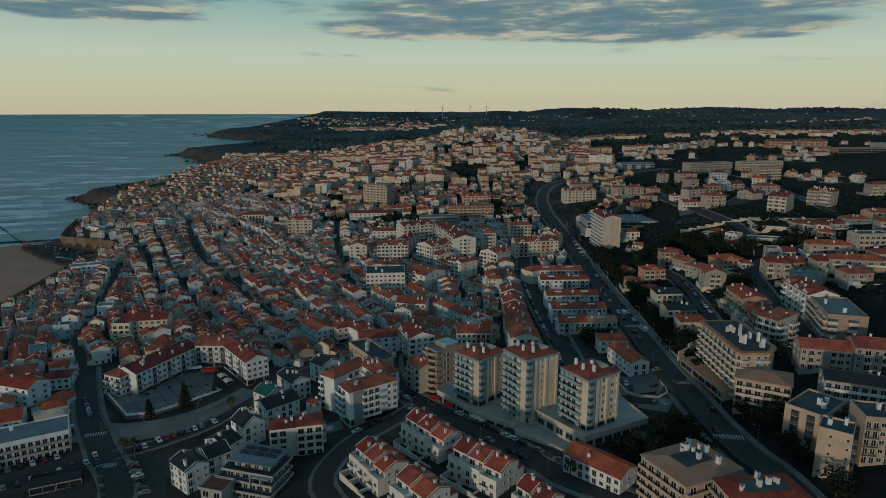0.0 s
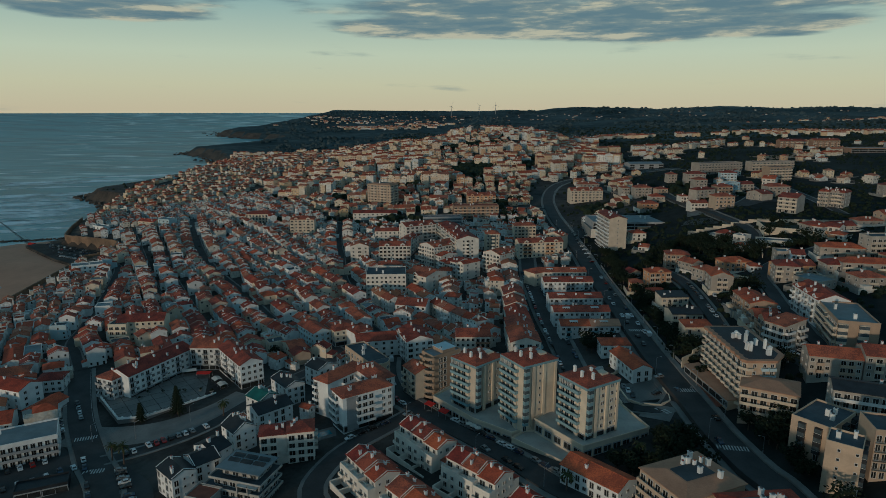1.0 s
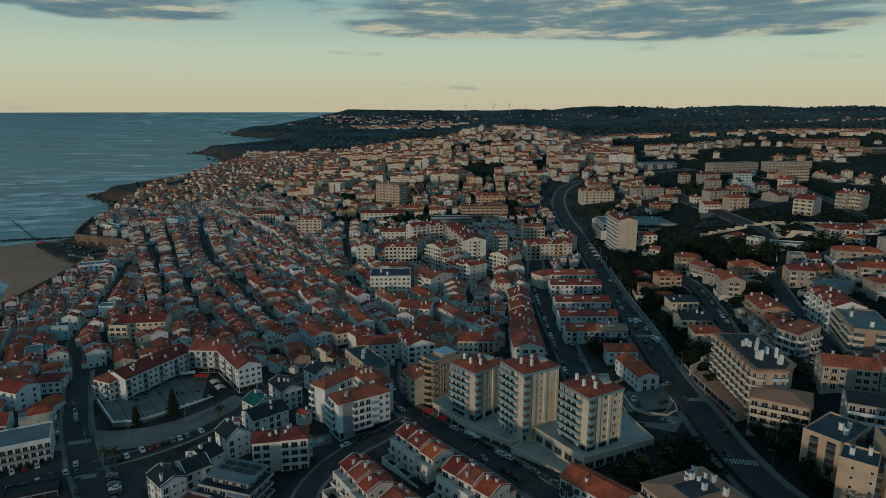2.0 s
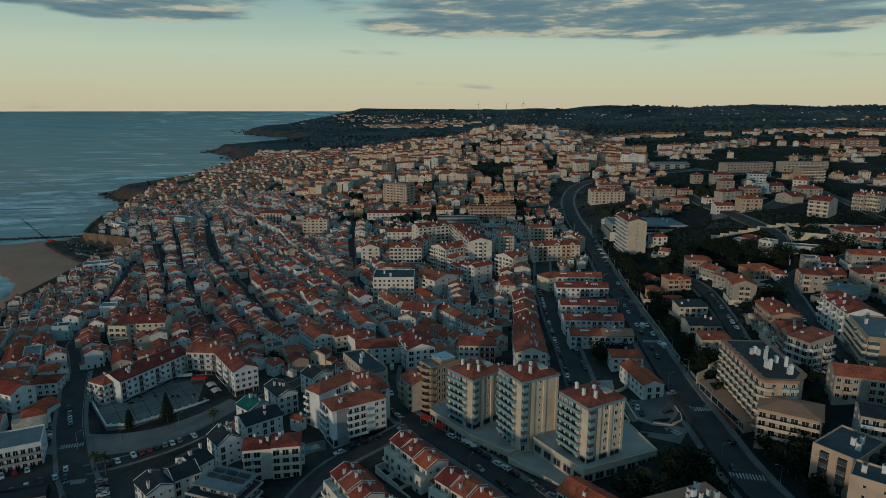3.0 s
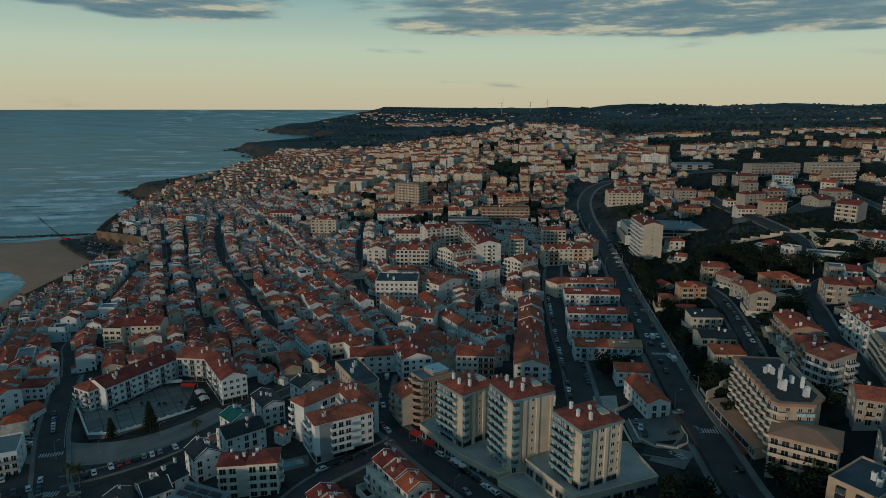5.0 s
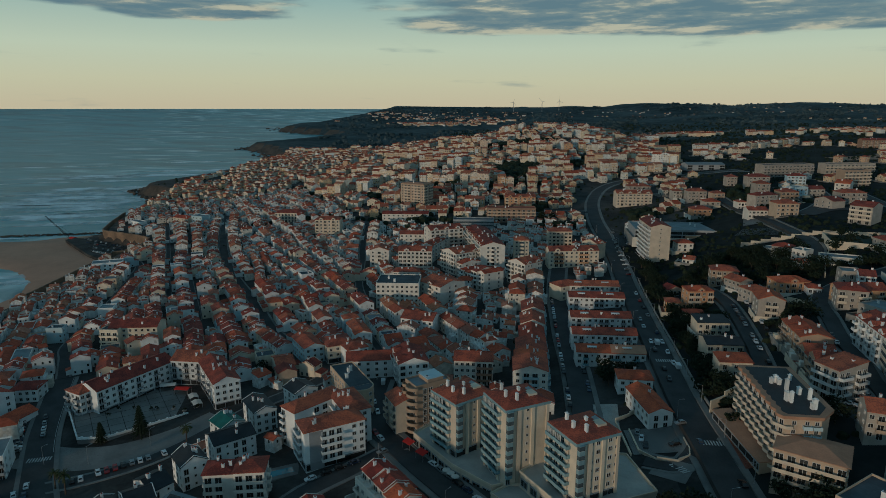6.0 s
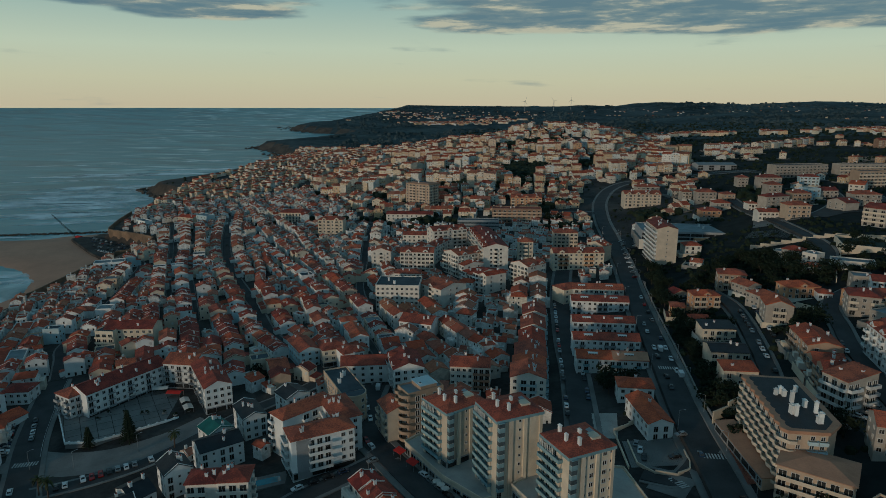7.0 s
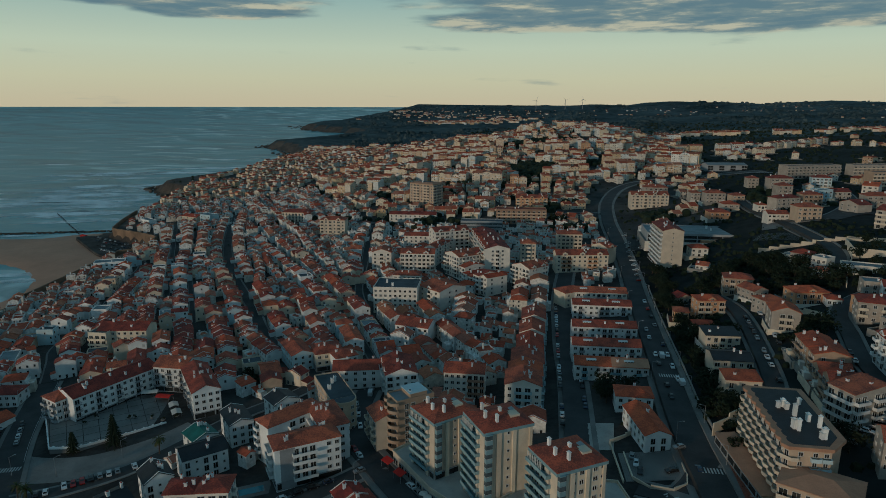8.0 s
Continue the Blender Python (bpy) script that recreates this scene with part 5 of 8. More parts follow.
building("apartment_block", "white middle wing with railed balconies, red tiled roof", -124.4, 322.9, 15.9, 14.0, 0.3, 4, f='RwRwR', b='wwww', roof='gable', rise=2.6, chimneys=3, trim=GREYW, low='GGGGG')
building("apartment_block", "white apartment wing closing the square, red tiled roof", -102.8, 306.3, 31.3, 11.5, -50.9, 4, f='RwwRwwRww', r='wwww', roof='gable', rise=2.6, chimneys=7, trim=GREYW, low='GGGG')
building("house", "white gabled house with a black slate roof", -93.0, 207.9, 11.8, 8.7, -40.9, 3, f='tsts', r='tss', roof='gable', tile=SLATE, chimneys=3, fire=True)
building("house", "white terraced house with a black slate roof", -86.6, 215.3, 9.6, 10.0, 44.4, 3, f='tst', roof='gable', tile=SLATE, chimneys=1, fire=True)
building("house", "white gabled house with a black slate roof", -85.7, 223.1, 11.4, 8.0, -30.6, 3, f='tst', r='ts', roof='cross', tile=SLATE, chimneys=3)
building("house", "white house with a steep black slate roof and tall chimneys", -80.6, 237.7, 10.9, 9.2, -43.5, 3, f='sts', r='tss', roof='gable', rise=2.8, tile=SLATE, chimneys=4, fire=True)
building("house", "white house with a dark grey slate roof", -72.7, 253.9, 10.9, 15.8, -46.1, 3, f='sts', r='tstts', roof='cross', tile=SLATE, chimneys=2)
building("house", "white house with a dark green tiled roof", -79.0, 264.3, 10.4, 9.5, -36.9, 3, f='sts', r='wwt', roof='gable', tile=GREEN, chimneys=4, fire=True)
building("house", "white gabled house with a dark green-black roof", -71.2, 278.1, 15.3, 9.1, -48.1, 3, f='stst', r='wwt', roof='gable', tile=SLATE, chimneys=3, fire=True)
building("house", "pale house with a black slate roof", -59.1, 294.5, 10.7, 11.0, -41.0, 3, f='sts', r='www', roof='gable', tile=SLATE, chimneys=1, fire=True)
building("apartment_block", "white apartment block with glazed balconies, red hipped roof", -63.2, 226.8, 10.0, 8.6, 13.0, 4, f='LL.', l='', r='', roof='hip', chimneys=3, trim=WARMWHITE, wall=WARMWHITE)
building("apartment_block", "white apartment block with glazed balconies, red hipped roof", -53.2, 228.6, 10.0, 9.4, 13.0, 4, f='LLL', r='sBs', roof='hip', chimneys=3, trim=WARMWHITE, wall=WARMWHITE)
modern_block(-68.6, 203.4, -16.0)
_wing = building("apartment_block", "white five-storey wing with a grey panel and stacked balconies, red roof", -32.9, 253.7, 10.6, 23.0, -55.0, 5, f='LL.', r='..LLL.ww', l='BB.B.ww', roof='hip', rise=2.2, chimneys=4, trim=WHITE, low='GGG', base=0.0)
s = Shape()
s.box(0, 0, 0, 5.2, 0.08, 5 * STOREY)
part("rendered_panel", s, GREYW, _wing, "grey rendered wall panel", at=pose(5.32, -7.2, 0, 0, 0, 90))
building("apartment_block", "white five-storey wing with stacked balconies, red tiled roof", -44.7, 270.0, 9.0, 24.3, -35.9, 5, f='B..', l='BB.wwww', r='..LL.w', roof='hip', rise=2.2, chimneys=3, trim=WHITE, base=-0.4)
building("apartment_block", "white middle wing joining the two, red tiled roof", -30.4, 270.6, 20.0, 10.5, -54.3, 5, f='LLL', b='wBBwBw', r='ww', roof='hip', rise=2.3, chimneys=4, trim=WHITE, base=0.0)
_corner = building("apartment_block", "beige corner block with a rounded front and a dark flat roof", -37.5, 299.7, 26.4, 10.6, -55.6, 4, f='wwtwwtww', r='wtw', roof='flat', wall=BEIGE, tile=DECK, chimneys=0, stacks=3, low='GGGGGG')
rounded_end(_corner, 13.0, 5.3, 4, BEIGE, DECK)
building("house", "white rendered house with a red tiled roof", -33.0, 330.4, 29.1, 12.0, 14.2, 3, f='wwwwwww', roof='gable', chimneys=2)
building("house", "pale blue three-storey house with a skylit roof", -74.6, 350.1, 21.0, 10.5, -51.8, 3, f='wwwwww', r='www', roof='gable', wall=PALEBLUE, chimneys=1)
building("house", "cream corner house with a red hipped roof", -58.7, 350.5, 14.9, 14.0, -58.6, 3, f='wwww', r='wwww', roof='hip', wall=CREAM, chimneys=3, low='GGGG')
building("house", "white house with a red hipped roof", -47.5, 343.3, 11.0, 10.0, 37.2, 3, f='wwww', roof='hip', chimneys=2)
building("apartment_block", "cream block with a red roof and roof terrace", -10.2, 277.6, 11.7, 10.2, -57.8, 4, f='BwB', r='.w.', roof='gable', wall=CREAM, chimneys=2, trim=CREAM)
building("apartment_block", "white apartment block with balconies and red gables", -15.2, 324.2, 20.7, 14.0, -69.4, 4, f='BBwBBw', r='BwwB', roof='gable', chimneys=4, trim=WHITE, gablets=2)
building("apartment_block", "white four-storey block with dark loggias, red tiled roof", 15.5, 323.0, 18.0, 11.5, 2.0, 4, f='wwwwLLL', r='ww', roof='gable', rise=2.4, wall=WARMWHITE, trim=BROWN, chimneys=3)
for _y, _d, _fl, _tile in ((313, 15.5, 4, TILE), (329.5, 16.5, 3, TILEO), (347, 17.5, 3, TILE), (366, 19, 3, TILEO), (386, 18, 3, TILE), (406, 18, 3, TILE)):
    building("apartment_block" if _fl > 3 else "house", "white house on the side street under a broad red roof", 41.5 + (_y - 313) * 0.03, _y, 15.0 if _y < 360 else 13.0, _d, 1.5, _fl, f='wBBw', r='BwBwB', l='wwww', roof='cross', rise=2.6, wall=WARMWHITE, trim=PALEBLUE, tile=_tile, chimneys=4)
tower_top(building("apartment_tower", "cream seven-storey tower with blue-grey balconies, red roof", 15.8, 258.0, 13.8, 16.4, -46.7, 7, f='LLLL.', r='E..sws.', b='wwww', l='wwww', roof='hip', rise=2.2, wall=CREAM, trim=TEAL, fascia=TEAL, chimneys=0, deep=1.0, low='GGGGG', ribs=(('f', 0.03, 1.0), ('f', 0.7, 1.4), ('r', 0.3, 1.5), ('r', 0.62, 1.2), ('r', 0.97, 1.0)), base=6.6), 13.8, 16.4, 7)
tower_top(building("apartment_tower", "cream nine-storey tower with blue-grey balconies, red roof", 35.5, 242.4, 14.0, 16.2, -58.6, 9, f='LLLL.', r='E..s...', b='wwww', l='wwww', roof='hip', rise=2.2, wall=CREAM, trim=TEAL, fascia=TEAL, chimneys=0, deep=1.0, ribs=(('f', 0.03, 1.0), ('f', 0.7, 1.4), ('r', 0.3, 1.5), ('r', 0.62, 1.2), ('r', 0.97, 1.0)), base=7.1), 14.0, 16.2, 9)
tower_top(building("apartment_tower", "pale seven-storey tower with blue-grey balconies, red roof", 56.3, 227.6, 14.2, 15.9, -57.7, 7, f='LLLL.', r='E.sw.ws', b='wwww', l='wwww', roof='hip', rise=2.2, wall=CREAM, trim=TEAL, fascia=TEAL, chimneys=0, deep=1.0, low='GGGGG', ribs=(('f', 0.03, 1.0), ('f', 0.7, 1.4), ('r', 0.3, 1.5), ('r', 0.62, 1.2), ('r', 0.97, 1.0)), base=11.3), 14.2, 15.9, 7)
building("house", "white gabled house with a long orange tiled roof", 87.0, 281.4, 9.3, 22.9, 12.5, 2, f='.t.t.', l='wwwwww', r='wwwww', roof='cross', tile=TILEO, chimneys=1)
building("house", "white house with an orange hipped roof", 85.6, 306.1, 14.2, 10.0, 0.3, 2, f='wwww', l='ww', tile=TILEO, chimneys=1)
building("house", "long low white house with an orange tiled roof", 53.3, 195.2, 22.2, 10.8, -46.5, 2, f='twtwtwtw', r='sws', roof='gable', tile=TILEO, chimneys=1)
building("apartment_block", "beige apartment block with deep terraces, sandy roof", 76.0, 175.8, 18.6, 22.4, -65.5, 5, f='BBBBBB', r='BBB.', roof='terrace', wall=BEIGE, tile=TAN, trim=BEIGE, chimneys=3, stacks=6)
building("apartment_block", "beige apartment block with a red-orange roof", 89.9, 159.1, 14.1, 22.0, -84.0, 5, f='BBwB', r='wBBw', l='ww', roof='terrace', wall=BEIGE, tile=TILEO, trim=BEIGE, chimneys=4, stacks=3)
building("apartment_block", "beige block with long curved balconies, brown roof", 124.3, 229.3, 19.2, 14.0, -27.9, 4, f='LLLLLL', r='ww', l='ww', roof='hip', wall=BEIGE, tile=TAN, trim=CREAM, chimneys=0, rise=1.6)
building("apartment_block", "pale block with long balconies under a black roof", 150.2, 214.4, 22.3, 12.0, -22.0, 4, f='LLLLLLLL', l='ww', roof='gable', wall=CREAM, tile=SLATE, trim=WHITE, chimneys=2, rise=1.6)
# beige darkens these three blocks for shade; slate bay trim paints shadowed recesses
building("apartment_block", "cream block with a dark blue-grey flat roof", 129.5, 203.5, 12.5, 18.9, -51.4, 4, f='.E.E.', r='E.E.E', trim=SLATE, roof='flat', wall=BEIGE, tile=DECK, chimneys=0, stacks=3)
building("apartment_block", "pale block with small square windows, dark roof", 124.7, 183.7, 9.4, 10.0, -36.5, 5, f='.s.s', r='E.E', trim=SLATE, roof='flat', wall=BEIGE, tile=DECK, chimneys=0, stacks=2)
building("apartment_block", "cream block with railed balconies, dark flat roof", 139.0, 187.5, 10.7, 12.0, -11.6, 5, f='RRwRR', r='EE', roof='flat', wall=BEIGE, tile=DECK, chimneys=0, stacks=2)
building("apartment_block", "cream three-storey row with pink bands, red tiled roof", 157.0, 247.6, 19.0, 11.0, -14.5, 3, f='wBw.BBw', l='ww', b='wwww', roof='gable', rise=2.4, wall=CREAM, trim=BEIGE, chimneys=2)
building("apartment_block", "cream three-storey house joined to the row, red tiled roof", 172.6, 243.4, 12.6, 12.0, -14.5, 3, f='wBwB', r='ww', b='wwww', roof='gable', rise=2.6, wall=CREAM, trim=CREAM, chimneys=2)
building("apartment_block", "white apartment block with balconies, red tiled roof", 182.8, 303.7, 27.6, 14.0, -95.3, 4, f='BwBwBwBw', r='ww', roof='gable', chimneys=4, trim=WHITE, gablets=3)
building("office_block", "white modern block with a large glass front", 178.9, 275.2, 29.9, 15.7, -105.7, 4, f='EEEELLLL', r='E.E.', roof='flat', tile=PALEDECK, chimneys=0, stacks=2, trim=CREAM, wall=SANDWALL)
stepped_row(157.0, 306.5, 44.7, 12.5, -94.6, 3, None, 6, SANDWALL, "beige terraced house stepped down the slope, red roof", 47)
building("apartment_block", "cream block with curved white balconies, red roof", 152.5, 275.9, 9.9, 14.3, -62.4, 4, f='LLL', r='LL.LL', roof='shed', rise=1.6, wall=CREAM, trim=WHITE, chimneys=2)
building("house", "cream villa with balconies and a red roof", 195.9, 362.0, 12.9, 12.0, -15.7, 3, f='BwB', r='BB', l='ww', wall=CREAM, trim=CREAM, chimneys=2)
building("house", "weathered beige villa with a broad red hipped roof", 158.0, 431.0, 15.0, 11.0, -8, 3, f='wBwBw', r='ww', l='ww', wall=SANDWALL, trim=CREAM, tile=TILE, chimneys=1)
building("house", "cream gabled house with a red tiled roof", 161.2, 413.5, 9.5, 12.0, 28, 2, f='tst', l='wwww', r='ww', roof='cross', wall=CREAM, chimneys=1)
building("house", "cream house with a bright red hipped roof", 162.0, 392.0, 11.0, 9.5, 24, 2, f='wBw', l='www', wall=CREAM, chimneys=1)
building("house", "cream gabled house with balconies, orange tiled roof", 159.5, 364.0, 12.0, 13.5, -8, 3, f='.BB.', l='ww', r='ww', roof='cross', rise=2.4, wall=CREAM, trim=CREAM, tile=TILEO, chimneys=1)
building("house", "pink-beige villa with balconies, orange hipped roof", 135.5, 400.5, 14.0, 10.0, 8, 3, f='BBwB', r='ww', l='ww', wall=OCHRE, trim=CREAM, tile=TILEO, chimneys=1, gablets=1)
building("house", "small pink-beige house with a red roof", 121.5, 398.0, 7.5, 8.0, -6, 2, f='BB', l='w', wall=OCHRE, trim=OCHRE, chimneys=0)
building("house", "low cottage with a dark red gabled roof", 128.5, 431.0, 9.0, 8.0, 24, 1, f='wtw', roof='cross', wall=BEIGE, tile=MAROON, chimneys=0)
building("house", "ochre villa with an orange roof and a roof window", 181.5, 397.0, 17.5, 11.0, 10, 2, f='wtBtw', r='ww', l='ww', wall=OCHRE, trim=OCHRE, tile=TILEO, chimneys=1, gablets=1)
building("house", "low house with an orange hipped roof", 129.0, 380.5, 10.0, 8.0, 4, 1, f='wtw', wall=CREAM, tile=TILEO, chimneys=0)
building("house", "cream house under a black sloping roof", 130.5, 357.0, 15.5, 10.0, 4, 2, f='wtBtw', r='ww', roof='shed', rise=1.0, wall=CREAM, tile=SLATE, chimneys=2)
building("house", "cream house under a broad black roof", 127.5, 329.5, 16.0, 12.0, 2, 2, f='BwtwB', r='ww', roof='gable', rise=1.6, wall=CREAM, trim=CREAM, tile=SLATE, chimneys=2)
building("house", "cream house with a low red roof and terrace", 126.0, 308.0, 13.5, 8.5, 2, 2, f='twt', roof='shed', rise=1.0, wall=CREAM, tile=TILEO, chimneys=1)
building("house", "pale house with a grey metal roof", 200.4, 339.8, 15.6, 14.0, -61.6, 2, f='wwww', r='www', roof='flat', wall=CREAM, tile=PALEDECK, chimneys=1)
building("house", "cream villa with a red tiled roof", 221.6, 359.8, 11.8, 12.0, -6.2, 2, f='wtw', l='ww', wall=CREAM, chimneys=1)
building("apartment_tower", "white ten-storey slab with balconies, red tiled roof", 134.5, 518.7, 34.2, 14.0, -86.6, 10, f='BBBBBBBBBB', r='..s..', roof='gable', rise=2.0, wall=CREAM, trim=WHITE, chimneys=7, base=15.0)
building("house", "cream rendered house end with a red roof", 65.4, 446.1, 11.7, 15.0, -54.7, 3, f='..', r='www', roof='hip', wall=CREAM, chimneys=0)
building("apartment_block", "long white five-storey block with a dark roof", -42.2, 439.5, 27.5, 22.2, 4.5, 5, f='wwwwwwwww', r='wwww', roof='flat', tile=DECK, chimneys=0, stacks=2)
building("apartment_block", "white apartment block with a red roof", -14.5, 445.8, 20.4, 21.9, -40.3, 4, f='wBw', r='.ww.', roof='gable', chimneys=2, gablets=1)
building("apartment_block", "white block with a red hipped roof", -42.4, 470.0, 18.0, 10.0, 4.5, 4, f='LLLwLL', roof='hip', chimneys=2)
building("apartment_block", "white block with continuous balconies, red roof", -42.4, 508.2, 25.1, 12.0, 4.6, 5, f='LLLwLLLL', roof='gable', chimneys=4, gablets=2)
building("apartment_block", "white gabled apartment block with red tiles", -7.3, 507.2, 18.0, 24.0, -47.2, 5, f='LLwwLL', r='wLLwLLww', roof='cross', chimneys=4, gablets=2)
stepped_row(8.0, 477.9, 33.2, 18.0, -49.1, 4, None, 5, WHITE, "white terraced house stepped down the slope, red roof", 68)
building("apartment_block", "tall white apartment block with red mansard roofs", -26.9, 557.4, 29.4, 14.0, 30.7, 6, f='LLLwLLL', l='ww', roof='gable', chimneys=6, gablets=3)
building("apartment_block", "long white six-storey block with red gables", 7.8, 534.0, 71.3, 18.0, -75.5, 6, f='wLLLwLLLwLLLwLLLw', r='.wOw.', roof='gable', chimneys=10, gablets=7)
building("apartment_block", "white corner block with balconies, red roof", 40.1, 481.6, 16.3, 18.0, -42.7, 5, f='LLwLL', r='.ww..ww', roof='cross', chimneys=3, gablets=2)
building("apartment_block", "cream six-storey block with a red hipped roof", 37.2, 526.7, 11.3, 12.0, 4.7, 6, f='wEw', r='www', roof='hip', wall=CREAM, chimneys=2)
building("apartment_block", "cream block with ochre balconies, red roof", 75.4, 516.8, 37.5, 12.0, 10.9, 4, f='wOOwwwBBww', l='ww', roof='gable', wall=CREAM, trim=OCHRE, chimneys=4, gablets=3)
building("apartment_block", "cream apartment block with a red hipped roof", 69.1, 573.2, 19.6, 12.0, 4.7, 4, f='wBBwBB', roof='hip', wall=CREAM, chimneys=3)
building("apartment_block", "cream block with stepped gables, red roof", 93.4, 536.4, 15.0, 10.0, -43.7, 4, f='wBBw', roof='cross', wall=CREAM, chimneys=3, gablets=1)
building("apartment_block", "white gabled block with red roofs", -73.1, 522.9, 15.0, 14.0, 4.6, 4, f='wBw', r='www', roof='cross', chimneys=2, gablets=1)
building("house", "white terrace with red roofs", -52.8, 573.7, 27.4, 10.0, 4.7, 3, f='wwwwwww', roof='gable', chimneys=4)
building("apartment_block", "white gabled block with balconies", -31.8, 540.0, 36.5, 10.0, 76.4, 4, f='wBwBwBw', roof='gable', chimneys=4, gablets=3)
building("apartment_block", "red-brown apartment block with long balconies", 27.5, 647.9, 46.0, 14.0, 4.8, 4, f='BBBBBBBBBB', roof='flat', wall=BROWN, tile=TILE, trim=BEIGE, chimneys=3)
building("apartment_block", "ochre terraced block with a red roof", 35.7, 709.7, 31.6, 12.0, 4.9, 3, f='BwBwBwB', roof='gable', wall=OCHRE, trim=CREAM, chimneys=3, gablets=3)
building("office_block", "dark glazed low block with a flat roof", -6.2, 617.4, 37.2, 12.0, 4.7, 3, f='EEEEEEEE', roof='flat', wall=GREYW, tile=DECK, chimneys=0, trim=GREYW)
building("market_hall", "long pale public building with arched windows", -201.3, 673.3, 30.2, 14.0, 4.8, 3, f='ttttttttt', r='ttt', roof='hip', wall=CREAM, chimneys=0)
building("apartment_block", "cream five-storey block with a red hipped roof", -140.6, 608.0, 22.8, 14.0, 4.7, 5, f='BwBwBw', l='wwww', roof='hip', wall=CREAM, chimneys=2, gablets=2)
building("apartment_block", "cream four-storey block with a red tiled roof", 148.8, 698.1, 35.4, 14.0, 4.9, 4, f='wBwBwBwBw', roof='gable', wall=CREAM, chimneys=6, gablets=4)
building("house", "cream house with a red roof", 164.7, 761.0, 24.5, 12.0, 5.0, 2, f='wBBBw', wall=CREAM, chimneys=2)
building("house", "long low white building with a red roof", -76.1, 653.3, 45.4, 10.0, 4.8, 2, f='wwwwwwwwww', roof='gable', chimneys=2)
building("apartment_block", "pale four-storey block with one blank gable", 278.1, 519.0, 14.5, 18.0, -45.7, 4, f='BBB', r='........', roof='gable', wall=CREAM, trim=CREAM, chimneys=2)
building("apartment_block", "cream block with a red hipped roof", 305.0, 599.3, 20.8, 12.0, 5.0, 3, f='BwBwB', wall=CREAM, chimneys=2)
building("apartment_block", "long cream block with rows of square balconies", 324.0, 783.0, 63.0, 14.0, 18.6, 4, f='BBBBBBBBBBBBBB', roof='flat', wall=CREAM, tile=DECK, chimneys=0)
building("apartment_block", "cream villa block with a red roof", 265.1, 695.8, 20.3, 12.0, 5.2, 4, f='wBwBw', wall=CREAM, chimneys=2)
building("house", "beige villa with a red hipped roof", 238.3, 557.0, 17.1, 12.0, 4.9, 3, f='wBwBw', wall=BEIGE, chimneys=2)
building("house", "cream villa with a red hipped roof", 238.2, 602.2, 22.5, 10.0, 24.7, 3, f='wBwBw', wall=CREAM, chimneys=2)
building("house", "cream villa with a red hipped roof", 203.1, 675.3, 17.6, 12.0, 5.0, 3, f='wBwBw', wall=CREAM, chimneys=2)
building("house", "cream villa with a red hipped roof", 189.2, 692.2, 8.8, 12.0, 5.0, 3, f='wBw', wall=CREAM, chimneys=1)
building("house", "ochre villa with a terrace and a red roof", 191.4, 611.9, 16.4, 12.0, 4.8, 2, f='wBBw', wall=OCHRE, chimneys=1)
building("house", "cream villa with an orange roof", 205.5, 632.7, 13.3, 12.0, 4.9, 2, f='wBw', wall=CREAM, tile=TILEO, chimneys=1)
stepped_row(321.0, 533.5, 19.2, 14.0, -49.9, 4, None, 5, CREAM, "cream terraced house stepped down the slope, red roof", 97)
building("house", "pale gabled house with a red roof", 281.9, 580.8, 18.0, 12.0, -69.4, 2, f='www', r='...', roof='cross', wall=CREAM, chimneys=1)
building("house", "white house with a red roof", 222.5, 606.7, 7.6, 10.0, 4.9, 2, f='wtw', chimneys=1)
building("house", "white terraced villas with red roofs", 221.5, 567.8, 15.1, 10.0, 4.8, 2, f='wBwBw', roof='gable', chimneys=2)
building("supermarket", "long low supermarket with a pale metal roof", 163.0, 569.0, 72.0, 36.0, -0.6, 2, f='GGGGGGGGGGGG', roof='flat', wall=GREYW, tile=PALEDECK, chimneys=0, stacks=3)
building("apartment_block", "long cream four-storey hotel with rows of square windows", -182.2, 367.9, 26.7, 14.0, 10.8, 4, f='wwwwwwww', roof='gable', wall=CREAM, chimneys=4)
building("apartment_block", "cream hotel wing with balconies", -192.3, 360.4, 10.4, 10.0, 4.4, 4, f='BBB', roof='flat', wall=CREAM, tile=DECK, chimneys=0)
building("house", "white beach-front building with flat roof terraces", -301.6, 515.6, 22.7, 12.0, 29.6, 3, f='wwwwww', l='www', roof='flat', tile=PALEDECK, chimneys=1)
building("house", "white terraced house with red roofs and chimneys", -20.0, 388.9, 19.4, 14.0, -11.4, 3, f='wwwwww', roof='gable', chimneys=3)
building("house", "white garden house with a pale roof", 200.3, 472.4, 8.5, 9.0, -57.4, 1, f='wtw', r='w', l='w', roof='flat', tile=PALEDECK, wall=WHITE, chimneys=1)
building("house", "cream villa with an orange hipped roof", 203.6, 463.3, 10.8, 10.0, -38.5, 2, f='wtw', r='w', l='w', roof='hip', tile=TILEO, wall=CREAM, chimneys=1)
building("house", "pale blue-white house with a flat roof", 208.2, 446.6, 8.5, 9.0, -50.1, 2, f='wtw', r='w', l='w', roof='flat', tile=PALEDECK, wall=WHITE, chimneys=1)
building("house", "white house with a red hipped roof beside the tower", 156.6, 521.8, 11.9, 10.0, 4.6, 2, f='wtw', r='w', l='w', roof='hip', tile=TILEO, wall=WHITE, chimneys=1)
building("house", "small house with a red tiled roof", 153.1, 488.3, 7.9, 8.0, -23.1, 1, f='wtw', r='w', l='w', roof='gable', wall=WHITE, chimneys=1)
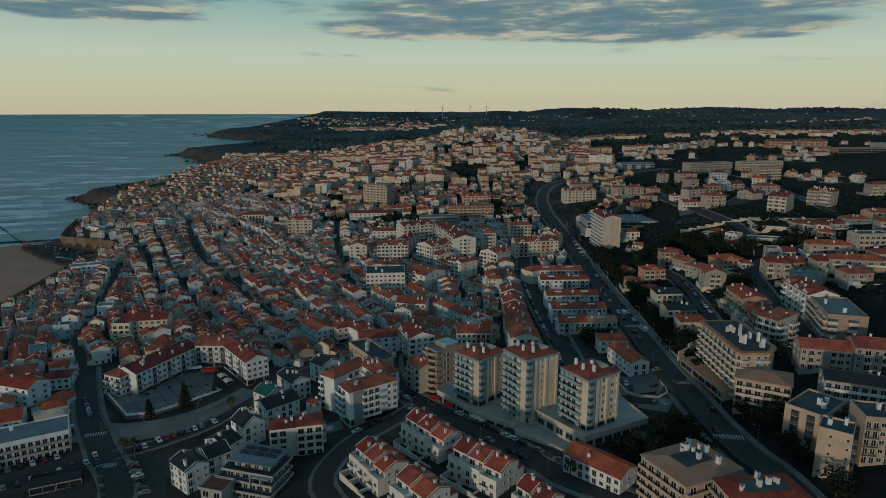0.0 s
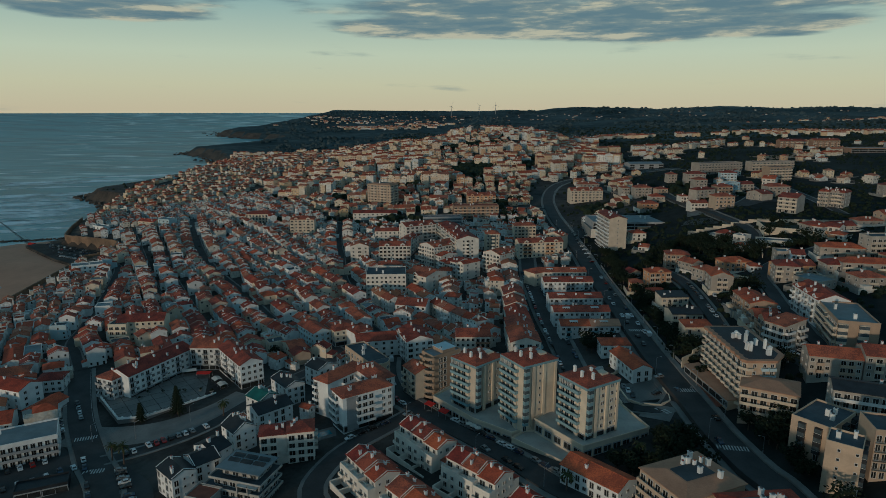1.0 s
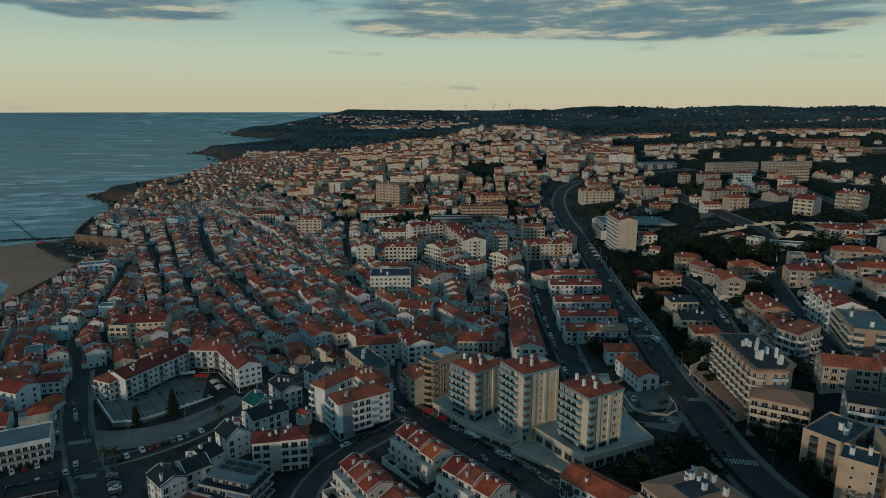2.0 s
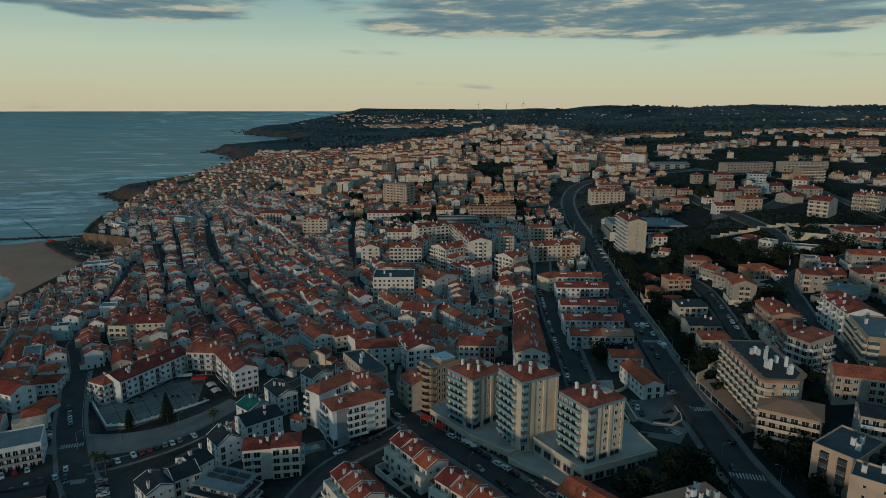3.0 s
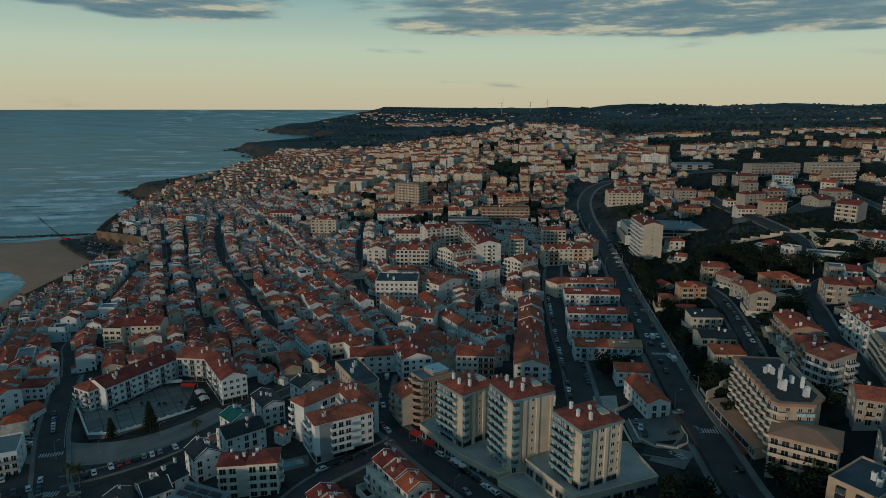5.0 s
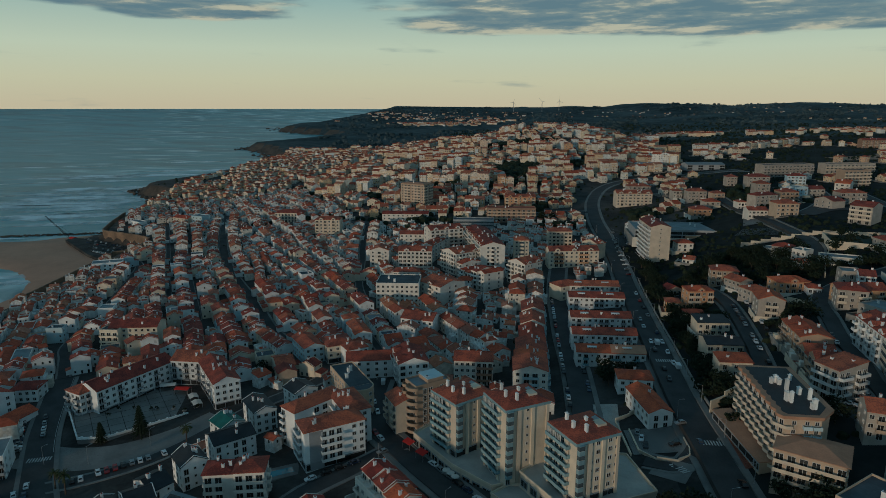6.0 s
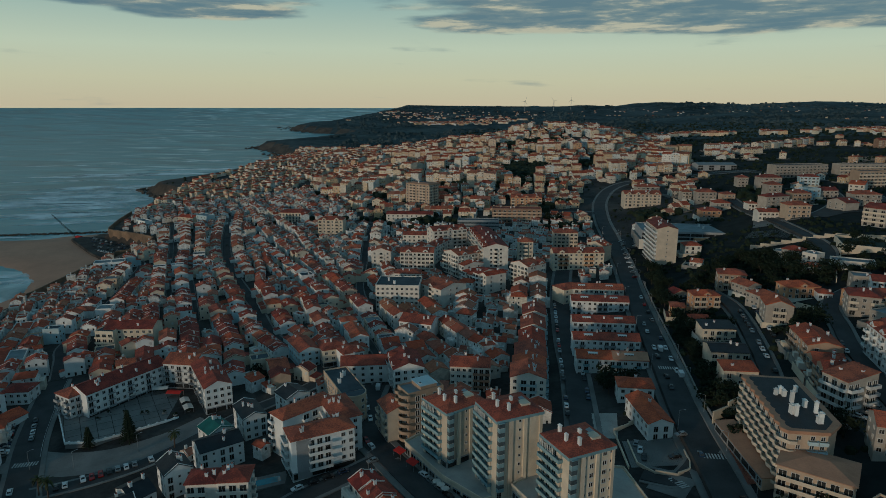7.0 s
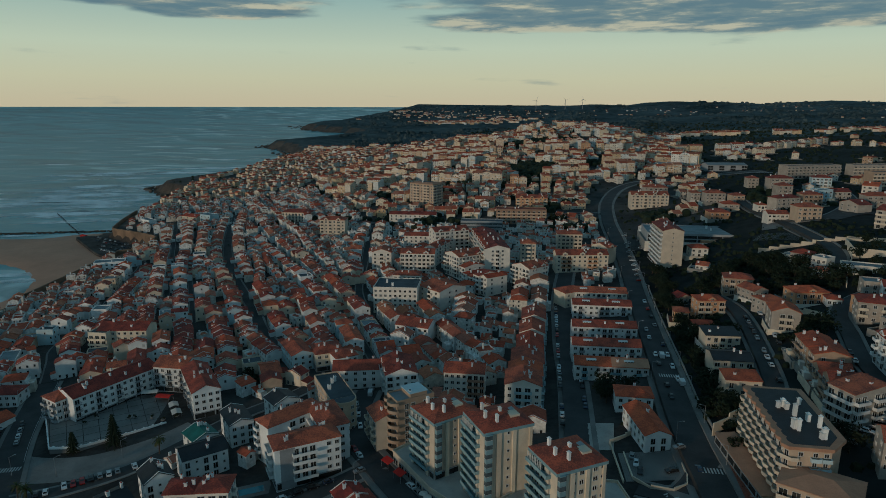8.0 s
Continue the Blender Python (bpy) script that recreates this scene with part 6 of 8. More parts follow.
building("house", "small white house with an orange roof", 190.5, 388.3, 6.5, 8.0, -8.1, 1, f='wtw', r='w', l='w', roof='hip', tile=TILEO, wall=WHITE, chimneys=1)
building("house", "cream house with a long terrace", 211.3, 396.1, 9.8, 10.0, -11.4, 2, f='wtw', r='w', l='w', roof='flat', tile=PALEDECK, wall=CREAM, chimneys=1)
building("house", "white house with a red tiled roof", 215.1, 387.3, 7.4, 10.0, -15.8, 2, f='wtw', r='w', l='w', roof='gable', wall=WHITE, chimneys=1)
building("house", "white house with a red tiled roof", 256.2, 436.8, 8.1, 9.0, -59.6, 2, f='wtw', r='w', l='w', roof='hip', tile=TILEO, wall=WHITE, chimneys=1)
building("house", "white terraced house with a red roof", 264.3, 435.3, 10.8, 9.0, -51.6, 2, f='wtw', r='w', l='w', roof='gable', wall=WHITE, chimneys=1)
building("house", "low white house with a red roof", 262.0, 425.6, 8.9, 9.0, -43.4, 1, f='wtw', r='w', l='w', roof='hip', tile=TILEO, wall=WHITE, chimneys=1)
building("house", "low white outbuilding with a red roof", 203.7, 434.9, 9.2, 8.0, -55.3, 1, f='wtw', r='w', l='w', roof='hip', tile=TILEO, wall=WHITE, chimneys=1)
building("house", "low white clubhouse beside the sports court", 222.0, 429.2, 21.6, 10.0, -16.9, 1, f='wwtww', roof='flat', tile=PALEDECK, chimneys=0)
building("warehouse", "long grey warehouse with a pale sheet roof", 262, 872, 46, 22, 6, 2, f='G.G.G.G', roof='gable', rise=2.0, wall=GREYW, tile=PALEDECK, chimneys=0)
building("warehouse", "low grey workshop with a pale sheet roof", 205, 905, 30, 16, 6, 2, f='G.G.G', roof='gable', rise=1.6, wall=GREYW, tile=PALEDECK, chimneys=0)
building("warehouse", "long dark red-brown commercial hall with a grey roof", 668, 1030, 90, 30, 4, 2, f='GGGGGGGGGG', roof='flat', wall=BROWN, tile=PALEDECK, chimneys=0)
building("warehouse", "white and grey commercial hall with a flat roof", 760, 1075, 70, 34, 4, 3, f='EEEEEEEE', roof='flat', wall=GREYW, tile=PALEDECK, trim=WHITE, chimneys=0)
building("apartment_block", "red-brown housing row with a dark roof", 598, 1148, 42, 14, 4, 4, f='BwBwBwBwB', roof='gable', wall=BROWN, tile=TILE, trim=CREAM, chimneys=4)
building("apartment_block", "red-brown housing row with a dark roof", 655, 1142, 48, 14, 4, 4, f='BwBwBwBwB', roof='gable', wall=BROWN, tile=TILE, trim=CREAM, chimneys=4)
building("apartment_block", "unfinished sandy concrete block with open floors", 352, 694, 27, 12, 14, 5, f='LLLLLLL', r='LLL', roof='flat', wall=SANDWALL, tile=DECK, trim=CREAM, chimneys=0)
building("apartment_block", "pale stepped block with a flat roof beside the hotel", 394, 796, 58, 13, 12, 3, f='BBBBBBBBBBBB', roof='flat', wall=CREAM, tile=DECK, trim=CREAM, chimneys=0)
building("house", "white house with blue-grey walls and a red roof", 308, 713, 17, 11, -8, 3, f='wBwBw', r='ww', wall=PALEBLUE, trim=WHITE, chimneys=2)
building("house", "cream gabled house on the slope, red roof", 297, 647, 15, 11, 10, 2, f='wBwB', r='ww', roof='gable', wall=CREAM, chimneys=1)
building("house", "white gabled house with a pale tiled roof", 327, 656, 12, 15, -35, 3, f='wBw', r='ww.', roof='gable', wall=WHITE, tile=TILEO, chimneys=1)
building("house", "narrow cream house with a red hipped roof", 253, 650, 12, 12, 5, 4, f='wBw', r='ww', wall=CREAM, chimneys=1)
building("house", "pale blue house with a flat roof", 279, 636, 13, 11, 20, 3, f='www', r='ww', roof='flat', wall=PALEBLUE, tile=PALEDECK, chimneys=0)
building("house", "brick-coloured block with open balconies, red roof", 262, 615, 15, 12, 8, 3, f='BBBB', r='ww', roof='hip', wall=SANDWALL, chimneys=2)
building("house", "cream house with a red roof beside the villa block", 249, 722, 10, 10, 5, 3, f='wBw', r='w', wall=CREAM, chimneys=1)
building("house", "small beige house with a red roof", 219, 662, 11, 10, 12, 2, f='wBw', r='w', wall=BEIGE, chimneys=1)
# villas and blocks up the eastern slope
building("apartment_block", "white four-storey block with long dark balconies", 261.0, 381.3, 20.5, 11.0, 4, 4, f='LLLLLL', r='ww', l='ww', roof='flat', wall=CREAM, tile=DECK, chimneys=2, trim=CREAM)
building("house", "cream villa with a low orange hipped roof", 239.2, 385.6, 24.1, 11.0, -12, 2, f='wBBw', r='ww', l='ww', roof='hip', wall=CREAM, tile=TILEO, chimneys=2, trim=CREAM)
building("house", "broad cream villa with terraces and a red roof", 236.1, 353.0, 28.6, 11.0, -12, 2, f='BBwBB', r='ww', l='ww', roof='hip', wall=CREAM, tile=TILEO, chimneys=2, trim=CREAM)
building("house", "ochre villa with a red tiled roof", 203.4, 369.5, 21.7, 11.0, 4, 2, f='wBwB', r='ww', l='ww', roof='gable', wall=OCHRE, tile=TILE, chimneys=2, trim=CREAM)
building("house", "cream house with a red hipped roof", 255.7, 442.9, 15.0, 11.0, 4, 2, f='wBw', r='ww', l='ww', roof='hip', wall=CREAM, tile=TILE, chimneys=2, trim=CREAM)
building("house", "low cream house with a red roof", 302.8, 461.8, 17.2, 11.0, 4, 1, f='wtw', r='ww', l='ww', roof='hip', wall=CREAM, tile=TILE, chimneys=2, trim=CREAM)
building("house", "beige house with a red tiled roof", 321.0, 466.7, 14.1, 11.0, 4, 2, f='wBw', r='ww', l='ww', roof='gable', wall=BEIGE, tile=TILE, chimneys=2, trim=CREAM)
building("house", "low cream house with a red roof", 277.9, 451.0, 16.5, 11.0, 4, 1, f='wtw', r='ww', l='ww', roof='gable', wall=CREAM, tile=TILE, chimneys=2, trim=CREAM)
building("apartment_block", "cream block with a red hipped roof", 397.2, 571.7, 27.9, 11.0, 4, 3, f='BwBwB', r='ww', l='ww', roof='hip', wall=CREAM, tile=TILE, chimneys=2, trim=CREAM)
building("house", "cream villa with a red roof below the road", 223.4, 333.8, 14.2, 11.0, 4, 2, f='wBw', r='ww', l='ww', roof='hip', wall=CREAM, tile=TILE, chimneys=2, trim=CREAM)
building("house", "beige villa with a red roof", 258.5, 360.3, 17.7, 11.0, 4, 2, f='wBw', r='ww', l='ww', roof='hip', wall=BEIGE, tile=TILE, chimneys=2, trim=CREAM)
building("apartment_block", "cream block with a red hipped roof", 308.1, 418.3, 32.3, 11.0, -12, 3, f='BwBwB', r='ww', l='ww', roof='hip', wall=CREAM, tile=TILEO, chimneys=2, trim=CREAM)

# ---- old town: rows of small houses along lanes that run up from the square ----
HOUSES = []  # those past the countable ones, joined further down


def small_house(x, y, w, d, turn, floors, kind, rng, group):
    base = ground(x, y)
    h = floors * 2.8 + rng.uniform(-0.1, 0.45)
    rise = (d if kind != "cross" else min(w, 11)) * rng.uniform(0.19, 0.22)
    wall = rng.choice((WHITE, WHITE, WHITE, WHITE, CREAM, CREAM, PALEBLUE if rng.random() < 0.25 else WHITE, BEIGE if rng.random() < 0.3 else WHITE))
    tile = rng.choice((TILE, TILE, TILEO)) if kind != "flat" else rng.choice((PALEDECK, DECK))
    tone = {"white_plaster": "white", "cream_plaster": "cream", "pale_blue_plaster": "pale blue", "beige_plaster": "beige"}[wall.name]
    size = {1: "single-storey", 2: "two-storey", 3: "three-storey", 4: "four-storey"}[floors]
    ob = thing("house", x, y, base, turn, f"{tone} {size} row house with a {'red tiled' if kind != 'flat' else 'flat terrace'} roof", "house", group)
    part("wall", wall_shape(kind, w, d, h, rise, 4.0, rng.random() < 0.4), wall, ob)
    part("roof", roof_shape(kind, w, d, h, rise, 0.3), tile, ob)
    s = Shape()
    small_windows(s, w, d, h, floors, rng)
    tagged(part("windows", s, [FRAME, GLASS], ob), kind="stuff")
    if rng.random() < 0.8:
        u, v = rng.uniform(-0.4, 0.4) * w, rng.choice((-0.2, 0.15, 0.25)) * d
        part("chimney", chimney_mesh(1.3), None, ob, at=pose(u, v, h + rise * 0.5 if kind != "flat" else h))
    if rng.random() < 0.45:
        # lean-to behind the house
        s = Shape()
        a, c, z = w * rng.uniform(0.4, 0.95), rng.uniform(2.2, 4.0), 2.8 * rng.choice((1, 1, 2)) + 0.2
        off = rng.uniform(-0.2, 0.2) * (w - a)
        s.section([(0, -3), (c, -3), (c, z - 0.5), (0, z)], -a / 2, a / 2)
        annex = part("annex", s, wall, ob, at=pose(off, d / 2 - 0.05, 0))
        s = Shape()
        s.section([(-0.1, z + 0.02), (c + 0.25, z - 0.6), (c + 0.25, z - 0.45), (-0.1, z + 0.17)], -a / 2 - 0.15, a / 2 + 0.15)
        part("annex_roof", s, TILE, annex)
    if kind == "gable" and rng.random() < 0.35:
        s = Shape()
        s.box(0, 0, 0, 2.4, 2.2, 1.5, 0)
        s.box(0, -1.1, 0.3, 1.2, 0.08, 0.9, 1)
        s.section([(-1.3, 1.5), (1.3, 1.5), (1.3, 1.62), (0, 2.2), (-1.3, 1.62)], -1.3, 1.3, 2, across=True)
        part("dormer", s, [wall, GLASS, tile], ob, at=pose(rng.uniform(-0.25, 0.25) * w, -d * 0.24, h + 0.3))


def small_windows(s, w, d, h, floors, rng, slots=(0, 1)):
    for side, length, off in ((0, w, d / 2), (90, d, w / 2), (180, w, d / 2), (270, d, w / 2)):
        c, n = math.cos(radians(side)), math.sin(radians(side))
        bays = max(1, int(length / 2.9))
        for fl in range(floors):
            for k in range(bays):
                if rng.random() < (0.15 if side in (0, 180) else 0.45):
                    continue
                u = (k + 0.5) * length / bays - length / 2
                z = fl * 2.8 + 0.9
                tall = 1.9 if fl == 0 and rng.random() < 0.5 else 1.25
                z = 0.1 if tall > 1.5 else z
                shut = rng.random() < 0.3
                for wd, ht, o, sl in ((1.15, tall + 0.2, 0.03, slots[0]), (0.85, tall - 0.08, 0.07, slots[0] if shut else slots[1])):
                    px, py = u, -off - o
                    q = [(px - wd / 2, py, z - (ht - tall) / 2), (px + wd / 2, py, z - (ht - tall) / 2), (px + wd / 2, py, z + tall + (ht - tall) / 2), (px - wd / 2, py, z + tall + (ht - tall) / 2)]
                    s.face([(a * c - b * n, a * n + b * c, e) for a, b, e in q], sl)


COUNT = [0]


def fill_lane(v, u0, u1, rng, small=False):
    """Two rows of houses, one on each side of a lane at distance v across the slope."""
    ax, ay = -0.52, 0.854
    bx, by = 0.854, 0.52
    for side in (-1, 1):
        u = u0 + rng.uniform(0, 4)
        deep, last = rng.uniform(8.4, 10.2) if not small else rng.uniform(5.9, 6.8), 2
        while u < u1:
            w = rng.uniform(5.5, 10.5) if rng.random() < 0.85 else rng.uniform(11, 17)
            d = deep + rng.uniform(-0.25, 0.25)
            if small:
                w = rng.uniform(4.2, 7.6) if rng.random() < 0.9 else rng.uniform(8, 12)
            vv = v + side * ((0.8 if small else 1.5) + d / 2) + 4.0 * math.sin(u / 62.0 + v * 0.31) + 1.5 * math.sin(u / 17.0 + v)
            x, y = ax * (u + w / 2) + bx * vv, ay * (u + w / 2) + by * vv
            turn = math.degrees(math.atan2(ay, ax)) + (180 if side < 0 else 0) + rng.uniform(-1.5, 1.5)
            u += w + (rng.uniform(2, 6) if rng.random() < 0.1 else 0.1)
            if rng.random() < 0.08:
                turn += rng.choice((-12, 9, 14))
            if x < cliff_x(y) + 10 or not in_town(x, y) or not claim(x, y, w, d, turn, test=True, grow=-2.4 if small else -3.6):
                continue
            last = floors = last if rng.random() < 0.72 else rng.choice((1, 2, 2, 2, 3) if small else (2, 2, 3, 3))
            kind = pick_roof(rng)
            place(x, y, w, d, turn, floors, kind, rng)


def pick_roof(rng):
    v = rng.random()
    return "gable" if v < 0.80 else "cross" if v < 0.86 else "hip" if v < 0.92 else "flat"


def line_road(pts, width, rng):
    """Houses shoulder to shoulder along both sides of a street."""
    run = [0.0]
    for a, b in zip(pts, pts[1:]):
        run.append(run[-1] + (b - a).length)
    for side in (-1, 1):
        u, last = rng.uniform(0, 3), 3
        while u < run[-1] - 6:
            w, d = rng.uniform(5.5, 10), rng.uniform(8.8, 9.6)
            last = last if rng.random() < 0.75 else rng.choice((2, 3))
            k = min(int(np.searchsorted(run, u + w / 2)), len(pts) - 1)
            t = (pts[k] - pts[k - 1]).normalized()
            p = pts[k - 1] + t * (u + w / 2 - run[k - 1]) + Vector((-t.y, t.x)) * side * (width / 2 + 0.3 + d / 2)
            turn = math.degrees(math.atan2(t.y, t.x)) + (180 if side > 0 else 0)
            u += w + 0.05
            if p.y < 325 or p.x < cliff_x(p.y) + 10 or not claim(p.x, p.y, w, d, turn, test=True, grow=-3.6):
                continue
            place(p.x, p.y, w, d, turn, last, pick_roof(rng), rng)


def place(x, y, w, d, turn, floors, kind, rng, limit=240):
    claim(x, y, w, d, turn, grow=-1.2)
    if COUNT[0] < limit and y < 560:
        COUNT[0] += 1
        small_house(x, y, w, d, turn, floors, kind, rng, "old town houses")
    else:
        HOUSES.append((x, y, w, d, turn, floors, kind))


building("beach_hotel", "cream flat-roofed hotel block above the sand", -332, 561, 26, 12, -8, 3, f="wwwww", r="ww", l="ww", roof="flat", wall=CREAM, tile=PALEDECK, chimneys=0, base=-20)
building("beach_pavilion", "low white pavilion on the sea wall terrace", -404, 722, 20, 9, -30, 1, f="ttt", roof="flat", wall=WHITE, tile=PALEDECK, chimneys=0)
building("beach_pavilion", "low white pavilion with a pale flat roof", -368, 690, 22, 8, -25, 1, f="tttt", roof="shed", rise=0.8, wall=WHITE, tile=PALEDECK, chimneys=0)
building("stone_lodge", "cream stone lodge with wings above the beach", -345, 718, 24, 11, -20, 2, f="wwww", roof="gable", wall=CREAM, tile=TILEO, chimneys=2)
building("stone_lodge", "pale grey flat-roofed house above the beach", -318, 705, 16, 12, -20, 3, f="www", roof="flat", wall=PALEBLUE, tile=PALEDECK, chimneys=0)
claim(-388, 706, 60, 34, -28)


def fill_old_town():
    rng = random.Random(11)
    for pts, width in ROADS[5:10] + ROADS[3:4]:
        line_road(pts, width, rng)
    for v in (107, 157, 87, 66, 127, 45, 24, 3, -18, -39, -60, -81, 178, 199, -102, 143):
        fill_lane(v, 270, 455, rng)
    for k in range(24):
        fill_lane(-128 + 15.2 * k, 455 + rng.uniform(-8, 8), 900, rng, True)
    # quarter between the old town and the avenue
    for x0, turn in ((45.8, 90), (35.6, -90), (14, 78), (0, -102), (-18, 80), (-32, -100)):
        y = 286.0
        while y < 470:
            w = rng.uniform(7, 12)
            d = rng.uniform(9, 11.5)
            x = x0 + rng.uniform(-1, 1) - (y - 286) * (0.08 if x0 < 30 else 0)
            if claim(x, y + w / 2, w, d, turn, test=True, grow=-3.4):
                place(x, y + w / 2, w, d, turn + rng.uniform(-3, 3), rng.choice((2, 3, 3, 4 if x0 > 30 else 3)), "gable" if rng.random() < 0.8 else "hip", rng)
            y += w + 0.2
    # scattered infill wherever a gap is left
    for k in range(9000):
        x, y = rng.uniform(-420, 96), rng.uniform(255, 640)
        if x < cliff_x(y) + 10 or (x > 60 and y < 480) or (-175 < x < -95 and y < 320) or (x > -15 and y < 290):
            continue
        w, d = rng.uniform(3.8, 7.5), rng.uniform(4.0, 6.5)
        turn = -31 + rng.choice((0, 90)) + rng.uniform(-6, 6) if x < -20 else rng.choice((0, 90)) + rng.uniform(-12, 12)
        if claim(x, y, w, d, turn, test=True, grow=0.3):
            place(x, y, w, d, turn, rng.choice((1, 1, 2)), rng.choice(("gable", "shed", "flat")), rng)


fill_old_town()


# ---- the hill town and settlements beyond: too many and too small to count ----
def joined(houses, name, label, seed, plaster=FAR_WALL):
    walls, roofs, wins, yards = Shape(), Shape(), Shape(), Shape()
    rng = random.Random(seed)
    for x, y, w, d, turn, floors, kind in houses:
        h = floors * 2.65 + rng.uniform(0, 0.4)
        rise = (d if kind != "cross" else w) * 0.21 if floors < 4 else 1.8
        m = pose(x, y, ground(x, y), 0, 0, turn)
        far = math.hypot(x, y) > 1500
        for dst, src in ((walls, wall_shape(kind, w, d, h, rise, 6.0, floors < 4 and rng.random() < 0.35)), (roofs, roof_shape(kind, w, d, h, rise, 0.3))):
            n = len(dst.v)
            dst.v += [tuple(m @ Vector(p)) for p in src.v]
            dst.f += [tuple(n + k for k in f) for f in src.f]
            dst.m += src.m
        if not far:
            s = Shape()
            small_windows(s, w, d, h, floors, rng)
            n = len(wins.v)
            wins.v += [tuple(m @ Vector(p)) for p in s.v]
            wins.f += [tuple(n + k for k in f) for f in s.f]
            wins.m += s.m
        if not far:
            # balconies across the front, a lower wing with a flat terrace, a levelled yard on the slope
            c = Shape()
            if floors >= 3 and rng.random() < 0.8:
                side, long = rng.choice(((-1, 0.9), (-1, 0.6), (-1, 0.45)))
                off = rng.uniform(-0.5, 0.5) * (1 - long) * w
                for fl in range(1, floors):
                    c.box(off, side * (d / 2 + 0.5), fl * 2.65 - 0.1, w * long, 1.1, 1.05)
            if rng.random() < 0.4:
                a, b, z = w * rng.uniform(0.45, 0.9), rng.uniform(2.4, 4.0), 2.65 * max(1, floors - rng.choice((1, 1, 2))) + rng.uniform(0.0, 0.8)
                px, py = rng.uniform(-0.5, 0.5) * (w - a), rng.choice((-1, -1, 1)) * (d / 2 + b / 2 - 0.1)
                c.box(px, py, -6, a, b, z + 6)
                for sy in (-1, 1):
                    c.box(px, py + sy * (b / 2 - 0.1), z, a, 0.2, 0.7)
            n = len(walls.v)
            walls.v += [tuple(m @ Vector(p)) for p in c.v]
            walls.f += [tuple(n + k for k in f) for f in c.f]
            walls.m += c.m
            if x > 170 and y > 600:
                c = Shape()
                a, b = w + rng.uniform(3, 8), d + rng.uniform(3, 8)
                c.box(rng.uniform(-2, 2), rng.uniform(-2, 2), -7, a, b, 7.1)
                c.box(0, -b / 2 - 1.4, -7, a, 0.3, 7 + rng.uniform(0.4, 1.4))
                c.box(-a / 2 - 1.4, 0, -7, 0.3, b, 7 + rng.uniform(0.4, 1.4))
                n = len(yards.v)
                yards.v += [tuple(m @ Vector(p)) for p in c.v]
                yards.f += [tuple(n + k for k in f) for f in c.f]
                yards.m += c.m
        if rng.random() < 0.7:
            c = Shape()
            c.box(rng.uniform(-0.3, 0.3) * w, rng.uniform(-0.2, 0.2) * d, h, 0.9, 0.7, rise + 1.4)
            n = len(walls.v)
            walls.v += [tuple(m @ Vector(p)) for p in c.v]
            walls.f += [tuple(n + k for k in f) for f in c.f]
            walls.m += c.m
    top = thing(name, 0, 0, 0, 0, label, "houses", kind="stuff")
    tagged(part("walls", walls, plaster, top), kind="stuff")
    tagged(part("roofs", roofs, FAR_ROOF, top), kind="stuff")
    if wins.f:
        tagged(part("windows", wins, [FRAME, GLASS], top), kind="stuff")
    if yards.f:
        tagged(part("yards", yards, PAVE, top), kind="stuff")


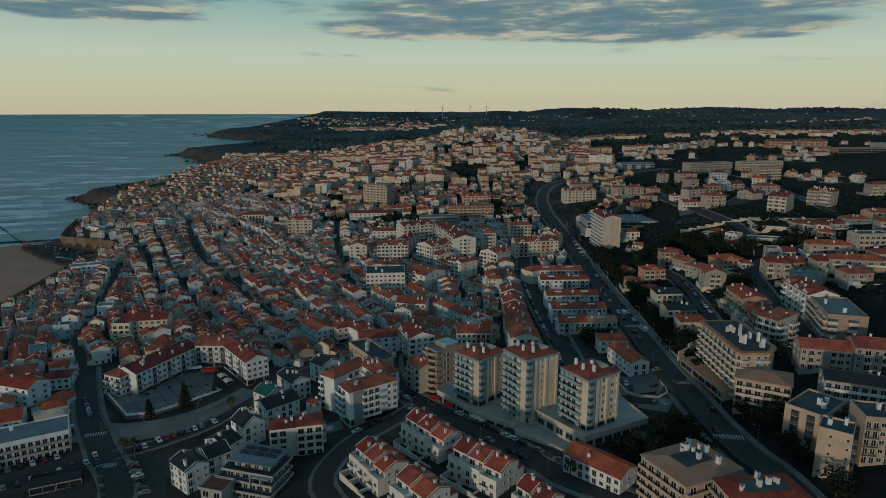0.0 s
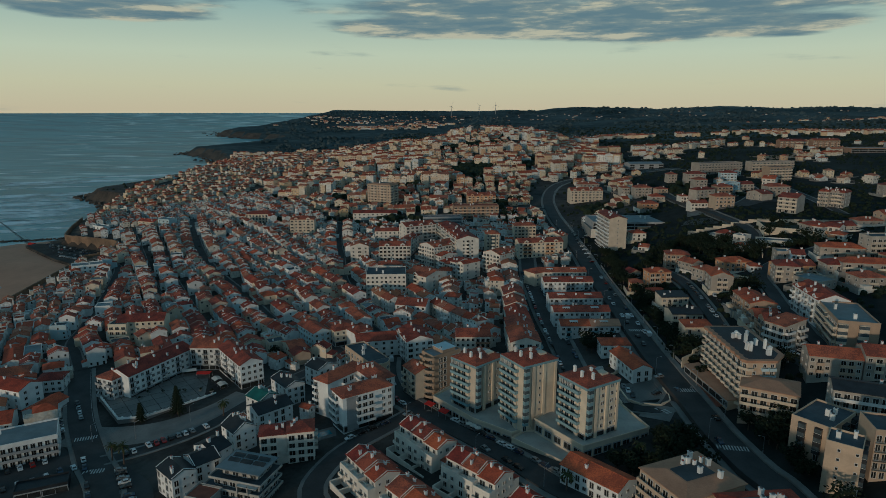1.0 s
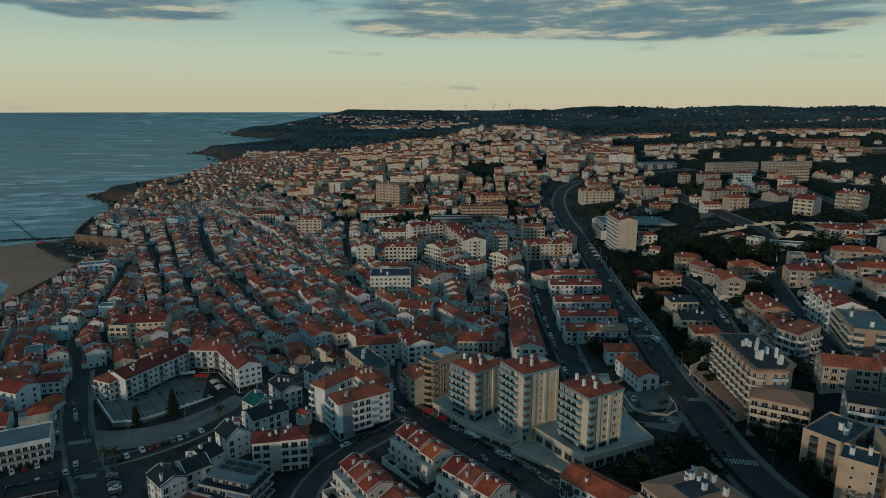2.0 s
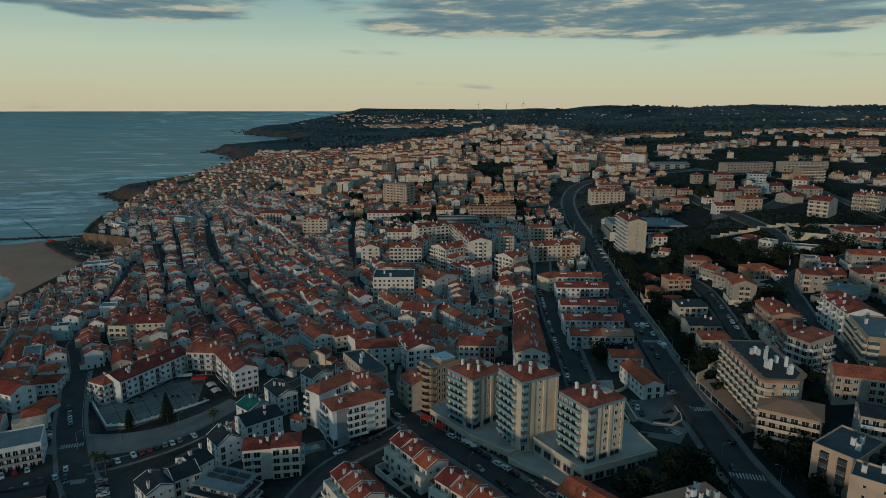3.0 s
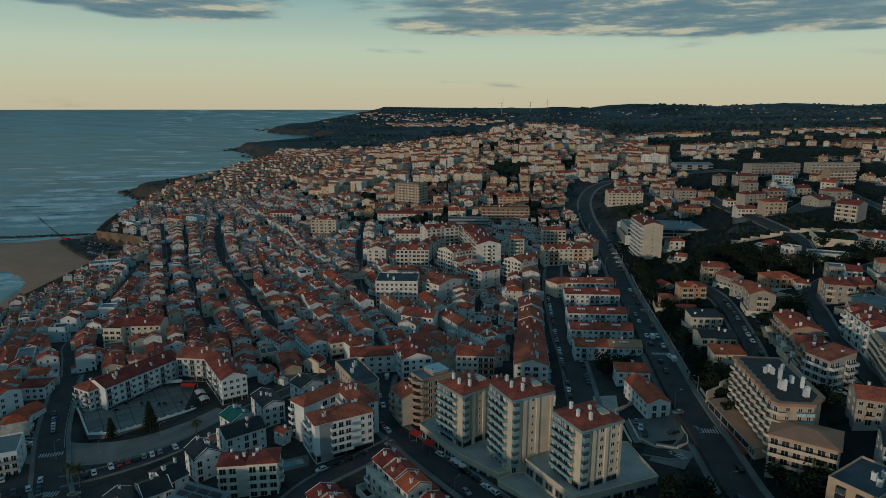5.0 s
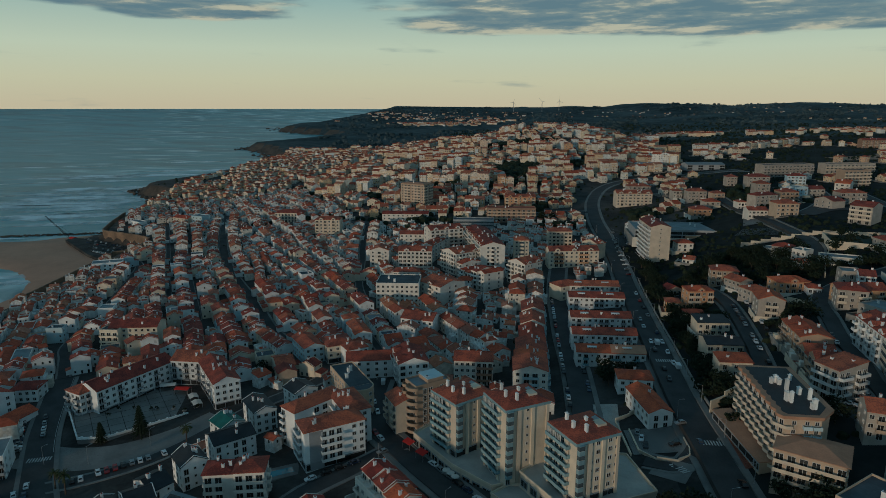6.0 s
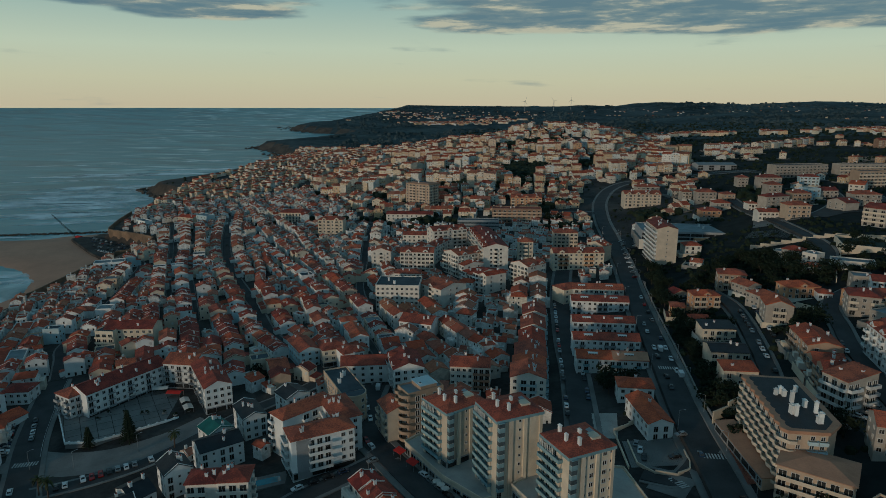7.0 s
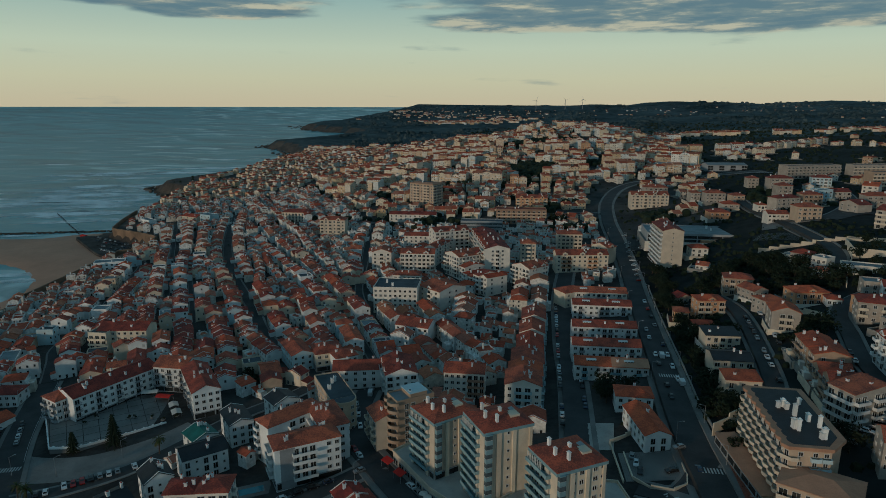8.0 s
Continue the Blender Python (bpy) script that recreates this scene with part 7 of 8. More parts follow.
def hill_town():
    rng = random.Random(23)
    out = []

    def free(x, y, w, d, turn, gap):
        if x < cliff_x(y) + 16 or 985 < y < 1230 and x < -530:
            return False
        if math.hypot((x - 34) / 40, (y - 895) / 62) < 1 or math.hypot((x - 40) / 64, (y - 1140) / 30) < 1:
            return False
        return claim(x, y, w, d, turn, test=True, grow=gap)

    def spot(x, y, w, d, turn, floors, kind, gap=2.0):
        if free(x, y, w, d, turn, gap):
            claim(x, y, w, d, turn)
            out.append((x, y, w, d, turn, floors, kind))

    def chain(x, y, n, unit, d, turn, floors):
        """A row of joined houses or flats, stepped unit by unit."""
        if not free(x, y, n * unit, d, turn, 3.0):
            return
        claim(x, y, n * unit, d, turn)
        c, s = math.cos(radians(turn)), math.sin(radians(turn))
        style = rng.random()
        for k in range(n):
            u, v = (k - (n - 1) / 2) * unit, rng.uniform(-1.2, 1.2)
            kind = "cross" if style < 0.4 and k % 2 else "hip" if style > 0.85 else "gable"
            out.append((x + u * c - v * s, y + u * s + v * c, unit + 0.1, d, turn, max(1, floors - (rng.random() < 0.3)), kind))
    # rows along the contour, then houses between them
    for k in range(900):
        y = rng.uniform(560, 1400)
        x = rng.uniform(-330 + (y - 560) * 0.1, 190 + (y - 600) * 0.12)
        turn = 12 * math.sin(x / 130) + 25 * noise.noise(Vector((x / 200, y / 200, 5))) + rng.choice((0, 0, 0, 0, 90, -35))
        big = y > 800 and rng.random() < 0.85
        chain(x, y, rng.choice((2, 3, 3, 4, 5)), rng.uniform(8.5, 12) if big else rng.uniform(5.5, 8), rng.uniform(9, 12), turn, rng.choice((3, 4, 4, 5, 5, 6)) if big else rng.choice((2, 2, 3)))
    for k in range(11000):
        y = rng.uniform(520, 1420)
        x = rng.uniform(-620, 215 + (y - 600) * 0.1)
        if x > 95 and y < 800 or noise.noise(Vector((x / 80, y / 80, 9))) > (0.40 if y < 800 else 0.16):
            continue
        turn = (-31 if x < -120 else 10) + 22 * noise.noise(Vector((x / 200, y / 200, 5))) + rng.choice((0, 90))
        spot(x, y, rng.uniform(5.5, 11), rng.uniform(6.5, 9), turn, rng.choice((1, 2, 2, 2, 3)), rng.choice(("gable", "gable", "hip", "cross")), 1.4)
    # thinning out towards the far slope
    for k in range(2600):
        y = 1330 + 520 * rng.random() ** 1.3
        x = rng.uniform(-0.43 * y, 30)
        if noise.noise(Vector((x / 110, y / 140, 6))) < -0.16 or x < cliff_x(y) + 22:
            continue
        if rng.random() < 0.3:
            chain(x, y, rng.choice((2, 3, 4, 5)), rng.uniform(8, 11), rng.uniform(9, 12), rng.uniform(-25, 20), rng.choice((2, 3, 3, 4)))
            continue
        spot(x, y, rng.uniform(7, 13), rng.uniform(7, 9), rng.uniform(-40, 30), rng.choice((1, 2, 2)), rng.choice(("gable", "hip")), 3.0)
    # white houses shoulder to shoulder along the edge of the cliff
    for k in range(420):
        y = rng.uniform(770, 1780)
        x = cliff_x(y) + 18 + abs(rng.gauss(0, 1)) * 34
        spot(max(x, -530) if 985 < y < 1230 else x, y, rng.uniform(7, 13), rng.uniform(7, 10), rng.choice((-31, 20, 55)) + rng.uniform(-12, 12), rng.choice((1, 2, 2, 3)), rng.choice(("gable", "gable", "hip", "flat")), 0.4)
    # eastern slope: villas in loose groups, few blocks
    for k in range(700):
        x, y = rng.uniform(180, 780), rng.uniform(640, 1250)
        if noise.noise(Vector((x / 95, y / 95, 4))) < 0.16:
            continue
        if y > 930 and rng.random() < 0.10:
            chain(x, y, rng.choice((2, 3)), rng.uniform(9, 12), 11, rng.uniform(-15, 25), 3)
        else:
            spot(x, y, rng.uniform(7, 12), rng.uniform(7, 9.5), rng.uniform(-20, 30), rng.choice((1, 2, 2, 3)), rng.choice(("gable", "hip", "cross")), 5)
    for k in range(8):
        spot(190 + 22 * k, 1085 + 5 * k, 20, 13, 8, 4 if k > 2 else 3, "gable", 0)
    for k in range(9):
        spot(395 + 15 * k, 1130 + 14 * k, 15, 12, 42, 4, "gable", 0)
    return out


def far_settlements():
    rng = random.Random(31)
    out = []
    for cx, cy, rx, ry, n, w0, tall in ((-510, 3290, 150, 90, 46, 14, 3), (-300, 3330, 140, 110, 44, 14, 3), (-170, 3560, 150, 160, 40, 13, 3), (-560, 3800, 420, 260, 90, 9, 2), (-820, 4050, 260, 160, 46, 8, 2),
                                        (1290, 2150, 330, 330, 150, 10, 2), (1150, 1720, 330, 160, 90, 10, 2), (760, 1580, 190, 150, 40, 11, 3), (520, 2300, 190, 150, 40, 11, 2), (420, 1700, 150, 150, 28, 11, 3),
                                        (1900, 3200, 420, 160, 46, 10, 2), (900, 3950, 1500, 100, 46, 9, 1), (200, 4200, 1500, 90, 36, 9, 1), (1250, 1500, 190, 150, 46, 10, 3)):
        for k in range(n):
            x, y = rng.gauss(cx, rx * 0.5), rng.gauss(cy, ry * 0.5)
            if x < cliff_x(y) + 60:
                continue
            turn = rng.uniform(-18, 24)
            w = w0 * rng.uniform(0.7, 1.15)
            kind, floors = rng.choice(("gable", "gable", "hip")), max(1, tall - (rng.random() < 0.4))
            for q in range(rng.choice((1, 1, 1, 2, 2, 4)) if tall > 1 else 1):
                out.append((x + q * w * math.cos(radians(turn)), y + q * w * math.sin(radians(turn)), w, rng.uniform(8, 11), turn, floors, kind))
    return out


joined(HOUSES, "old_town_houses", "dense white houses with red tiled roofs", 3, OLD_WALL)
joined(hill_town(), "hill_town_houses", "cream and white blocks and houses on the hill", 4)
joined(far_settlements(), "distant_houses", "scattered pale houses on the far slopes", 5)

# ---- trees ----


def crown(rng, rx, ry, rz, lumps, leaves, size):
    """Small leaf tufts on the shells of several overlapping lumps, with gaps between them."""
    s = Shape()
    balls = [(Vector((rng.gauss(0, 0.42) * rx, rng.gauss(0, 0.42) * ry, rng.uniform(-0.45, 0.6) * rz)), rng.uniform(0.35, 0.62)) for _ in range(lumps)]
    for k in range(leaves):
        c, r = balls[k % lumps]
        d = Vector((rng.gauss(0, 1), rng.gauss(0, 1), rng.gauss(0.15, 1))).normalized()
        p = c + Vector((d.x * rx * r, d.y * ry * r, d.z * rz * r)) * rng.uniform(0.65, 1.08)
        a = Vector((rng.gauss(0, 1), rng.gauss(0, 1), rng.gauss(0, 1))).normalized()
        b = a.cross(d).normalized()
        q = size * rng.uniform(0.6, 1.4)
        s.solid([p - a * q, p + b * q * 0.7, p + a * q, p - b * q * 0.7, p + d * q * 0.6], ((0, 1, 4), (1, 2, 4), (2, 3, 4), (3, 0, 4), (3, 2, 1, 0)))
    return s


def make_tree(seed, height, spread, label):
    rng = random.Random(seed)
    ob = thing("tree", 0, 0, 0, 0, label, "tree", "trees and tall shrubs")
    s = Shape()
    s.tube((0, 0, -0.6), (0.15, 0.1, height * 0.45), 0.28, 0.16, 7)
    for k in range(5):
        a = 2 * math.pi * k / 5 + rng.uniform(-0.4, 0.4)
        s.tube((0.1, 0.05, height * rng.uniform(0.25, 0.4)), (math.cos(a) * spread * 0.5, math.sin(a) * spread * 0.5, height * rng.uniform(0.55, 0.75)), 0.12, 0.05, 5)
    part("trunk", s, BARK, ob)
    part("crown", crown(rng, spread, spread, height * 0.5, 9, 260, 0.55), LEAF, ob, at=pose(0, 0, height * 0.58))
    return ob


def make_pine(height, x, y):
    """A tall pine with tiers of drooping branches."""
    rng = random.Random(int(x * 7) % 97)
    ob = thing("norfolk_pine", x, y, ground(x, y), 0, "tall dark conical pine standing by the square", "tree")
    s = Shape()
    s.tube((0, 0, -0.5), (0, 0, height), 0.35, 0.05, 8)
    part("trunk", s, BARK, ob)
    s = Shape()
    tiers = int(height / 0.85)
    for t in range(tiers):
        z = height * (0.1 + 0.88 * t / tiers)
        reach = (1 - t / tiers) * height * 0.27 + 0.25
        n = 10
        for k in range(n):
            a = 2 * math.pi * (k + rng.random() * 0.7) / n
            for i in range(6):
                f = (i + 0.7) / 6
                p = Vector((math.cos(a) * reach * f, math.sin(a) * reach * f, z - 0.25 * reach * f * f + rng.uniform(-0.15, 0.15)))
                q = 0.34 + 0.3 * (1 - f)
                d = Vector((math.cos(a), math.sin(a), -0.1))
                e = Vector((-math.sin(a), math.cos(a), 0))
                s.solid([p - d * q, p + e * q * 0.8, p + d * q * 1.2, p - e * q * 0.8, p + Vector((0, 0, q * 0.7))], ((0, 1, 4), (1, 2, 4), (2, 3, 4), (3, 0, 4), (3, 2, 1, 0)))
    part("crown", s, LEAF, ob)


def make_palm(x, y, height):
    rng = random.Random(int(abs(x) * 13) % 101)
    ob = thing("palm_tree", x, y, ground(x, y), rng.uniform(0, 360), "palm tree with a ringed trunk and drooping fronds", "palm tree", "palms")
    s = Shape()
    s.tube((0, 0, -0.5), (0.15, 0, height * 0.5), 0.34, 0.24, 8)
    s.tube((0.15, 0, height * 0.5), (0.3, 0.1, height), 0.24, 0.3, 8)
    part("trunk", s, BARK, ob)
    s = Shape()
    for k in range(34):
        a, up = rng.uniform(0, 6.283), rng.uniform(-0.5, 1.2)
        last = Vector((0.3, 0.1, height))
        d = Vector((math.cos(a) * math.cos(up), math.sin(a) * math.cos(up), math.sin(up)))
        side = Vector((-math.sin(a), math.cos(a), 0))
        wd = 0.28
        for i in range(5):
            nxt = last + d * 0.62
            s.solid([last - side * wd, nxt - side * wd * 0.9 - Vector((0, 0, 0.12)), nxt, last, last + side * wd, nxt + side * wd * 0.9 - Vector((0, 0, 0.12))], ((0, 1, 2, 3), (3, 2, 5, 4)))
            last = nxt
            d = (d + Vector((0, 0, -0.42))).normalized()
            wd *= 0.9
    part("crown", s, FROND, ob)


def plant_trees():
    rng = random.Random(8)
    kinds = [make_tree(1, 7.0, 3.6, "dark evergreen tree with an uneven crown"), make_tree(2, 5.0, 3.0, "low dark evergreen shrub on the slope"), make_tree(3, 9.0, 4.2, "broad dark evergreen tree with an open crown"), make_tree(4, 3.2, 2.4, "rounded dark shrub beside the street")]
    free = list(kinds)
    placed = 0

    def plant(x, y, k=None, scale=None):
        nonlocal placed
        k = rng.randrange(4) if k is None else k
        src = kinds[k]
        m = pose(x, y, ground(x, y), 0, 0, rng.uniform(0, 360))
        if src in free:
            free.remove(src)
            src.matrix_basis = m
            return
        copy_thing(src, m)
        placed += 1

    def grove(cx, cy, rx, ry, n, ks=(0, 1, 2, 3)):
        for _ in range(n):
            for _try in range(6):
                x, y = cx + rng.gauss(0, 0.5) * rx, cy + rng.gauss(0, 0.5) * ry
                if claim(x, y, 2.4, 2.4, 0, test=True):
                    claim(x, y, 1.5, 1.5, 0)
                    plant(x, y, rng.choice(ks))
                    break
    grove(75, 318, 9, 5, 12, (0, 2))
    grove(66, 312, 6, 6, 5, (0, 2))
    grove(84, 214, 11, 8, 46, (0, 1, 2))
    grove(70, 206, 9, 6, 18, (0, 1))
    for y in range(262, 500, 7):
        grove(114 + (y - 262) * 0.045, y, 4, 5, 3, (0, 1, 3))
    grove(120, 212, 9, 12, 34, (0, 1, 2))
    grove(117, 188, 9, 12, 26, (0, 1, 2))
    grove(178, 466, 28, 14, 34)
    grove(205, 452, 28, 16, 34)
    grove(190, 420, 34, 12, 30, (0, 1, 2, 3))
    grove(150, 440, 22, 10, 14)
    grove(230, 410, 20, 16, 16)
    grove(170, 350, 14, 20, 12)
    grove(140, 372, 14, 20, 14, (1, 3))
    grove(137, 400, 12, 12, 8, (1, 3))
    grove(150, 262, 8, 8, 5)
    grove(-160, 352, 16, 8, 7, (1, 3))
    grove(-100, 335, 16, 10, 8, (1, 3))
    grove(60, 640, 12, 8, 8, (0, 2))
    for x, y in ((-133.5, 262.9),):
        make_pine(9.5, x, y)
    make_pine(14.5, -119.0, 268.0)
    for x, y, h in ((-129.4, 230.9, 6.5), (-123.3, 228.2, 7.5), (-96.6, 263.5, 6.5), (70.9, 209.0, 7.0), (43.1, 194.8, 6.0)):
        make_palm(x, y, h)


plant_trees()


def far_scrub():
    """Bushes and woods on the slopes, beyond counting."""
    rng = random.Random(77)
    s = Shape()
    n = 0
    woods = ((32, 905, 44, 62, 700), (34, 1145, 66, 34, 520), (-60, 640, 55, 12, 130), (250, 660, 30, 40, 90), (60, 640, 12, 8, 30), (-20, 820, 40, 20, 120), (-180, 900, 40, 25, 120), (120, 950, 30, 30, 90))
    spots = [(rng.gauss(cx, rx * 0.45), rng.gauss(cy, ry * 0.45)) for cx, cy, rx, ry, q in woods + tuple((rng.uniform(-300, 170), rng.uniform(600, 1280), rng.uniform(10, 26), rng.uniform(8, 18), 26) for _ in range(60)) for _ in range(q)]
    while n < 27000:
        y = 250 + 2700 * rng.random() ** 1.6
        x = rng.uniform(110, 500) if rng.random() < 0.5 and y < 700 else rng.uniform(-0.75, 0.95) * (y + 200)
        wood = bool(spots)
        if wood:
            x, y = spots.pop()
        elif x < cliff_x(y) + 10 or (in_town(x, y) and rng.random() < (0.985 if y < 560 else 0.55)) or (x < -250 and y > 1250):
            continue
        n += 1
        if (int(x // 2.5), int(y // 2.5)) in TAKEN or not wood and noise.noise(Vector((x / 60, y / 60, 2))) < -0.18:
            continue
        r = rng.uniform(0.8, 2.2) * (1 + max(0, y - 700) / 1100) if not wood else rng.uniform(2.5, 5.5)
        z = ground(x, y)
        k = 5
        ring = [(x + r * math.cos(6.283 * i / k + n) * rng.uniform(0.7, 1.2), y + r * math.sin(6.283 * i / k + n) * rng.uniform(0.7, 1.2)) for i in range(k)]
        hi = z + r * rng.uniform(0.7, 1.3)
        v = [(a, b, z - 0.5) for a, b in ring] + [(x + (a - x) * 0.75, y + (b - y) * 0.75, z + (hi - z) * rng.uniform(0.6, 0.9)) for a, b in ring] + [(x, y, hi)]
        s.solid(v, [(i, (i + 1) % k, k + (i + 1) % k, k + i) for i in range(k)] + [(k + i, k + (i + 1) % k, 2 * k) for i in range(k)])
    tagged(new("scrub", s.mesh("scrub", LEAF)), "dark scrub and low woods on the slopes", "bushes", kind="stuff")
    # clumps of trees on the far hills, up to the skyline, haze painted into their colour
    s = Shape()
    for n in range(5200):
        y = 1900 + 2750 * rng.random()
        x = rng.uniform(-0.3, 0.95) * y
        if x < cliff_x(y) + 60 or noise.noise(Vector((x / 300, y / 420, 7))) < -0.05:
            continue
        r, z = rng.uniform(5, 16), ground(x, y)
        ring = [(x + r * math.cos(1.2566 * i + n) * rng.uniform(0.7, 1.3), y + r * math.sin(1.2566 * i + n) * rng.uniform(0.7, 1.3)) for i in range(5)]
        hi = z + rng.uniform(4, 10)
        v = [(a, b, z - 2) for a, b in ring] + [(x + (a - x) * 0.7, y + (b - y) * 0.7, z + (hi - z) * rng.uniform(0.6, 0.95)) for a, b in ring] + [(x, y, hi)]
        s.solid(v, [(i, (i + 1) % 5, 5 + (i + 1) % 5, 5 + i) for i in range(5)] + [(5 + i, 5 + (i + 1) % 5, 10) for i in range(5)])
    tagged(new("far_woods", s.mesh("far_woods", HAZY_WOODS)), "dark pine clumps on the far ridge, blue haze in their colour", "woods", kind="stuff")


far_scrub()

# ---- cars ----


def make_car(paint, van=False):
    word = "van" if van else "car"
    label = {"white": "white parked", "silver": "silver-grey parked", "black": "black parked", "blue": "dark blue parked", "red": "red parked"}[paint] + (" delivery van" if van else " hatchback car")
    ob = thing(word, 0, 0, 0, 0, label, word, "parked cars")
    L, W, H = (5.4, 2.0, 2.3) if van else (4.3, 1.76, 1.46)
    a = L / 2
    s = Shape()
    if van:
        prof = [(-a, 0.35), (a, 0.35), (a, 0.95), (a - 0.9, 1.15), (a - 1.6, H), (-a + 0.1, H), (-a, H - 0.2)]
        s.section(prof, -W / 2, W / 2, 0, across=True)
    else:
        s.section([(-a, 0.32), (a, 0.32), (a, 0.62), (a - 0.15, 0.78), (a - 1.15, 0.92), (-a + 0.35, 0.95), (-a, 0.85)], -W / 2, W / 2, 0, across=True)
        lo = [(a - 1.15, -W / 2 + 0.05, 0.92), (a - 1.15, W / 2 - 0.05, 0.92), (-a + 0.3, W / 2 - 0.05, 0.94), (-a + 0.3, -W / 2 + 0.05, 0.94)]
        hi = [(a - 1.9, -W / 2 + 0.22, H), (a - 1.9, W / 2 - 0.22, H), (-a + 0.85, W / 2 - 0.22, H), (-a + 0.85, -W / 2 + 0.22, H)]
        cab = Shape()
        cab.v = lo + hi
        cab.f.append((4, 5, 6, 7))
        cab.m.append(0)
        for q in ((0, 1, 5, 4), (1, 2, 6, 5), (2, 3, 7, 6), (3, 0, 4, 7)):
            c = sum((Vector(cab.v[k]) for k in q), Vector()) / 4
            n = len(cab.v)
            cab.v += [tuple(c + (Vector(cab.v[k]) - c) * 0.82) for k in q]
            for r in range(4):
                t = (r + 1) % 4
                cab.f.append((q[r], q[t], n + t, n + r))
                cab.m.append(0)
            cab.f.append((n, n + 1, n + 2, n + 3))
            cab.m.append(1)
        part("cabin", cab, [CARS[paint], GLASS], ob)
    part("body", s, CARS[paint], ob)
    s = Shape()
    if van:
        s.solid([(a - 0.98, -W / 2 + 0.15, 1.22), (a - 0.98, W / 2 - 0.15, 1.22), (a - 1.5, W / 2 - 0.2, H - 0.16), (a - 1.5, -W / 2 + 0.2, H - 0.16)], ((0, 1, 2, 3),))
        s.v = [(p[0] + 0.06, p[1], p[2] + 0.03) for p in s.v]
        for y in (-W / 2 - 0.01, W / 2 + 0.01):
            s.face([(a - 2.4, y, 1.25), (a - 1.3, y, 1.25), (a - 1.6, y, H - 0.25), (a - 2.4, y, H - 0.25)])
        part("side_windows", s, GLASS, ob)
    for x in (-a + 0.78, a - 0.8):
        for y in (-W / 2 + 0.08, W / 2 - 0.08):
            key = "wheel"
            if key not in CACHE:
                t = Shape()
                n = 12
                rings = [(0.2, -0.1), (0.33, -0.11), (0.33, 0.11), (0.2, 0.1)]
                v = [(r * math.cos(6.2832 * q / n), o, r * math.sin(6.2832 * q / n)) for r, o in rings for q in range(n)]
                t.solid(v, [(c * n + q, c * n + (q + 1) % n, (c + 1) * n + (q + 1) % n, (c + 1) * n + q) for c in range(3) for q in range(n)], 0)
                for face in (tuple(range(n)), tuple(reversed(range(3 * n, 4 * n)))):
                    t.f.append(face)
                    t.m.append(1)
                CACHE[key] = t.mesh("wheel", [RUBBER, METAL])
            part("wheel", CACHE[key], None, ob, at=pose(x, y, 0.33))
    return ob


MODELS = {}


def car(x, y, turn, paint, van=False, z=None):
    m = pose(x, y, surface(x, y) if z is None else z, 0, 0, turn)
    key = (paint, van)
    if key in MODELS:
        return copy_thing(MODELS[key], m)
    MODELS[key] = make_car(paint, van)
    MODELS[key].matrix_basis = m
    return MODELS[key]


def park_cars():
    rng = random.Random(4)
    tones = ("white", "silver", "black", "black", "blue", "white", "silver", "black", "white", "silver", "blue", "black", "silver", "red")

    def row(a, b, n, turn, keep=0.9, z=None):
        for k in range(n):
            if rng.random() < keep:
                f = k / max(1, n - 1)
                car(a[0] + (b[0] - a[0]) * f, a[1] + (b[1] - a[1]) * f, turn + rng.uniform(-3, 3) + rng.choice((0, 180)), rng.choice(tones), z=z)
    row((-126, 235), (-101, 254.5), 12, -50)
    row((-124, 226), (-108, 203), 9, 25)
    row((-186, 283), (-165, 254), 13, 35)
    row((-173, 281), (-163, 267), 4, 125)
    row((-137, 225), (-121, 200), 5, 123)
    row((-178, 218), (-150, 236), 9, -50)
    row((-172, 205), (-142, 226), 9, -50)
    row((57.6, 290), (57.0, 470), 26, 90, 0.8)
    row((67.2, 300), (66.4, 470), 26, 90, 0.75)
    row((100.2, 285), (105.4, 480), 18, 89, 0.5)
    row((105.6, 270), (110.2, 480), 16, 89, 0.5)
    row((101, 215), (99.5, 285), 6, 92, 0.5)
    row((107, 200), (106, 280), 6, 92, 0.5)
    row((-23, 288), (-32, 312), 6, 108)
    row((-14, 262), (-20, 270), 3, 125)
    row((3, 252), (20, 232), 6, -45)
    row((24, 227), (44, 203), 8, -48)
    row((14, 228), (36, 200), 7, -50, 0.7)
    row((-36, 238), (-14, 256), 6, 40)
    row((82, 258), (80, 272), 4, 80)
    row((92, 258), (96, 268), 2, 20)
    row((141, 310), (150, 390), 12, 84, 0.7)
    row((151, 330), (158, 395), 9, 82, 0.7)
    row((163, 285), (172, 325), 6, 78, 0.8)
    row((146, 262), (160, 272), 5, -30)
    row((112, 470), (116, 600), 12, 10, 0.7)
    for k in range(3):
        row((124 + 7 * k, 560), (126 + 7 * k, 592), 8, 0, 0.6)
    for a, b in (((-448, 688), (-350, 640)), ((-440, 675), (-340, 626)), ((-418, 652), (-336, 614)), ((-402, 634), (-344, 606))):
        row(a, b, 22, -65, 0.75, z=-18.95)
    row((-196, 643), (-170, 660), 10, 60, 0.8)
    row((-240, 400), (-262, 470), 9, 106, 0.5)
    for x, y, turn in ((104.5, 352, 90), (107.6, 322, 90)):
        car(x, y, turn, "white", True)
    car(-141, 231, 125, "white")
    car(-27, 318, 100, "white", True)


park_cars()


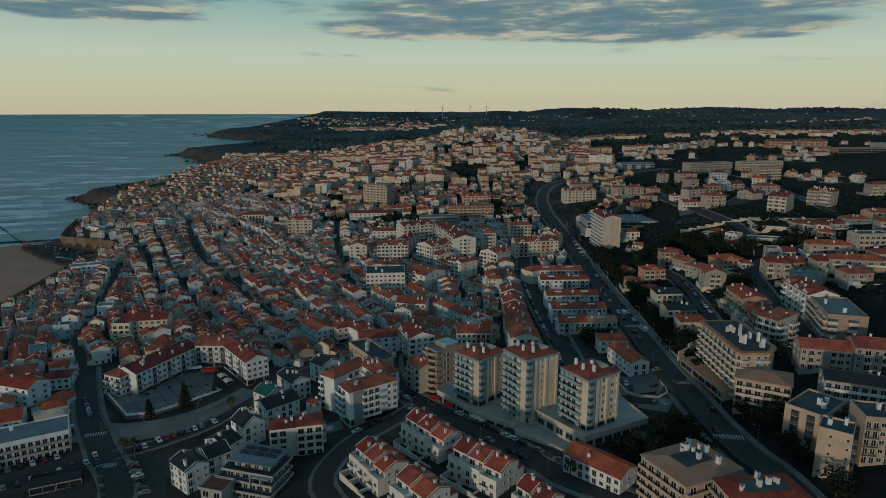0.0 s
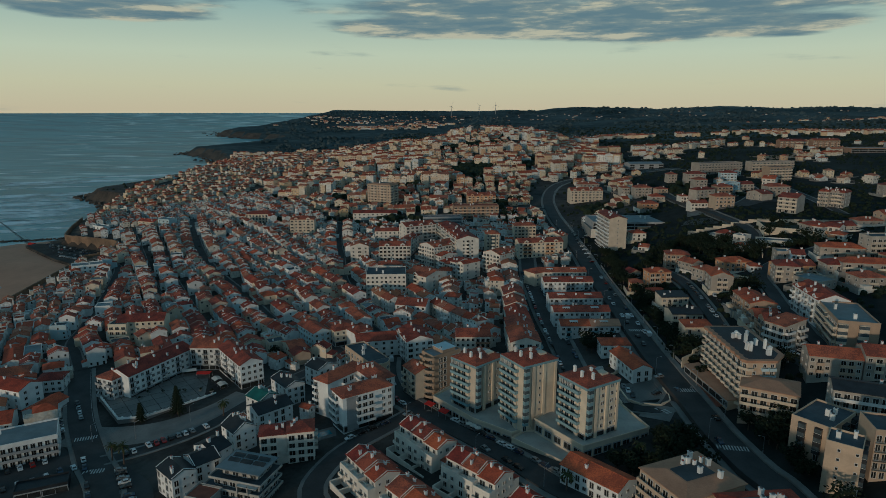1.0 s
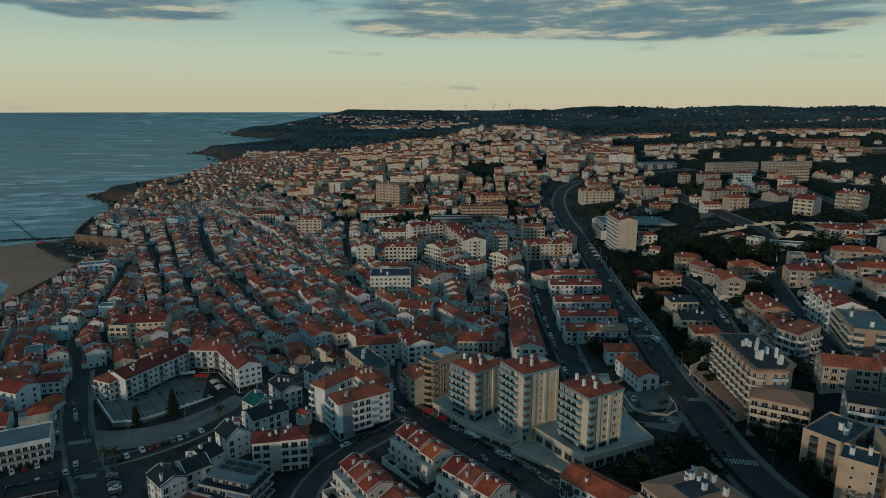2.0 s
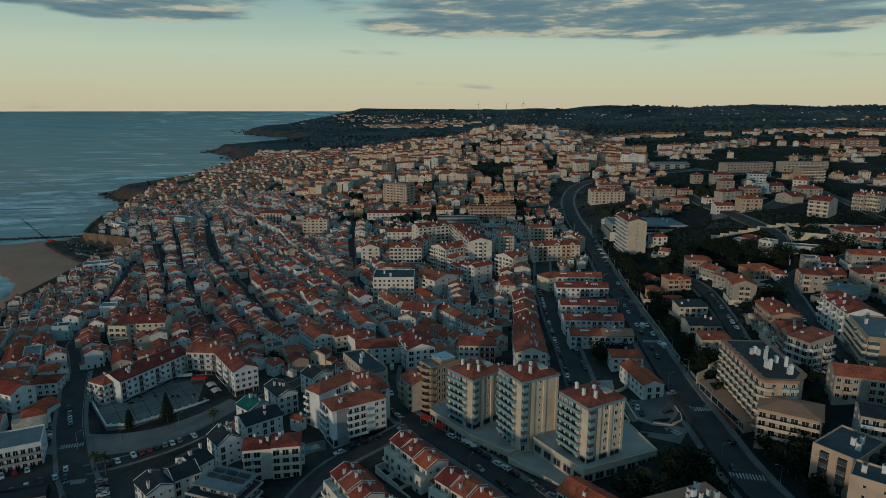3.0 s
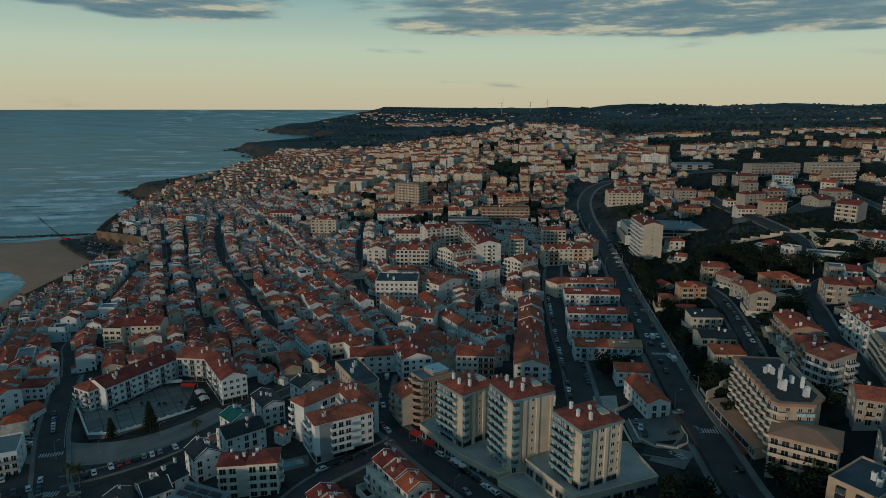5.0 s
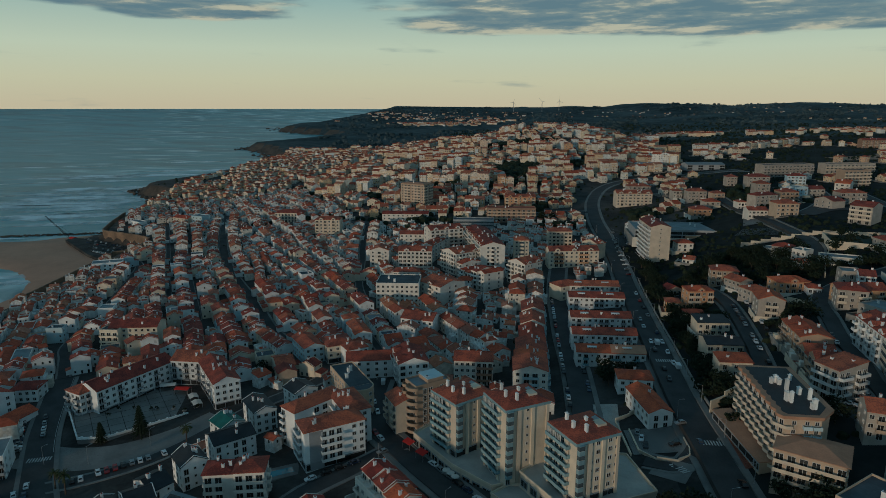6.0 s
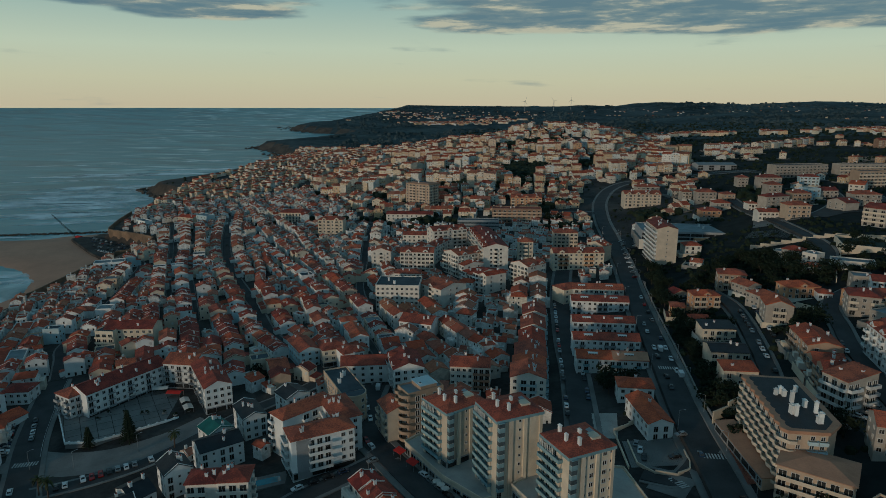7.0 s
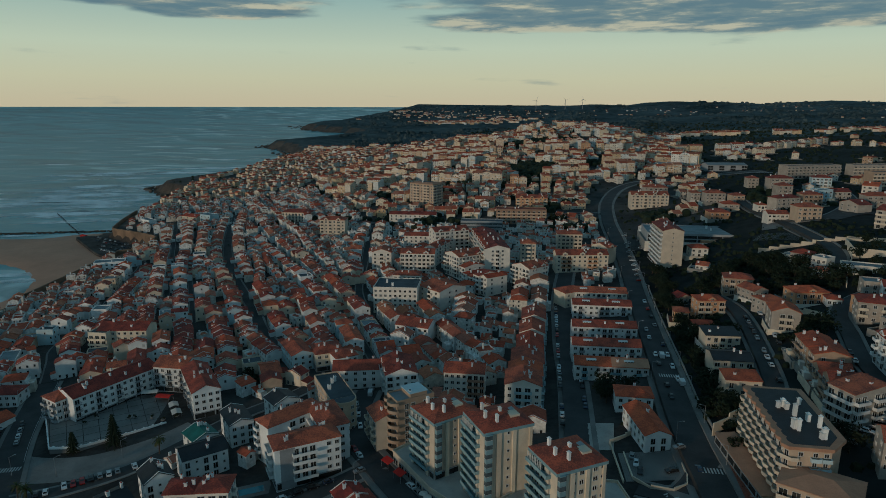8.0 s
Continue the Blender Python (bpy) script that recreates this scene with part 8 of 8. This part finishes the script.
# ---- the square: raised terrace, cafe awnings, planters, wall ----
def square():
    s = Shape()
    o = [(-165.6, 286.0), (-142.8, 261.1), (-132.1, 263.3), (-123.3, 272.2), (-109, 287.5), (-112, 303), (-124, 314), (-138, 310), (-158, 291)]
    s.prism(o, -9.5, -4.6)
    tagged(new("square_terrace", s.mesh("square_terrace", PAVE)), "raised stone-paved square between the arcades", "terrace", kind="structure")
    for a, b in zip(o[:5], o[1:5]):
        a, b = Vector(a), Vector(b)
        d = b - a
        m = (a + b) / 2
        s = Shape()
        s.box(m.x, m.y, -4.6, d.length + 0.3, 0.5, 0.9, 0, math.atan2(d.y, d.x))
        k = int(d.length / 3)
        for i in range(k):
            q = a + d * ((i + 0.5) / k)
            s.box(q.x, q.y, -3.7, 0.7, 0.6, 0.35, 0, math.atan2(d.y, d.x))
        tagged(new("parapet_wall", s.mesh("parapet_wall", WHITE)), "low white wall round the raised square", "wall", kind="structure")
    # darker bands that divide the paving into bays
    s = Shape()

    def inside(x, y):
        odd = False
        for (ax, ay), (bx, by) in zip(o, o[1:] + o[:1]):
            if (ay > y) != (by > y) and x < ax + (bx - ax) * (y - ay) / (by - ay):
                odd = not odd
        return odd
    for ux, uy in ((0.77, 0.64), (-0.64, 0.77)):
        for k in range(-8, 9):
            for i in range(-30, 30):
                x, y = -140 + ux * i * 1.2 - uy * k * 6, 286 + uy * i * 1.2 + ux * k * 6
                if inside(x, y) and inside(x + ux * 1.2, y + uy * 1.2):
                    s.face([(x - uy * 0.12, y + ux * 0.12, -4.592), (x + uy * 0.12, y - ux * 0.12, -4.592), (x + ux * 1.2 + uy * 0.12, y + uy * 1.2 - ux * 0.12, -4.592), (x + ux * 1.2 - uy * 0.12, y + uy * 1.2 + ux * 0.12, -4.592)])
    tagged(new("paving_band", s.mesh("paving_band", YARD)), "dark stone bands dividing the square into bays", "pavement", kind="structure")
    rng = random.Random(2)
    for x, y, w, d, turn, mat, lab in ((-131, 310, 7, 4, 20, CANVAS, "white"), (-122, 307, 7, 4, 0, RED, "red"), (-113, 300, 5, 4, -50, CANVAS, "white"), (-140, 303, 5, 3.4, 60, CANVAS, "white"), (-108, 294, 5, 4, -50, CANVAS, "white")):
        ob = thing("cafe_awning", x, y, -4.6, turn, f"{lab} canvas cafe awning on thin posts", "awning")
        s = Shape()
        s.section([(-d / 2, 2.4), (0, 3.0), (d / 2, 2.4), (d / 2, 2.5), (0, 3.1), (-d / 2, 2.5)], -w / 2, w / 2)
        part("canopy", s, mat, ob)
        for px in (-w / 2 + 0.2, w / 2 - 0.2):
            for py in (-d / 2 + 0.2, d / 2 - 0.2):
                s = Shape()
                s.box(px, py, 0, 0.08, 0.08, 2.5)
                part("post", s, METAL, ob)
    for k in range(9):
        x, y = -150 + 5.2 * k + rng.uniform(-2, 2), 281 + 1.6 * k + rng.uniform(-5, 5)
        ob = thing("planter", x, y, -4.6, 0, "stone planter with a small dark shrub", "planter", "planters on the square")
        s = Shape()
        s.prism([(0.9 * math.cos(6.283 * i / 10), 0.9 * math.sin(6.283 * i / 10)) for i in range(10)], 0, 0.55, 0, 1.1)
        part("bowl", s, KERB, ob)
        part("shrub", crown(rng, 0.9, 0.9, 0.9, 4, 60, 0.25), LEAF, ob, at=pose(0, 0, 1.0))


square()


def umbrella(x, y, z, mat, lab):
    ob = thing("parasol", x, y, z, 0, f"{lab} parasol outside a cafe", "parasol", "parasols")
    s = Shape()
    s.tube((0, 0, 0), (0, 0, 2.6), 0.04, 0.04, 6)
    part("pole", s, METAL, ob)
    s = Shape()
    n = 8
    ring = [(1.5 * math.cos(6.283 * k / n), 1.5 * math.sin(6.283 * k / n), 2.15) for k in range(n)]
    s.solid(ring + [(0, 0, 2.7)], [(k, (k + 1) % n, n) for k in range(n)] + [tuple(reversed(range(n)))])
    part("canopy", s, mat, ob)


for _x, _y in ((13.6, 239.6), (15.4, 237.6), (11.9, 241.6)):
    umbrella(_x, _y, surface(_x, _y), CANVAS, "white")
for _k, (_x, _y) in enumerate(((1.6, 252.0), (-4.6, 259.6))):
    ob = thing("shop_awning", _x, _y, surface(_x, _y), -40, "bright red canvas awning over a cafe front", "awning")
    s = Shape()
    s.section([(-1.4, 2.5), (1.4, 3.1), (1.4, 3.2), (-1.4, 2.6)], -2.2, 2.2)
    part("canopy", s, RED, ob)
    for _u in (-2.0, 2.0):
        s = Shape()
        s.box(_u, -1.2, 0, 0.08, 0.08, 2.6)
        part("post", s, METAL, ob)


def pool(x, y, turn, w, d):
    ob = thing("swimming_pool", x, y, ground(x, y) + 0.1, turn, "small blue swimming pool in a paved garden", "pool")
    s = Shape()
    s.box(0, 0, -1, w + 5, d + 4, 1.3)
    part("surround", s, PAVE, ob)
    s = Shape()
    s.box(0, 0, 0.2, w, d, 0.14)
    part("water", s, POOL, ob)


pool(-48.7, 243.0, 32, 8.5, 3.6)


def court():
    o = [(233.5, 479.8), (260.4, 477.1), (252, 440), (226, 452)]
    s = Shape()
    s.prism(list(reversed(o)), 38, 47.2)
    tagged(new("sports_court", s.mesh("sports_court", TURF)), "dark fenced sports court on the hillside", "sports court", kind="structure")
    for a, b in zip(o, o[1:] + o[:1]):
        a, b = Vector(a), Vector(b)
        d, m = b - a, (a + b) / 2
        s = Shape()
        s.box(m.x, m.y, 38, d.length, 0.4, 10.8, 0, math.atan2(d.y, d.x))
        tagged(new("court_wall", s.mesh("court_wall", CREAM)), "pale boundary wall of the sports court", "wall", kind="structure")


court()
paved([(455, 950), (545, 985)], 44, SAND, "playing_field", "bare sandy playing field on the slope", 0.3)
paved([(205, 884), (250, 852), (300, 826), (360, 826)], 7, PAVE, "service_road", "pale service road along the slope", 0.5)
paved([(199, 534), (212, 524), (222, 512)], 16, PAVE, "car_park", "pale paved car park on the slope", 0.4)
paved([(216, 545), (226, 575)], 20, PAVE, "car_park", "pale paved forecourt beside the supermarket", 0.5)
paved([(252, 552), (282, 572), (300, 560)], 13, ASPHALT, "road_apron", "wide asphalt apron between the villas", 0.5)
paved([(124, 556), (126, 596)], 18, ASPHALT, "car_park", "asphalt car park below the white tower", 0.3)
paved([(250, 606), (290, 622), (330, 612)], 8, ASPHALT, "side_road", "narrow asphalt road past the villas", 0.5)


def boundary(pts, height=1.6, mat=None, label="pale rendered boundary wall along the street"):
    for a, b in zip(pts, pts[1:]):
        a, b = Vector(a), Vector(b)
        n = max(1, int((b - a).length / 6))
        for k in range(n):
            p, q = a + (b - a) * (k / n), a + (b - a) * ((k + 1) / n)
            m, d = (p + q) / 2, q - p
            s = Shape()
            s.box(m.x, m.y, min(ground(*p), ground(*q)) - 1, d.length + 0.1, 0.3, height + 1 + abs(ground(*p) - ground(*q)), 0, math.atan2(d.y, d.x))
            s.box(m.x, m.y, max(ground(*p), ground(*q)) + height, d.length + 0.1, 0.42, 0.1, 0, math.atan2(d.y, d.x))
            tagged(new("boundary_wall", s.mesh("boundary_wall", mat or KERB)), label, "wall", kind="structure")


boundary([(110.6, 262), (110.0, 300), (111.8, 343), (113.6, 415), (116, 470)], 1.1)
boundary([(226, 452), (214, 430), (205, 408)], 2.0, CREAM)
boundary([(180, 372), (168, 385), (166, 400), (190, 404)], 1.8, CREAM)
boundary([(190, 500), (226, 492), (290, 470)], 1.6, CREAM)
boundary([(76, 252), (74, 276), (92, 290)], 1.0, CREAM)
boundary([(78, 269.5), (79.2, 254), (84, 248.8), (91, 247.6), (95.3, 250.5), (96.2, 255), (95.9, 262)], 0.8, CREAM, "low pale wall round the small car park")
boundary([(108.9, 277), (115.5, 282.5), (122.5, 289)], 3.4, CREAM, "tall pale retaining wall beside the hotel")
paved([(111.6, 275), (111.7, 240)], 3.4, CLAY, "terrace", "red clay terrace in front of the hotel", 0.5)


# ---- shore: breakwater, crane, surf ----
def shore():
    s = Shape()
    rng = random.Random(6)
    for k in range(260):
        f = k / 260
        x, y = -640 + 190 * f + rng.uniform(-4, 4), 700 + 62 * f + rng.uniform(-4, 4)
        r = rng.uniform(1.2, 2.8)
        s.box(x, y, -28, r * 1.8, r * 1.5, 2.2 + 0.4 * r, 0, rng.uniform(0, 3), 0.6)
    tagged(new("breakwater", s.mesh("breakwater", ROCK)), "low rubble breakwater along the harbour", "breakwater", kind="stuff")
    for y0, y1, n, spread in ((960, 1160, 170, 30), (1850, 2350, 170, 60), (2900, 3400, 130, 80)):
        s = Shape()
        for k in range(n):
            y = rng.uniform(y0, y1)
            x = cliff_x(y) - abs(rng.gauss(0, 0.5)) * spread - 4
            r = rng.uniform(2, 7)
            s.box(x, y, -27 + lift(x, y), r * 2, r * 1.6, rng.uniform(1.5, 5.0), 0, rng.uniform(0, 3), 0.55)
        tagged(new("shore_rocks", s.mesh("shore_rocks", ROCK)), "dark tide-washed rocks at the foot of the cliff", "rocks", kind="stuff")
    quay = Shape()
    quay.prism([(-322, 606), (-342, 652), (-430, 694), (-466, 694), (-470, 684), (-399, 622), (-364, 598)], -30, -19.0)
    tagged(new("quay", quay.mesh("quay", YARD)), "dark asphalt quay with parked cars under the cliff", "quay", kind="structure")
    for y0 in range(440, 800, 8):
        a, b = Vector((cliff_x(y0) - 5, y0)), Vector((cliff_x(y0 + 8) - 5, y0 + 8))
        m, d = (a + b) / 2, b - a
        s = Shape()
        s.box(m.x, m.y, -30, d.length + 0.4, 1.2, ground(m.x + 7, m.y) + 31.2, 0, math.atan2(d.y, d.x))
        tagged(new("sea_wall", s.mesh("sea_wall", SEAWALL)), "weathered stone sea wall above the beach", "wall", kind="structure")
    x, y = -478, 706
    z = -24.5
    ob = thing("crawler_crane", x, y, z, 0, "red crawler crane with a long lattice boom on the beach", "crane")
    s = Shape()
    for o in (-1.8, 1.8):
        s.box(0, o, 0, 6.5, 1.0, 1.2)
    part("tracks", s, RUBBER, ob)
    s = Shape()
    s.box(0.5, 0, 1.2, 6.5, 3.4, 2.6)
    s.box(-2.2, 1.2, 1.2, 1.8, 1.4, 2.9)
    part("cab", s, RED, ob)
    s = Shape()
    a, b = Vector((-3, 0, 2.5)), Vector((-44, 16, 25))
    d = (b - a).normalized()
    e = d.cross(Vector((0, 0, 1))).normalized()
    u = e.cross(d)
    cs = [e * 0.8 + u * 0.8, e * -0.8 + u * 0.8, e * -0.8 - u * 0.8, e * 0.8 - u * 0.8]
    for c in cs:
        s.tube(a + c, b + c * 0.4, 0.16, 0.12, 5)
    for k in range(22):
        f, g = k / 22, (k + 1) / 22
        for i in range(4):
            s.tube(a + (b - a) * f + cs[i] * (1 - 0.6 * f), a + (b - a) * g + cs[(i + 1) % 4] * (1 - 0.6 * g), 0.08, 0.08, 4)
    s.tube((2, 0, 6), b, 0.06, 0.06, 4)
    s.tube((2, 0, 3), (2, 0, 6), 0.15, 0.15, 4)
    part("boom", s, RUBBER, ob, "dark lattice boom")
    # rolling lines of surf
    for k, (sx, sy, length, wide, bend) in enumerate(((-735, 1000, 230, 70, 14), (-620, 915, 170, 52, 12), (-760, 1130, 260, 60, 14), (-560, 800, 150, 26, 8), (-640, 860, 200, 18, 10), (-425, 565, 90, 16, -8), (-415, 530, 60, 16, 6),
                                                      (-860, 1230, 300, 30, 12), (-740, 1480, 330, 50, 18), (-830, 1720, 300, 60, 18), (-900, 1000, 300, 18, 10), (-830, 1960, 260, 50, 14), (-980, 2480, 320, 90, 12),
                                                      (-1150, 1500, 420, 22, 14), (-1050, 2050, 400, 60, 14), (-600, 690, 120, 14, 6), (-720, 1085, 320, 80, 10), (-660, 985, 280, 76, 10), (-740, 905, 320, 60, 8), (-620, 845, 220, 56, 6), (-860, 1330, 360, 90, 14), (-900, 1850, 420, 110, 14))):
        s = Shape()
        n = 28
        ln = []
        for i in range(n + 1):
            f = i / n
            x = sx + (f - 0.5) * length
            y = sy + (f - 0.5) * length * 0.42 + bend * math.sin(f * 3.1) + 3 * noise.noise(Vector((f * 6, k, 0)))
            wd = 1.35 * wide * math.sin(math.pi * min(1, max(0.02, f))) * (0.6 + 0.8 * abs(noise.noise(Vector((f * 5, k, 4)))))
            ln.append(((x, y - wd / 2, SEA_Z + 0.25), (x, y + wd / 2, SEA_Z + 0.25)))
        for p, q in zip(ln, ln[1:]):
            s.face((p[0], q[0], q[1], p[1]))
        tagged(new("surf", s.mesh("surf", FOAM)), "broken line of white surf on the swell", "surf", kind="stuff")


shore()


# ---- far ridge: three wind turbines ----
def turbine(x, y, turn, phase):
    z = ground(x, y)
    ob = thing("wind_turbine", x, y, z, turn, "pale three-bladed wind turbine on the ridge", "wind turbine", "wind turbines")
    s = Shape()
    s.tube((0, 0, -20), (0, 0, 62), 1.8, 1.1, 10)
    part("tower", s, GREYW, ob)
    s = Shape()
    s.box(0, 1.5, 61, 3, 8, 3)
    part("nacelle", s, WHITE, ob)
    for k in range(3):
        a = phase + k * 2.0944
        s = Shape()
        d = Vector((math.sin(a), 0, math.cos(a)))
        s.tube(Vector((0, -3, 62.5)), Vector((0, -3, 62.5)) + d * 30, 0.8, 0.25, 6)
        part("blade", s, GREYW, ob)


turbine(-15, 4300, 20, 0.4)
turbine(172, 4350, 20, 1.3)
turbine(285, 4400, 20, 2.0)


# ---- street lamps along the avenue and the square ----
def street_lamp(x, y, turn):
    ob = thing("street_lamp", x, y, surface(x, y), turn, "tall grey street lamp with a single arm", "street lamp", "street lamps")
    s = Shape()
    s.tube((0, 0, -0.3), (0, 0, 7.6), 0.10, 0.06, 6)
    part("pole", s, METAL, ob)
    s = Shape()
    s.tube((0, 0, 7.5), (1.7, 0, 8.0), 0.05, 0.04, 5)
    part("arm", s, METAL, ob)
    s = Shape()
    s.box(1.9, 0, 7.93, 0.7, 0.28, 0.14, 0, 0, 0.8)
    part("lamp_head", s, METAL, ob)


for _k in range(15):
    _y = 205 + 27 * _k
    _x = float(np.interp(_y, [p[1] for p in MAIN[1:11]], [p[0] for p in MAIN[1:11]]))
    street_lamp(_x + 6.6, _y, 180)
    if _k % 2 == 0:
        street_lamp(_x - 6.6, _y + 13, 0)
for _x, _y in ((-146, 246), (-128, 247), (-110, 260), (-168, 262), (-188, 296), (-14, 250), (14, 221), (36, 197)):
    street_lamp(_x, _y, 45)


# ---- gardens behind the town houses ----
for _x, _y, _w, _d in ((4, 212.5, 4.5, 3.2), (8.5, 207.5, 4.5, 3.2), (-0.5, 216.5, 4.0, 3.0), (-14, 196, 4.2, 3.2), (-9, 200.5, 4.2, 3.2), (2, 186, 4.2, 3.2)):
    building("garden_shed", "small garden shed with a red tiled roof", _x, _y, _w, _d, -47, 1, f="s", roof="shed", rise=0.7, chimneys=0)
